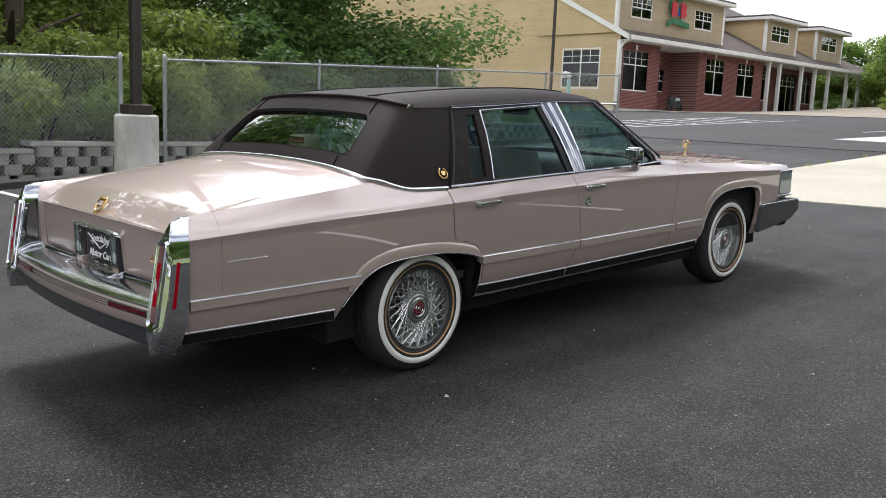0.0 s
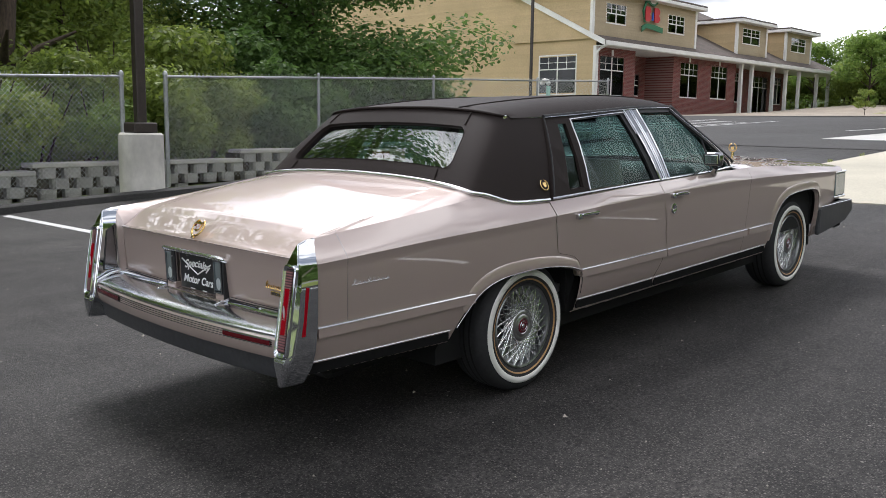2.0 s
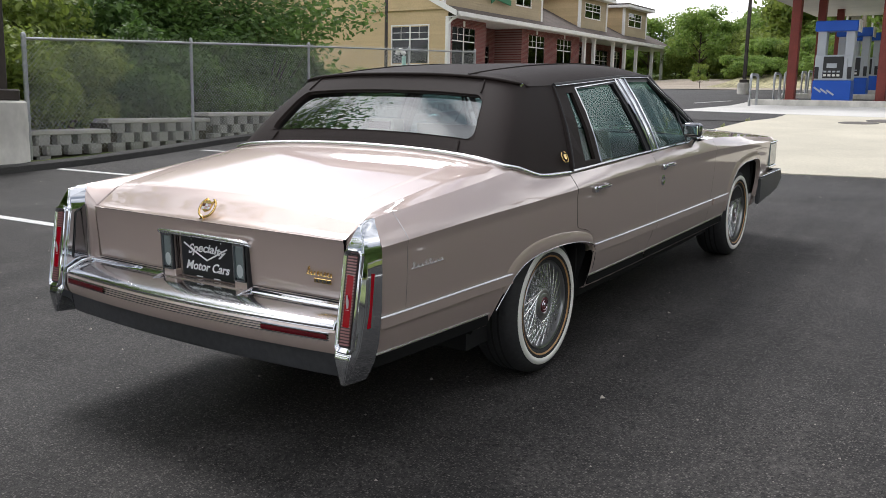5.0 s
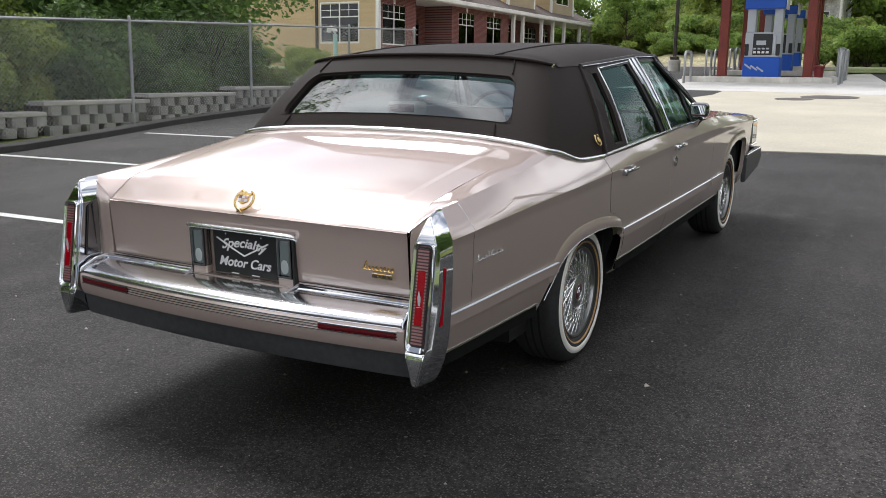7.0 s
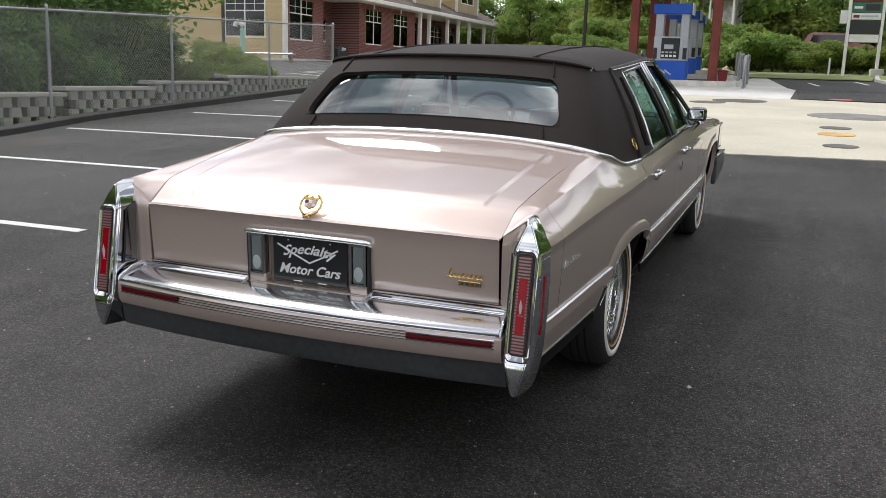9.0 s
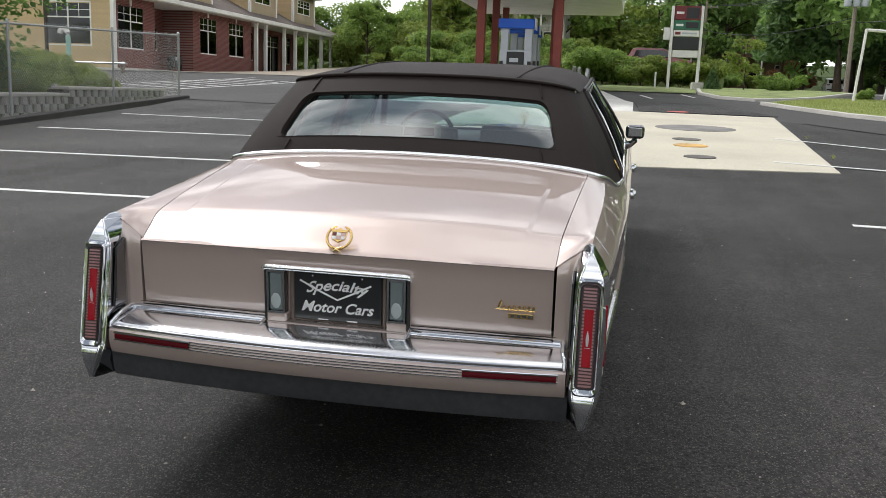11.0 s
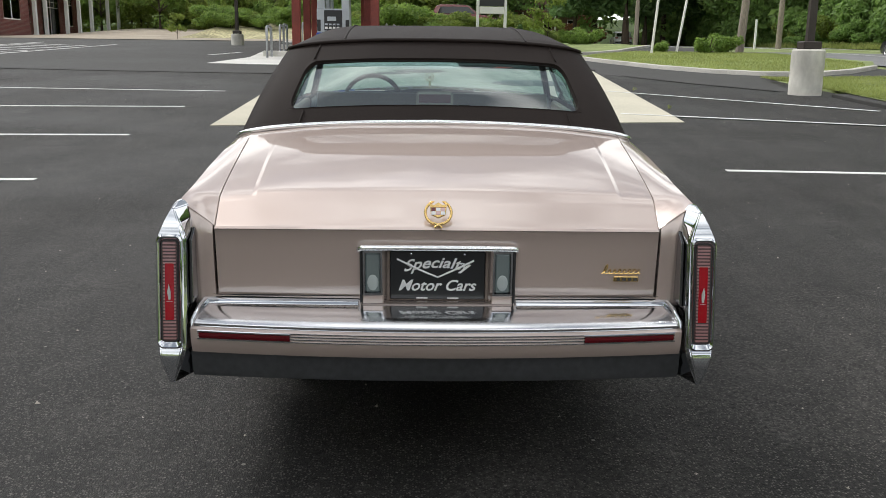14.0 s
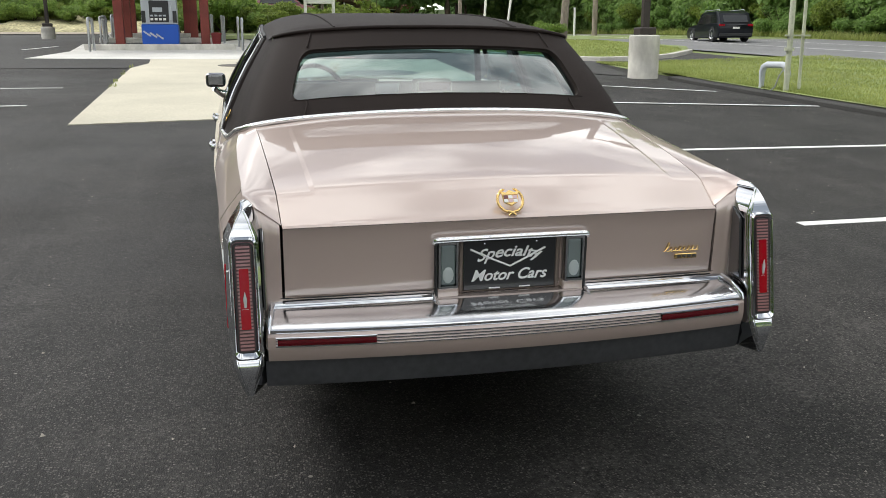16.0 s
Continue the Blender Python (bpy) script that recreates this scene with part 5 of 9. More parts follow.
ugd = stand(shrub(23, 1.7, 2.2, 13000, 0.08, M_LEAF_DARK, "dark green sumac undergrowth behind the wall", "undergrowth"), 9.6, 13.2)
rnd = random.Random(5)
for i in range(17):
    x = -9.5 + 0.95 * i
    again((ug, ugy)[i % 3 == 1], x, yfence(x) + 1.7 + rnd.uniform(0, 0.6), rnd.uniform(0.85, 1.25), rnd.uniform(0, 6))
    again((ugy, ug)[i % 2], x + 0.4, yfence(x) + 3.6 + rnd.uniform(0, 1.2), rnd.uniform(1.2, 1.6), rnd.uniform(0, 6))
for x, y, s in ((8.2, 12.7, 0.9), (10.8, 13.4, 1.0), (12.3, 14.4, 1.15), (13.9, 14.0, 1.0), (11.2, 15.4, 1.3), (15.3, 14.9, 0.95), (9.6, 15.0, 1.3), (14.6, 16.2, 1.2)):
    again(ugd, x, y, s, rnd.uniform(0, 6))
for x, y, s in ((16.4, 13.6, 0.45), (18.0, 13.4, 0.4), (20.2, 14.2, 0.4), (22.0, 16.0, 0.5), (25, 19.0, 0.6), (29, 22, 0.6), (33, 26, 0.7), (36, 31, 0.7)):
    again(ugy, x, y, s, rnd.uniform(0, 6))

# woods round the horizon
wood = [stand(tree(31, 13, 4.6, 5200, 0.36, M_LEAF, 0.25, 14, 0.12, "wood_tree", "broad green tree at the edge of the woods"), 112, 12),
        stand(tree(32, 16, 4.8, 5600, 0.38, M_LEAF_WOODS, 0.28, 16, 0.1, "wood_tree", "tall dark green tree at the edge of the woods"), 96, -10),
        stand(tree(33, 9, 4.2, 4600, 0.32, M_LEAF_YEL, 0.2, 13, 0.06, "wood_tree", "low light green tree at the edge of the woods"), 103, 24)]
for o in wood:
    tagged(o, group="trees of the woods")


def pine(seed, height):
    rnd = random.Random(seed)
    t = thing("pine_tree", "tall dark pine among the woods", "tree", "trees of the woods")
    part("trunk", tube([(0, 0, 0), (0.1, 0, height * 0.5), (0, 0, height)], [0.28, 0.2, 0.05], 8), M_BARK, t, "", 60)
    blobs = []
    for k in range(30):
        s = 0.22 + 0.78 * k / 29
        r = (1.06 - s) * height * 0.24 + 0.25
        for j in range(3):
            a = 2.1 * k + 2.09 * j + rnd.uniform(-0.3, 0.3)
            blobs.append(((r * 0.6 * math.cos(a), r * 0.6 * math.sin(a), height * s - 0.15 * r), (r * 0.5, r * 0.5, 0.4)))
    part("crown", leaf_cloud(blobs, 4600, 0.36, seed, shell=0.2, long_=2.2), M_PINE, t)
    return t


pn = stand(pine(41, 19), 92, -22)
rnd = random.Random(9)
for i in range(30):                              # behind the road bend and the pylon
    s = i / 29
    x, y = 70 + 40 * rnd.random(), -34 + 60 * s
    k = rnd.random()
    if y < -2:
        t = wood[1] if k < 0.45 else (pn if k < 0.8 else wood[0])
    else:
        t = wood[2] if k < 0.5 else wood[0]
    again(t, x + (6 if y < 4 else 14), y, rnd.uniform(0.8, 1.1), rnd.uniform(0, 6), rnd.uniform(0.9, 1.15))
for i in range(24):                              # the slope past the shops
    again(wood[(2, 0, 2)[i % 3]], 92 + rnd.uniform(-3, 16), 5 + 1.08 * i + rnd.uniform(-1.5, 1.5), rnd.uniform(0.42, 0.62), rnd.uniform(0, 6), sink=-0.8)
for i in range(16):
    again(wood[(2, 2, 0)[i % 3]], 101 + rnd.uniform(0, 9), 26 + 1.6 * i, rnd.uniform(0.5, 0.65), rnd.uniform(0, 6), sink=-0.8)
    again(wood[(2, 2, 0)[i % 3]], 97 + rnd.uniform(0, 8), 14 + 1.25 * i, rnd.uniform(0.45, 0.6), rnd.uniform(0, 6), sink=-0.8)
for i in range(66):                              # far side of the road; heights stretched out of view to dim the car's flank
    s = (i // 2) / 32
    x = -10 + 108 * s
    y = -38.5 + 0.135 * (x - 30) - rnd.uniform(0, 3) - (7 if i % 2 else 0)
    t = (wood[1], wood[0], wood[1], pn)[i % 4]
    again(t, x + rnd.uniform(-1.5, 1.5), y, rnd.uniform(0.9, 1.1), rnd.uniform(0, 6), rnd.uniform(1.15, 1.4))
for i in range(16):                              # closing the rear of the place
    a = radians(125 + 125 * i / 15)
    again(wood[i % 2], 46 * math.cos(a), 46 * math.sin(a) * 0.9, rnd.uniform(0.4, 0.55), rnd.uniform(0, 6))

# added banks behind the woods; they hide bright sky between the trunks
M_BANK_GREEN = grain(material("bank_green", (0.05, 0.075, 0.022), 0.95), scale=3, dark=0.5, light=1.6, big=0.4, amount=0.4, bump=0.8)
solo("wooded_bank", sheet([[(x, -46 + 0.135 * (x - 30) - d, gz(x) - 0.3 + h) for d, h in ((0, 0), (3, 2.6), (7, 4.2), (20, 4.6))] for x in range(-30, 111, 10)]), M_BANK_GREEN, "added dark green bank closing the gaps under the trees", "ground", kind="structure")
solo("wooded_bank", sheet([[(116 + d, y, gz(116) - 0.3 + h) for d, h in ((0, 0), (4, 2.6), (9, 4.2), (24, 4.8))] for y in range(-48, 81, 8)], flip=True), M_BANK_GREEN, "added dark green bank closing the gaps under the trees", "ground", kind="structure")

# hedge of vines below the pylon
hd = stand(shrub(51, 2.4, 2.3, 9000, 0.14, M_LEAF, "dense green vines over a hedge", "hedge_bush"), 58, 2)
hdy = stand(shrub(52, 2.2, 2.6, 8000, 0.13, M_LEAF_YEL, "bright yellow-green bush in the hedge", "hedge_bush"), 57, -5.2, 0.75)
for i in range(11):
    again((hd, hdy)[i % 2], 57.5 + rnd.uniform(-1, 2.5), 4.6 - 0.85 * i, rnd.uniform(0.62, 0.85), rnd.uniform(0, 6))
for x, y, s in ((64, -7.4, 0.55), (66, -9.2, 0.5), (68, -10.8, 0.42)):
    again(hdy if rnd.random() < 0.4 else hd, x, y, s, rnd.uniform(0, 6))
# dry grass bank with scrub along its crest, left of the pumps
bank = [[(x, y, gz(x) - 0.05 + (h + 0.1 * math.sin(0.7 * y + x) + 0.06 * math.sin(2.3 * y - 1.7 * x)) * min(1, (19.6 - y) / 3.0)) for y in [4 + 0.65 * k for k in range(25)]] for x, h in ((60.5, -0.1), (62, 0.12), (63, 0.3), (64, 0.5), (65, 0.72), (66, 0.9), (68, 1.1), (70, 1.25), (74, 1.45), (78, 1.6), (90, 1.7))]
solo("grass_bank", sheet(bank, flip=True), grain(material("dry_grass", (0.36, 0.33, 0.19), 0.95), scale=6, dark=0.55, light=1.5, big=0.5, amount=0.35, bump=0.7), "dry yellow-green grass bank beyond the lot", "bank", kind="structure")
for i in range(10):
    again((hd, hdy, hd)[i % 3], 67.5 + rnd.uniform(-1.2, 1.5), 5.0 + 1.3 * i, rnd.uniform(0.5, 0.85), rnd.uniform(0, 6), sink=-0.75)
    again((hdy, hd)[i % 2], 72.0 + rnd.uniform(-1.2, 1.5), 4.5 + 1.3 * i, rnd.uniform(0.8, 1.15), rnd.uniform(0, 6), 1.25, sink=-1.0)
hf = stand(shrub(53, 2.4, 2.3, 12000, 0.1, M_LEAF_WOODS, "dense dark green scrub at the edge of the woods", "scrub_bush"), 30, -39.5, 1.4)
for i in range(46):                              # scrub along the far road edge
    x = 4 + 2.2 * i
    again(hf if i % 3 else hdy, x, -35.4 + 0.135 * (x - 30) + rnd.uniform(-0.9, 0.6), rnd.uniform(0.5, 1.0), rnd.uniform(0, 6))
    again(hf, x + 1, -38.2 + 0.135 * (x - 30) + rnd.uniform(-0.9, 0.6), rnd.uniform(1.5, 2.2), rnd.uniform(0, 6), 1.3)
    again(hf, x, -42.5 + 0.135 * (x - 30) + rnd.uniform(-0.9, 0.6), rnd.uniform(2.2, 2.8), rnd.uniform(0, 6), 1.4)

# planted shrubs on the grass islands
M_LEAF_DRY = leaf_material("dry_brown_leaves", (0.13, 0.06, 0.03), (0.4, 0.2, 0.1))
stand(shrub(64, 2.0, 2.6, 4500, 0.14, M_LEAF_DRY, "rust-brown dead brush at the edge of the woods", "dead_brush"), 92.0, -16.4, 1.3)
sh = stand(shrub(61, 1.25, 1.6, 2400, 0.105, M_LEAF, "loose green shrub on the grass island"), 36.5, -12.3, 0.6)
again(sh, 37.9, -13.4, 0.66, 2.0)
again(sh, 37.6, -10.5, 0.42, 1.0)
for x, y, s in ((49.5, -8.3, 0.65), (52, -9.7, 0.75), (50.8, -8.9, 0.6)):
    again(sh, x, y, s, rnd.uniform(0, 6))
con = thing("young_conifer", "small dark blue-green conifer on the grass island", "tree")
part("trunk", tube([(0, 0, 0), (0, 0, 1.5)], [0.05, 0.01], 6), M_BARK, con)
part("crown", leaf_cloud([((0, 0, 0.25 + 0.13 * k), (0.62 - 0.055 * k, 0.62 - 0.055 * k, 0.14)) for k in range(10)], 2600, 0.08, 8, shell=0.3, long_=2.2), M_PINE, con)
stand(con, 46.6, -4.95, 0.8)
sap = stand(tree(71, 3.0, 0.95, 1500, 0.1, M_LEAF_YEL, 0.04, 8, 0.4, "sapling", "thin young tree planted in the grass"), 49.5, -6.9)
again(sap, 58.0, -4.5, 1.0, 2.2)
again(sap, 57.5, 16.9, 0.62, 0.7, sink=0.1)

# weeds at the pad's edge
for i, (x, y, s) in enumerate(((18.2, 3.42, 1.0), (16.1, 3.3, 0.8), (14.9, 3.2, 1.1), (20.6, 3.5, 1.1), (12.4, -4.1, 0.8), (16.3, -4.4, 0.9)  )):
    w = thing("weed_tuft", "small dry weed tuft in a pavement joint", "weed", "weeds in the joints")
    p = at_lot(x, y)
    part("blade_tuft", leaf_cloud([((0, 0, 0.035), (0.06 * s, 0.06 * s, 0.035 * s))], 22, 0.011, 90 + i, long_=4.5, hang=-0.8), M_BLADE, w)
    w.matrix_world = Matrix.Translation(p)


def grass_field(outline_fn, n, seed, h, name, label, wide=1.0):
    """Blades scattered where outline_fn allows."""
    rng = np.random.default_rng(seed)
    pts = outline_fn(rng, n)
    m = len(pts)
    a = rng.uniform(0, 2 * np.pi, m)
    w = rng.uniform(0.006, 0.013, m)[:, None] * wide
    hh = rng.uniform(0.5, 1.3, m)[:, None] * h
    side = np.stack([np.cos(a), np.sin(a), np.zeros(m)], 1)
    lean = np.stack([np.sin(a) * 0.4, np.cos(a) * 0.4, np.ones(m)], 1)
    v = np.empty((m, 3, 3))
    v[:, 0], v[:, 1], v[:, 2] = pts - side * w, pts + side * w, pts + lean * hh
    me = bpy.data.meshes.new(name)
    me.from_pydata(v.reshape(-1, 3).tolist(), [], [(3 * i, 3 * i + 1, 3 * i + 2) for i in range(m)])
    return solo(name, me, M_BLADE, label, "grass", kind="stuff")


def verge_pts(rng, n):
    x = rng.uniform(3, 20, n)
    y = -8.5 - rng.uniform(0, 1, n) ** 1.6 * 9
    keep = y > -8.75 - 9
    x, y = x[keep], y[keep]
    x2 = x + np.clip((-9.3 - y), 0, 9) * 0.35
    return np.stack([x2, y, x2 * math.tan(SLOPE) + 0.085], 1)


def isle_pts(rng, n):
    x = rng.uniform(22.6, 37.5, n)
    lo = -16.0 + 0 * x
    y = rng.uniform(-15.5, -5.8, n)
    near = np.interp(x, [22.0, 23.0, 25.0, 28.5, 31.2, 34, 38], [-9.5, -8.4, -7.3, -6.3, -5.9, -7.0, -9.6])
    far = np.interp(x, [22.0, 23.8, 26.5, 30, 37], [-10.6, -12.3, -14.4, -16, -15.4])
    k = (y < near) & (y > far)
    return np.stack([x[k], y[k], x[k] * math.tan(SLOPE) + 0.095], 1)


grass_field(verge_pts, 70000, 3, 0.05, "grass", "short mown grass blades on the verge")
grass_field(isle_pts, 40000, 4, 0.06, "grass", "short mown grass blades on the island")
solo("sandy_bank", sheet([[(x, y, gz(x) + 0.03 + h) for y in (7.5, 12, 18, 24, 30.5)] for x, h in ((50, 0.0), (60, 0.05), (72, 0.3), (84, 0.8), (92, 1.1), (112, 1.4))], flip=True), grain(material("sandy_gravel", (0.34, 0.29, 0.23), 0.95), scale=8, dark=0.8, light=1.2, big=0.3, amount=0.2, bump=0.4), "bare sandy gravel bank beyond the lot", "gravel", kind="structure")


def roadside_pts(rng, n):
    x = rng.uniform(-5, 100, n)
    y = -32.4 - rng.uniform(0, 1, n) ** 1.5 * 2.6 + np.where(x < 60, 0.135 * (x - 30), 4.05 + 0.02 * (x - 60))
    keep = np.sin(x * 1.7) + np.sin(x * 0.63 + 1.0) + rng.uniform(-0.8, 0.8, n) > -0.7
    x, y = x[keep], y[keep]
    return np.stack([x, y, np.array([gz(float(v)) for v in x]) - 0.02], 1)


grass_field(roadside_pts, 26000, 5, 0.42, "tall_grass", "tall uncut grass along the road's edge", 2.6)

# ---- vehicles on the road, poles, far houses ----
M_AUTOGLASS = material("dark_auto_glass", (0.015, 0.018, 0.02), 0.08, Coat_Weight=0.5)
M_ALLOY = material("alloy", (0.55, 0.56, 0.57), 0.3, 0.8)


def motor(name, label, paint, L, W, H, suv, at):
    """A small vehicle seen from afar; x forward."""
    t = thing(name, label, "car", at=at)
    g = 0.2
    roof0, roof1 = (0.06 * L, 0.60 * L) if suv else (0.16 * L, 0.58 * L)
    belt = 0.60 * H if suv else 0.62 * H
    prof = [(0.0, 0.32 * H), (0.01 * L, 0.55 * H), (0.03 * L, belt), (0.72 * L, belt * 0.98), (0.94 * L, belt * 0.86), (0.99 * L, belt * 0.66), (L, 0.3 * H), (0.97 * L, g), (0.03 * L, g)]
    def loft(outline, half):
        b = bmesh.new()
        cols = []
        for s, k in ((-half, 0.93), (-half * 0.97, 0.98), (-half * 0.9, 1.0), (half * 0.9, 1.0), (half * 0.97, 0.98), (half, 0.93)):
            cx = sum(p[0] for p in outline) / len(outline)
            cz = sum(p[1] for p in outline) / len(outline)
            cols.append([b.verts.new((cx + (x - cx) * k, s, cz + (z - cz) * k)) for x, z in outline])
        for A, B in zip(cols, cols[1:]):
            n = len(A)
            for i in range(n):
                b.faces.new([A[i], A[(i + 1) % n], B[(i + 1) % n], B[i]])
        b.faces.new(cols[0])
        b.faces.new(cols[-1][::-1])
        bmesh.ops.recalc_face_normals(b, faces=b.faces[:])
        return b
    body = part("body", loft(prof, W / 2), paint, t, "", 35)
    cabin = [(roof0 - 0.04 * L, belt - 0.02), (roof0 + 0.03 * L, H * 0.93), (roof0 + 0.10 * L, H), (roof1 - 0.06 * L, H * 0.99), (roof1, H * 0.95), (roof1 + 0.15 * L, belt - 0.02)]
    part("cabin", loft(cabin, W / 2 * 0.88), paint, t, "", 35)
    for s in (-1, 1):
        win = [(roof0 + 0.05 * L, belt + 0.02), (roof0 + 0.09 * L, H * 0.9), (roof1 - 0.02 * L, H * 0.9), (roof1 + 0.09 * L, belt + 0.02)]
        part("side_window", prism(win, 0.02, axis="y", base=s * W / 2 * 0.885 - 0.01), M_AUTOGLASS, t, "dark side glass")
        part("tail_lamp", box(-0.005, 0.12, s * W * 0.40 - 0.13, s * W * 0.40 + 0.13, 0.50 * H, 0.57 * H, 0.01), M_REDLENS, t, "red tail lamp")
    rw = box(-0.012, 0.012, -W * 0.34, W * 0.34, 0, 0.26 * H)
    rw.transform(Matrix.Translation((roof0 - 0.035 * L, 0, belt + 0.04)) @ Matrix.Rotation(math.atan2(0.06 * L, 0.33 * H), 4, "Y"))
    part("rear_window", rw, M_AUTOGLASS, t, "dark rear glass")
    part("number_plate", box(-0.02, 0.01, -0.17, 0.17, 0.42 * H, 0.48 * H), M_WHITE, t)
    part("bumper", box(-0.03, 0.1, -W * 0.46, W * 0.46, g + 0.06, 0.27 * H, 0.02), M_DARK, t)
    r = 0.36 if suv else 0.32
    for x in (0.19 * L, 0.79 * L):
        for s in (-1, 1):
            m = Matrix.Translation((x, s * (W / 2 - 0.1), r)) @ Matrix.Rotation(radians(-90 * s), 4, "X")
            w = part("wheel", lathe([(r * 0.6, -0.1), (r * 0.93, -0.1), (r, -0.06), (r, 0.07), (r * 0.92, 0.11), (r * 0.66, 0.115)], 24, None, m, closed=True), M_TYRE, t, "", 40)
            part("rim", lathe([(r * 0.66, 0.11), (r * 0.6, 0.09), (0.05, 0.105), (0, 0.105)], 20, None, m), M_ALLOY, w)
    return t, H


m_navy = material("navy_paint", (0.003, 0.0045, 0.009), 0.3, Coat_Weight=0.25, Specular_IOR_Level=0.3)
m_whitep = material("white_car_paint", (0.7, 0.71, 0.72), 0.3, Coat_Weight=1.0)
m_redp = material("red_truck_paint", (0.14, 0.012, 0.012), 0.35, Coat_Weight=1.0)
sv, H_ = motor("passing_suv", "dark blue sport utility vehicle on the road", m_navy, 4.2, 1.78, 1.46, True, Matrix.Translation((36.6, -22.5, gz(37.2))) @ Matrix.Rotation(radians(-7), 4, "Z"))
for s in (-1, 1):
    part("roof_rail", tube([(0.6, s * 0.62, H_ + 0.02), (0.7, s * 0.62, H_ + 0.07), (2.4, s * 0.62, H_ + 0.07), (2.5, s * 0.62, H_)], 0.02, 6), M_ALLOY, sv)
motor("passing_sedan", "white sedan driving along the road", m_whitep, 4.7, 1.84, 1.45, False, Matrix.Translation((90.0, -20.2, gz(91))) @ Matrix.Rotation(radians(-5), 4, "Z"))
motor("red_pickup", "red pickup truck parked behind the hedge", m_redp, 5.2, 1.9, 1.8, True, Matrix.Translation((70.5, 0.0, gz(67) + 1.3)) @ Matrix.Rotation(radians(-86), 4, "Z"))
solo("terrace", box(62.0, 84, -7, 4.4, gz(60) - 0.5, gz(67) + 1.3, 0.3), M_GRASS, "raised grassy terrace behind the hedge", "ground", kind="structure")


def wood_pole(x, y, h, r, lean=0.0, label="", cans=False):
    t = thing("utility_pole", label, "utility pole", "utility poles", at=Matrix.Translation((x, y, gz(x) - 0.2)) @ Matrix.Rotation(lean, 4, "X"))
    part("pole", tube([(0, 0, 0), (0, 0, h)], [r, r * 0.65], 12), M_WOODPOLE, t, "weathered wooden pole", 50)
    part("crossarm", box(-0.06, 0.06, -1.1, 1.1, h - 0.7, h - 0.58), M_WOODPOLE, t)
    for k in (-1, -0.4, 0.4, 1):
        part("insulator", lathe([(0.05, 0), (0.07, 0.08), (0.04, 0.16), (0, 0.18)], 8, None, Matrix.Translation((0, k, h - 0.58))), M_PUMPGREY, t)
    if cans:
        for k in (-0.55, 0, 0.55):
            part("transformer", lathe([(0, 0), (0.22, 0), (0.24, 0.1), (0.24, 0.75), (0.16, 0.85), (0, 0.88)], 14, None, Matrix.Translation((-0.25, k, h - 2.2))), M_PUMPGREY, t, "grey transformer can", 40)
    return Vector((x, y - math.sin(lean) * h * 0.97, gz(x) + h - 0.6))


tops = [wood_pole(38.9, -14.5, 9.0, 0.2, radians(3.0), "leaning weathered wooden utility pole on the grass"),
        wood_pole(63.0, -15.2, 8.2, 0.17, 0, "wooden utility pole with three transformer cans", True),
        wood_pole(52.0, -21.5, 9.5, 0.18, 0, "wooden utility pole beyond the road"),
        wood_pole(92.0, -7.5, 9.0, 0.18, 0, "distant wooden utility pole"),
        wood_pole(70.0, 9.0, 10.0, 0.18, 0, "wooden utility pole behind the fuel station"),
        wood_pole(8.0, -31.0, 10.0, 0.2, 0, "wooden utility pole beyond the road")]


def cable(a, b, sag, r=0.018, off=0.0):
    a, b = Vector(a) + Vector((0, off, 0)), Vector(b) + Vector((0, off, 0))
    pts = [a.lerp(b, k / 14) - Vector((0, 0, sag * 4 * (k / 14) * (1 - k / 14))) for k in range(15)]
    return solo("power_cable", tube(pts, r, 4), M_DARK, "thin sagging overhead power cable between poles", "cable", group="overhead cables")


for off in (-0.9, 0.0, 0.9):
    cable(tops[1], tops[0], 0.5, off=off)
    cable(tops[1], tops[3], 0.6, off=off)
    cable(tops[0], tops[5], 0.5, off=off)
cable(tops[1] - Vector((0, 0, 2.5)), tops[3] - Vector((0, 0, 2.5)), 0.8, 0.03)
cable(tops[1] - Vector((0, 0, 2.8)), tops[2] - Vector((0, 0, 2.0)), 0.8, 0.03)
cable(tops[3], tops[4], 0.6)
cable(tops[4], (120, 45, 14), 0.8)
cable(tops[4] - Vector((0, 0, 1)), (120, 45, 12.6), 0.8)

# bare sign frame leaning on the grass island
fr = thing("sign_frame", "bare pale steel sign frame on two leaning posts", "sign frame", at=Matrix.Identity(4))
for (x, y), (u, v) in (((35.4, -9.5), (35.6, -9.75)), ((38.0, -11.3), (38.2, -11.75))):
    part("post", tube([(x, y, gz(x)), (u, v, gz(x) + 2.95)], 0.055, 8), M_WHITE, fr, "pale painted post", 50)
part("crossbar", tube([(35.6, -9.75, gz(35.5) + 2.9), (37.0, -13.5, gz(37) + 2.75)], 0.06, 8), M_WHITE, fr, "", 50)
part("crossbar", tube([(38.2, -11.75, gz(38) + 2.75), (38.6, -14.3, gz(38) + 2.55)], 0.05, 8), M_WHITE, fr, "", 50)

# pipe hoop and paired posts on the verge
ph = thing("pipe_hoop", "grey painted pipe hoop guarding a service post", "pipe", at=Matrix.Translation(at_lot(11.3, -8.62)))
part("hoop", tube([(0.85, 0.1, -0.1), (0.85, 0.1, 0.40), (0.82, 0.095, 0.50), (0.73, 0.08, 0.54), (0.34, 0.02, 0.54), (0.25, 0.005, 0.50), (0.22, 0.0, 0.40), (0.22, 0.0, -0.1)], 0.06, 12), material("pale_blue_grey", (0.5, 0.53, 0.58), 0.55), ph, "", 50)
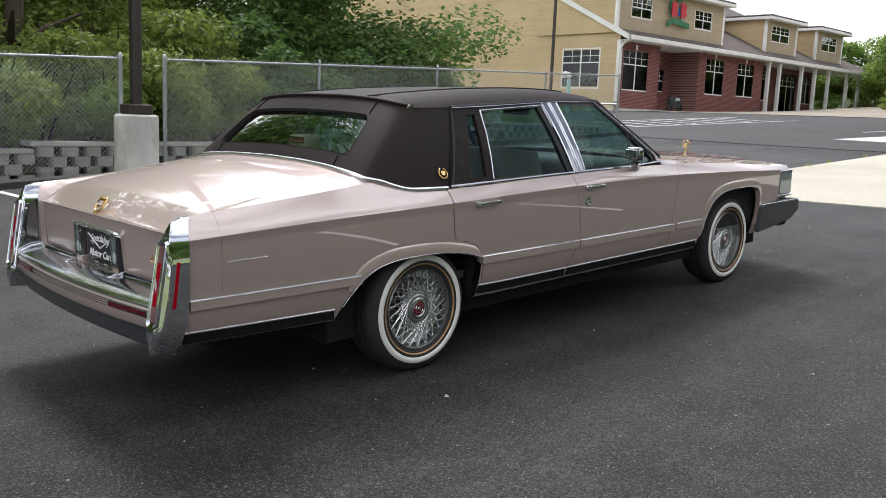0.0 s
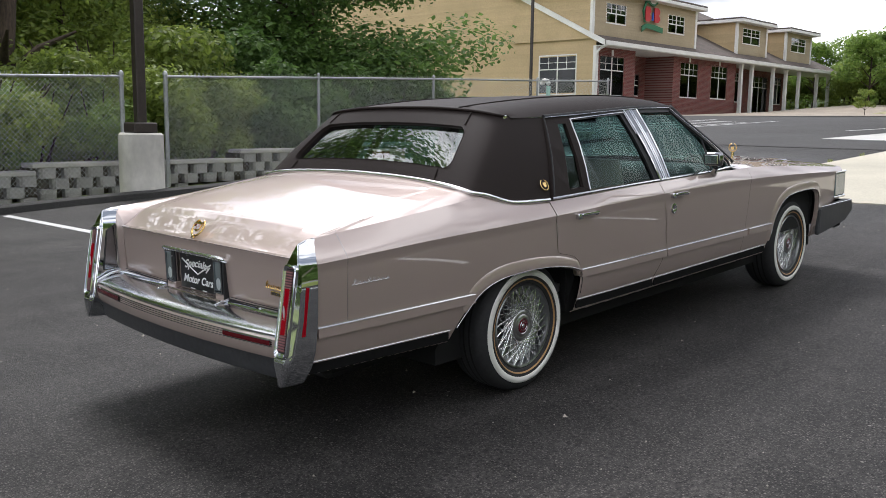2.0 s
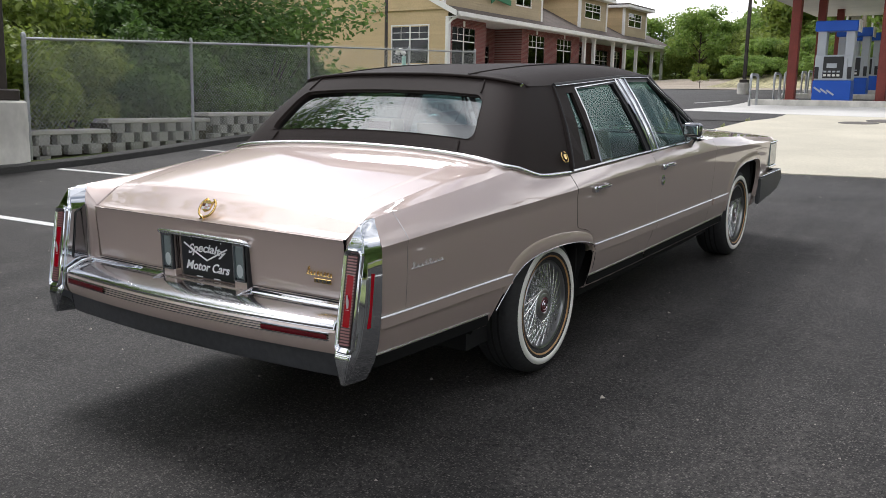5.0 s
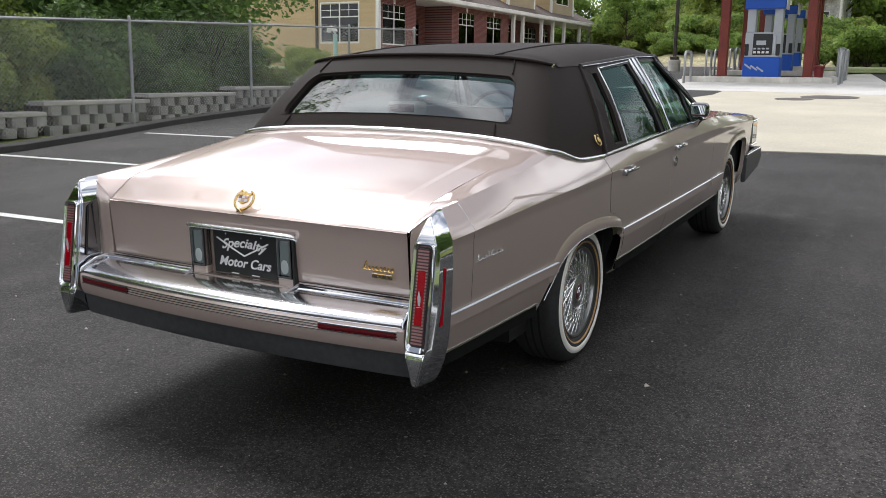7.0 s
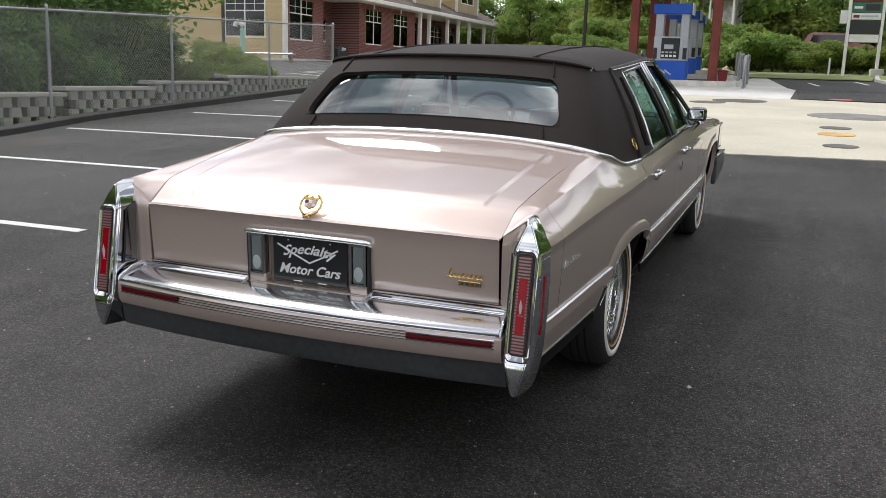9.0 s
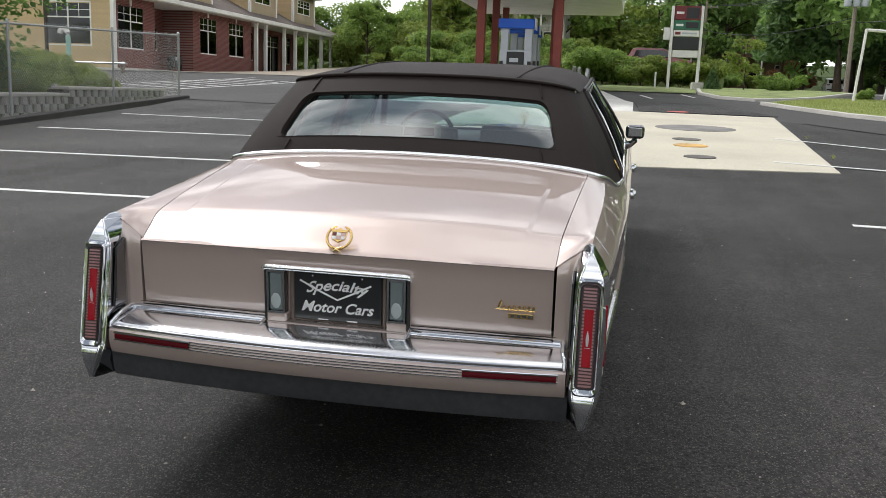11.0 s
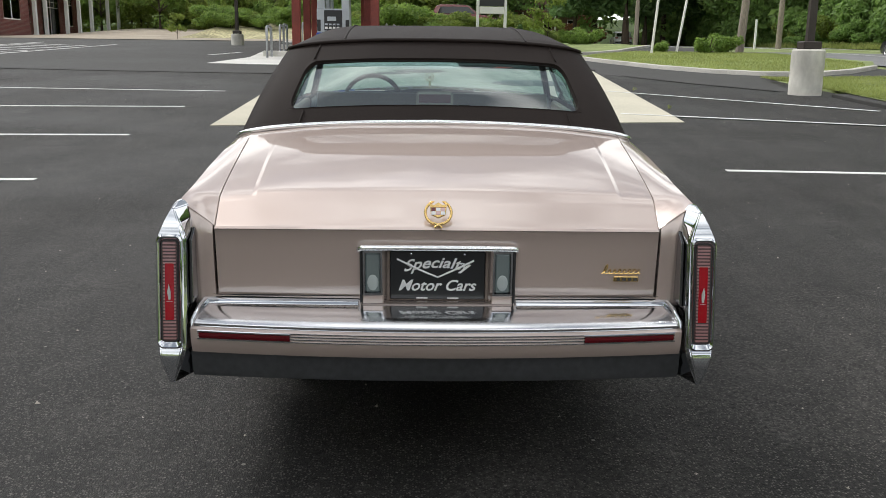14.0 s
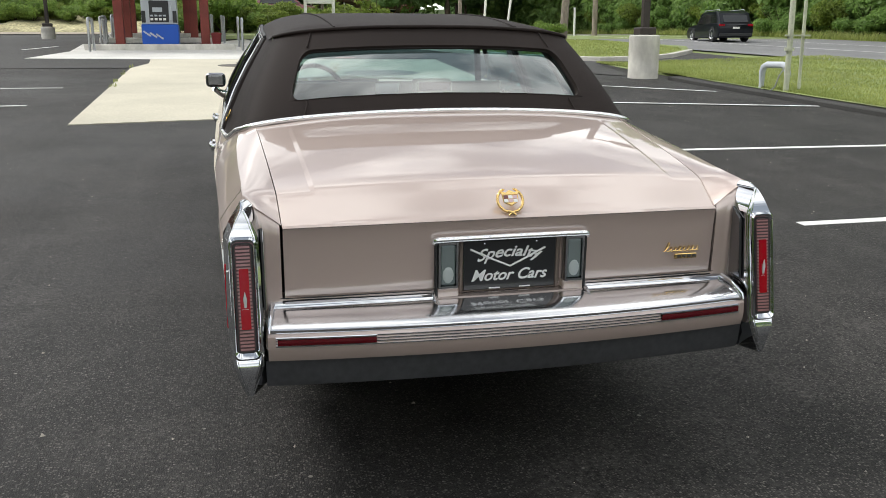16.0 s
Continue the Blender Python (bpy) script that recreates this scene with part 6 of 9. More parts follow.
sp = thing("service_posts", "pair of pale yellow-green steel posts with a bracket", "post", at=Matrix.Translation(at_lot(11.42, -8.55)))
M_PALEPOST = grain(material("pale_green_steel", (0.5, 0.52, 0.4), 0.5), scale=30, dark=0.85, light=1.1, bump=0.1)
part("post", tube([(0, 0, -0.1), (0, 0, 5.0)], 0.05, 10), M_PALEPOST, sp, "", 50)
part("thin_post", tube([(0.1, -0.32, -0.1), (0.1, -0.32, 5.0)], 0.03, 8), M_PALEPOST, sp, "", 50)
part("bracket", box(-0.025, 0.025, -0.38, 0.1, 1.03, 1.06, 0.004), M_PALEPOST, sp)
part("conduit", tube([(0.02, 0.04, 0.5), (0.1, 0.09, 0.36), (0.16, 0.12, 0.16), (0.3, 0.16, 0.04), (0.34, 0.17, -0.06)], 0.012, 6), M_GALV, sp, "thin grey cable", 50)
part("flange", lathe([(0.05, 0.78), (0.085, 0.78), (0.085, 0.84), (0.05, 0.84)], 16), M_PALEPOST, sp, "", 40)
mk = solo("marker_post", box(-0.05, 0.05, -0.05, 0.05, 0, 1.6, 0.01), M_WHITE, "small pale roadside marker post", "post", at=Matrix.Translation((46.5, -18.0, gz(46.5))))
solo("marker_post", box(-0.05, 0.05, -0.05, 0.05, 0, 0.9, 0.01), M_WHITE, "small pale pipe stub by the pylon", "post", at=Matrix.Translation((48.2, -2.0, gz(48.2))))


def house(x, y, w, d, h, wallm, roofm, label, turn=0.0, lift=0.0):
    t = thing("house", label, "house", at=Matrix.Translation((x, y, gz(x) + lift)) @ Matrix.Rotation(turn, 4, "Z"))
    part("wall", box(-d / 2, d / 2, -w / 2, w / 2, -1.5, h), wallm, t)
    rf = sheet([[(-d / 2 - 0.5, -w / 2 - 0.4, h - 0.1), (-d / 2 - 0.5, w / 2 + 0.4, h - 0.1)], [(0, -w / 2 - 0.4, h + d * 0.3), (0, w / 2 + 0.4, h + d * 0.3)], [(d / 2 + 0.5, -w / 2 - 0.4, h - 0.1), (d / 2 + 0.5, w / 2 + 0.4, h - 0.1)]], thick=0.15)
    part("roof", rf, roofm, t)
    for s in (-1, 1):
        part("gable", prism([(-d / 2, h), (d / 2, h), (0, h + d * 0.3)], 0.1, axis="y", base=s * (w / 2 - 0.05) - 0.05), wallm, t)
    n = max(2, int(w / 2.6))
    for k in range(n):
        yy = -w / 2 + w * (k + 0.5) / n
        wd = part("window", box(-d / 2 - 0.05, -d / 2 - 0.01, yy - 0.5, yy + 0.5, 0.9, 2.2), M_WHITE, t)
        part("pane", box(-d / 2 - 0.06, -d / 2 - 0.052, yy - 0.42, yy + 0.42, 0.98, 2.12), M_AUTOGLASS, wd)
    for k in range(4):
        part("porch_post", box(-d / 2 - 1.8, -d / 2 - 1.65, -w / 2 + w * k / 3 - 0.07, -w / 2 + w * k / 3 + 0.07, -1.0, h - 0.35), M_WHITE, t)
    part("porch_roof", box(-d / 2 - 2.1, -d / 2, -w / 2 - 0.3, w / 2 + 0.3, h - 0.35, h - 0.2), roofm, t)
    return t


m_grey = grain(material("grey_clapboard", (0.5, 0.5, 0.49), 0.7), scale=6, bump=0.1)
m_tanw = grain(material("brown_wall", (0.2, 0.13, 0.09), 0.8), scale=6, bump=0.1)
m_roofg = grain(material("grey_roof", (0.3, 0.3, 0.3), 0.85), scale=6, bump=0.2)
m_roofb = grain(material("brown_roof", (0.17, 0.09, 0.065), 0.85), scale=6, bump=0.2)
house(86.0, 9.0, 6, 8, 4.0, m_grey, m_roofg, "pale grey house with a porch behind the fuel station", 0.0, 2.6)
house(102.0, -11.5, 11, 8, 3.2, m_tanw, m_roofb, "low brown house among the trees", 0.1, 0.6)
house(40.0, 62.0, 10, 8, 3.0, m_grey, m_roofg, "small pale house behind the thicket", 0.9, 0.0)

# ---- the parked sedan: x forward from its tail, y to its left ----
car = thing("parked_sedan", "rose-beige metallic sedan with dark brown vinyl roof and whitewall tyres", "car", at=LOT @ Matrix.Rotation(radians(0.3), 4, "Z"))
HUB_Z, AXLE_R, AXLE_F = 0.322, 1.335, 4.421

y_max = curve([(0.0, 0.864), (0.16, 0.878), (0.6, 0.898), (1.2, 0.921), (2.4, 0.933), (3.4, 0.933), (4.4, 0.925), (5.0, 0.905), (5.3, 0.88)])
z_top = curve([(0.05, 0.900), (0.2, 0.9095), (0.5, 0.932), (0.9, 0.963), (1.06, 0.974), (1.12, 0.968), (1.18, 0.945), (1.27, 0.922), (1.5, 0.918), (2.4, 0.932), (3.2, 0.938), (3.6, 0.935), (4.2, 0.905), (4.8, 0.862), (5.2, 0.832), (5.35, 0.825)])
y_top = curve([(0.05, 0.809), (0.12, 0.812), (0.3, 0.815), (0.6, 0.824), (0.8, 0.826), (1.04, 0.819), (1.12, 0.826), (1.18, 0.842), (1.27, 0.866), (1.5, 0.889), (1.8, 0.898), (3.2, 0.9), (3.7, 0.885), (4.4, 0.87), (5.35, 0.85)])
z_crease = curve([(0.0, 0.812), (0.8, 0.838), (1.5, 0.85), (2.5, 0.868), (3.3, 0.868), (4.2, 0.845), (5.2, 0.80), (5.35, 0.795)])
z_mould = curve([(0.0, 0.562), (1.0, 0.552), (2.5, 0.537), (4.0, 0.526)])
z_rock = curve([(0.0, 0.435), (0.9, 0.412), (2.0, 0.388), (3.9, 0.385), (4.6, 0.36), (5.35, 0.42)])
z_low = curve([(0.0, 0.385), (0.8, 0.36), (1.7, 0.325), (3.9, 0.325), (4.7, 0.33), (5.35, 0.40)])
ARCH_R = [(0.79, 0.20), (0.80, 0.36), (0.838, 0.44), (0.888, 0.497), (0.95, 0.55), (1.03, 0.588), (1.15, 0.608), (1.30, 0.612), (1.45, 0.604), (1.57, 0.588), (1.66, 0.566), (1.70, 0.545), (1.716, 0.50), (1.716, 0.20)]
ARCH_F = [(3.925, 0.20), (3.935, 0.42), (3.965, 0.54), (4.02, 0.62), (4.09, 0.67), (4.2, 0.703), (4.38, 0.716), (4.55, 0.716), (4.67, 0.704), (4.735, 0.67), (4.765, 0.60), (4.77, 0.45), (4.76, 0.20)]


def arch_z(x):
    """Lower edge of the side panels at x."""
    z = z_low(x)
    for arch in (ARCH_R, ARCH_F):
        for (xa, za), (xb, zb) in zip(arch, arch[1:]):
            if min(xa, xb) <= x <= max(xa, xb) and abs(xb - xa) > 1e-6:
                z = max(z, za + (zb - za) * (x - xa) / (xb - xa))
    return z


def shoulder(x):
    """Height and half width of the shoulder edge; it runs on under the foot of the vinyl."""
    if 1.05 < x < 1.9:
        ks = [1.05, 1.25, 1.5, 1.9]
        return catmull(ks, [z_top(1.05), 0.976, 0.955, z_top(1.9)], x), catmull(ks, [y_top(1.05), 0.822, 0.858, y_top(1.9)], x)
    return z_top(x), y_top(x)


def side_y(x, z):
    """Half width of the body at x and height z."""
    zc, zm = z_crease(x), z_mould(x)
    Y = y_max(x)
    if z >= zc:
        zs, ys = shoulder(x)
        t = min(1.0, (z - zc) / max(1e-6, zs - zc))
        y = Y + (ys - Y) * t ** 1.15
    elif z >= zm:
        t = (zc - z) / (zc - zm)
        y = Y - 0.006 * min(1, t * 8) - 0.012 * t * t
    else:
        t = min(1.0, (zm - z) / 0.27)
        y = Y - 0.02 - 0.075 * t * t
    return y


CUTS = [curve([(0.2, 0.02), (0.37, 0.025), (0.427, 0.052), (0.49, 0.068), (0.6, 0.08), (0.81, 0.088), (0.86, 0.097), (0.915, 0.106)]),
        curve([(0.25, 1.709), (0.40, 1.709), (0.53, 1.709), (0.565, 1.704), (0.60, 1.684), (0.628, 1.645), (0.648, 1.575), (0.660, 1.525), (0.675, 1.512), (0.8, 1.497), (0.93, 1.478)]),
        curve([(0.25, 2.40), (0.39, 2.445), (0.5, 2.515), (0.58, 2.535), (0.75, 2.51), (0.94, 2.46)]),
        curve([(0.25, 3.50), (0.94, 3.58)]),
        curve([(0.25, 5.27), (0.90, 5.31)])]


def side_panel(i, cols, top_rows=9):
    """One side panel between two cut lines (right-hand side), with its rolled lower edge."""
    L, R = CUTS[i], CUTS[i + 1]
    g = 0.0028 if i < 2 else 0.0018
    g_end = 0.0028 if i < 2 else 0.0006
    rows = []
    for c in range(cols + 1):
        u = c / cols
        def xat(z):
            a, b = L(z) + (g if i else 0), R(z) - g_end
            return a + (b - a) * u
        xm = xat(0.7)
        zt = z_top(xat(z_top(xm)))
        lo, hi = 0.2, zt
        zb = zt - 0.01
        z = zt - 0.01
        while z > 0.2:                            # walk down until the arch or the sill is met
            if z < (arch_z(xat(z)) if i in (0, 3) else z_low(xat(z))):
                break
            z -= 0.004
        zb = z + 0.002
        zc, zm = z_crease(xm), z_mould(xm)
        zs = [zt + (zc - zt) * k / top_rows for k in range(top_rows)] + [zc, zc - 0.006]
        zs += [zc - 0.006 + (zm - zc + 0.006) * k / 26 for k in range(1, 27)]
        zs += [zm - 0.002 + (0.31 - zm) * k / 12 for k in range(1, 13)]
        row = []
        for z in zs:
            z = max(z, zb)
            x = xat(z)
            row.append((x, -side_y(x, z), z))
        x, z = xat(zb), zb
        y = side_y(x, z)
        row.append((x, -(y - 0.012), z - 0.006))
        row.append((x, -(y - 0.02), z - 0.004))
        rows.append(row)
    return rows


def both(name, make, mat, parent, label="", smooth=None):
    """A part and its mirror image on the other flank."""
    a = part(name, make(), mat, parent, label, smooth)
    bm = make()
    bm.transform(Matrix.Scale(-1, 4, (0, 1, 0)))
    bmesh.ops.reverse_faces(bm, faces=bm.faces[:])
    return a, part(name, bm, mat, parent, label, smooth)


def skin(rows):
    bm = sheet(rows)
    bmesh.ops.recalc_face_normals(bm, faces=bm.faces[:])
    # outward: the flank faces -y
    s = sum(f.normal.y * f.calc_area() for f in bm.faces)
    if s > 0:
        bmesh.ops.reverse_faces(bm, faces=bm.faces[:])
    return bm


# the rear quarter carries on over its shoulder to the lid's edge
y_cut = curve([(0.08, 0.705), (0.2, 0.712), (0.6, 0.732), (1.0, 0.752)])


def z_lid(x, y=0.0):
    """Height of the boot lid."""
    z = catmull([0.075, 0.08, 0.10, 0.13, 0.16, 0.19, 0.215, 0.23, 0.26, 0.4, 0.7, 1.03, 1.1], [0.80, 0.829, 0.841, 0.859, 0.877, 0.895, 0.908, 0.913, 0.920, 0.947, 0.997, 1.043, 1.05], x)
    return z - 0.018 * (y / 0.74) ** 2 - 0.022 * max(0.0, min(1.0, (x - 0.25) / 0.75)) * (y / 0.74) ** 4


def quarter():
    rows = side_panel(0, 170)
    out = []
    for row in rows:
        x, y, z = row[0]
        pre = []
        if x < 1.06:
            yc, zl = y_cut(x), z_lid(x, 0.72)
            for k in range(8):
                t = k / 8
                pre.append((x, -(yc + (-y - yc) * t), zl + (z - zl) * t + 0.003 * math.sin(t * math.pi)))
            pre = [(x, -(yc - 0.012), pre[0][2] - 0.03)] + pre
        else:
            pre = [(x, y + 0.006, z - 0.01)] * 9
        out.append(pre + row)
    return skin(out)


both("quarter_panel", quarter, M_PAINT, car, "", 13)
rear_doors = both("rear_door", lambda: skin(side_panel(1, 90)), M_PAINT, car, "", 24)
front_doors = both("front_door", lambda: skin(side_panel(2, 44)), M_PAINT, car, "", 24)
both("front_fender", lambda: skin(side_panel(3, 170)), M_PAINT, car, "", 24)


# boot lid
def lid():
    ys = sorted([-1 + 2 * k / 56 for k in range(57)] + [q * v for q in (-1, 1) for v in (0.832, 0.838, 0.854, 0.862)])
    n = len(ys)
    prof = [(0.092, 0.578), (0.088, 0.590), (0.083, 0.66), (0.078, 0.74), (0.075, 0.812), (0.071, 0.822), (0.079, 0.829)]
    xs = [0.09, 0.10, 0.12, 0.14, 0.16, 0.18, 0.20, 0.215, 0.225, 0.235, 0.26, 0.32, 0.4, 0.5, 0.6, 0.7, 0.8, 0.88, 0.95, 1.0, 1.03]
    rows = []
    for x, z in prof:
        rows.append([(x + 0.016 * t * t, t * (y_cut(x) - 0.003), z - 0.004 * t * t) for t in ys])
    for x in xs:
        row = []
        for t in ys:
            yc = (y_cut(x) - 0.003) * t
            z = z_lid(x, yc)
            w = max(0.0, min(1.0, (0.854 - abs(t)) / 0.016))      # raised middle with two long creases
            z += 0.0045 * w * max(0.0, min(1.0, (x - 0.215) / 0.02)) * max(0.0, min(1.0, (1.0 - x) / 0.25))
            row.append((x + 0.014 * t * t * max(0, 1 - x / 0.4) - (0.03 * t * t if x > 0.9 else 0), yc, z))
        rows.append(row)
    # snap the column and row lines to the number-plate recess
    k0 = min(range(n), key=lambda k: abs(ys[k] * 0.705 + 0.240))
    k1 = n - 1 - k0
    for i in range(7):
        for k, v in ((k0, -0.240), (k1, 0.240)):
            x, y, z = rows[i][k]
            rows[i][k] = (x, v, z)
        if i == 3:
            rows[i] = [(x, y, 0.762) for x, y, z in rows[i]]
    bm = sheet(rows, skip=lambda i, j: k0 <= j < k1 and i < 3)
    bmesh.ops.recalc_face_normals(bm, faces=bm.faces[:])
    if sum(f.normal.z for f in bm.faces) < 0:
        bmesh.ops.reverse_faces(bm, faces=bm.faces[:])
    return bm


boot = part("boot_lid", lid(), M_PAINT, car, "", 24)
part("lid_crease", tube([(0.0705 + 0.016 * t * t, t * (y_cut(0.071) - 0.006), 0.822 - 0.004 * t * t) for t in [-1 + k / 14 for k in range(29)]], 0.0016, 5), M_PAINT_SHADED, boot, "thin dark line along the lid edge")

# number-plate recess
def bulb_bowl(s):
    """The pale bowl that shows low in a reversing lamp."""
    bm = lathe([(0, -1.0), (0.5, -0.87), (0.87, -0.5), (1.0, 0.0), (0.87, 0.5), (0.5, 0.87), (0, 1.0)], 16)
    bm.transform(Matrix.Translation((0.0665, s * 0.206, 0.652)) @ Matrix.Diagonal((0.0035, 0.018, 0.027, 1)))
    return bm


rec = part("plate_recess", box(0.105, 0.125, -0.245, 0.245, 0.55, 0.77), M_PAINT, car)
for s in (-1, 1):
    part("recess_cheek", box(0.068, 0.106, s * 0.206 - 0.035, s * 0.206 + 0.035, 0.556, 0.610, 0.004), M_PAINT, rec)
    lamp = part("plate_lamp", box(0.066, 0.106, s * 0.206 - 0.024, s * 0.206 + 0.024, 0.618, 0.748, 0.005), M_LAMPCLEAR, rec, "clear ribbed reversing lamp")
    part("lamp_bowl", bulb_bowl(s), M_LAMPSPOT, lamp, "", 60)
    fr = box(0.062, 0.107, s * 0.206 - 0.031, s * 0.206 - 0.025, 0.611, 0.756)
    box(0.062, 0.107, s * 0.206 + 0.025, s * 0.206 + 0.031, 0.611, 0.756, bm=fr)
    box(0.062, 0.107, s * 0.206 - 0.025, s * 0.206 + 0.025, 0.749, 0.756, bm=fr)
    box(0.062, 0.107, s * 0.206 - 0.025, s * 0.206 + 0.025, 0.611, 0.617, bm=fr)
    part("lamp_bezel", fr, M_CHROME, lamp)
    part("recess_trim", box(0.066, 0.112, s * 0.243 - 0.004, s * 0.243 + 0.004, 0.556, 0.77, 0.002), M_BLACK, rec)
part("recess_trim", tube([(0.085, -0.2485, 0.752), (0.07, -0.2485, 0.760), (0.0645, -0.245, 0.765), (0.062, -0.236, 0.767), (0.061, -0.15, 0.7675), (0.0605, 0.0, 0.768), (0.061, 0.15, 0.7675), (0.062, 0.236, 0.767), (0.0645, 0.245, 0.765), (0.07, 0.2485, 0.760), (0.085, 0.2485, 0.752)], 0.0098, 10), M_TRIMBAR, rec, "bright trim bar", 60)
part("recess_head", box(0.066, 0.112, -0.24, 0.24, 0.757, 0.768, 0.002), M_BLACK, rec)
part("recess_back", box(0.1, 0.1055, -0.17, 0.17, 0.562, 0.757), M_RECESS_SHADE, rec)
pf = box(0.0925, 0.1, -0.164, -0.1525, 0.578, 0.754, 0.002)
box(0.0925, 0.1, 0.1525, 0.164, 0.578, 0.754, 0.002, bm=pf)
box(0.0925, 0.1, -0.1525, 0.1525, 0.578, 0.588, 0.002, bm=pf)
part("plate_frame", pf, M_RECESS_SHADE, rec, "plate frame, the recess shade in its brown colour")
plate = part("dealer_plate", box(0.09, 0.096, -0.152, 0.152, 0.589, 0.750, 0.003), M_PLATE, car, "black dealer plate with white script-like shapes")


def stroke(pts, r):
    """A brush stroke on the plate, given across (to the right) and up."""
    return tube([(0.0885, -a, b) for a, b in pts], r, 5, flat=1.0)


def script(x0, x1, z, h, n, seed, arc=0.0):
    """Illegible flowing handwriting as a looping line."""
    rnd = random.Random(seed)
    tall = [rnd.choice((0.5, 0.55, 0.6, 1.0)) for _ in range(n + 1)]
    tall[0] = 1.15
    pts = []
    m = n * 12
    for k in range(m + 1):
        t = k / m
        a = t * n * 2 * math.pi
        i = min(n, int(t * n + 0.25))
        hh = h * tall[i]
        zz = hh * (0.5 - 0.5 * math.cos(a))
        x = x0 + (x1 - x0) * t + (x1 - x0) / n * 0.42 * math.sin(a) + 0.35 * zz
        pts.append((x, z - h * 0.35 + arc * (1 - (2 * t - 1) ** 2) + zz))
    return pts


def words(body, width, height, cx, cz, arc=0.0, slant=0.35):
    """Raised lettering on the plate, sheared and, if asked, arched."""
    cu = bpy.data.curves.new("lettering", "FONT")
    cu.body, cu.size, cu.extrude, cu.shear, cu.offset = body, 1.0, 0.01, slant, 0.017
    ob = bpy.data.objects.new("lettering", cu)
    me = bpy.data.meshes.new_from_object(ob)
    bpy.data.objects.remove(ob)
    bpy.data.curves.remove(cu)
    xs = [v.co.x for v in me.vertices]
    mid, span = (min(xs) + max(xs)) / 2, max(xs) - min(xs)
    for v in me.vertices:
        a, b, c = (v.co.x - mid) * width / span, v.co.y * height, v.co.z
        v.co = (0.0893 - c * 0.08, -(cx + a), cz + b + arc * (1 - (2 * a / width) ** 2))
    return me


part("lettering", words("Specialty", 0.215, 0.05, 0.0, 0.682, 0.014), M_PLATEMARK, plate, "white slanting lettering")
part("lettering", words("Motor Cars", 0.25, 0.050, 0.0, 0.620), M_PLATEMARK, plate, "white slanting lettering")
part("chevron_mark", stroke([(-0.13, 0.724), (-0.06, 0.69), (0.0, 0.664), (0.055, 0.69), (0.115, 0.72)], 0.0034), M_PLATEMARK, plate)
for a in (-0.085, 0.085):
    part("plate_bolt", lathe([(0.004, 0), (0.004, 0.003), (0, 0.004)], 8, None, Matrix.Translation((0.0895, a, 0.74)) @ Matrix.Rotation(radians(-90), 4, "Y")), M_CHROME, plate)
for a in (-0.05, 0.05):
    part("plate_slot", box(0.0885, 0.0905, a - 0.018, a + 0.018, 0.592, 0.596), M_PLATEMARK, plate)

# wreath badge and gilt marks on the lid
def wreath(r, mat, parent, m, name="wreath_badge"):
    ring = bmesh.new()
    for s in (-1, 1):
        for k in range(17):
            a = radians(-84 + k * 8.8)
            c = Vector((s * r * math.cos(a), r * math.sin(a), 0))
            leaf = lathe([(0, -0.2 * r), (0.13 * r, -0.03 * r), (0.1 * r, 0.12 * r), (0, 0.3 * r)], 6)
            leaf.transform(Matrix.Translation(c) @ Matrix.Rotation(s * (a + radians(10)), 4, "Z") @ Matrix.Rotation(radians(-90), 4, "X"))
            merge(ring, leaf)
    ring.transform(m)
    return part(name, ring, mat, parent, "gilt wreath", 50)


BADGE = Matrix.Translation((0.106, 0, 0.872)) @ Matrix.Rotation(radians(-54), 4, "Y") @ Matrix.Rotation(radians(-90), 4, "Z")
wr = wreath(0.041, M_GOLD, car, BADGE)
shield = prism([(-0.02, 0.012), (0.02, 0.012), (0.018, -0.008), (0.0, -0.018), (-0.018, -0.008)], 0.006, bev=0.0012)
shield.transform(BADGE @ Matrix.Diagonal((1.3, 1.2, 1.2, 1)))
part("shield", shield, M_GOLD, wr)
for k in range(6):
    i, j = k % 3, k // 3
    sb = box(-0.017 + 0.0116 * i, -0.0065 + 0.0116 * i, -0.009 + 0.0105 * j, 0.0005 + 0.0105 * j, 0.006, 0.0074, 0.0004)
    sb.transform(BADGE @ Matrix.Diagonal((1.3, 1.2, 1.2, 1)))
    part("enamel_mark", sb, (M_SILVER, M_PINKENAMEL, M_SILVER, M_REDENAMEL)[(i + 3 * j) % 4], wr)
cr = prism([(-0.022, 0.018), (0.022, 0.018), (0.026, 0.03), (0.012, 0.025), (0.0, 0.034), (-0.012, 0.025), (-0.026, 0.03)], 0.006)
cr.transform(BADGE @ Matrix.Translation((0, -0.002, 0)) @ Matrix.Diagonal((1.15, 1.0, 1.2, 1)))
part("crown", cr, M_GOLD, wr)
for s in (-1, 1):
    tl = tube([(s * 0.016, -0.036, 0.002), (0.0, -0.043, 0.004), (-s * 0.013, -0.053, 0.002)], [0.0035, 0.0045, 0.002], 6)
    tl.transform(BADGE)
    part("wreath_tail", tl, M_GOLD, wr, "", 60)
gs = script(0.525, 0.65, 0.690, 0.026, 8, 2)
bm = tube([(0.0865, -a, b) for i, (a, b) in enumerate(gs)], 0.0019, 5)
part("script_badge", bm, M_GOLD, boot, "gilt handwritten-looking badge")
part("bar_badge", box(0.083, 0.089, -0.645, -0.565, 0.655, 0.672, 0.002), M_GOLD, boot, "small gilt bar")
for k in range(4):
    part("bar_mark", box(0.0822, 0.0835, -0.640 + 0.018 * k, -0.629 + 0.018 * k, 0.659, 0.668), M_CHROME_DULL, boot)


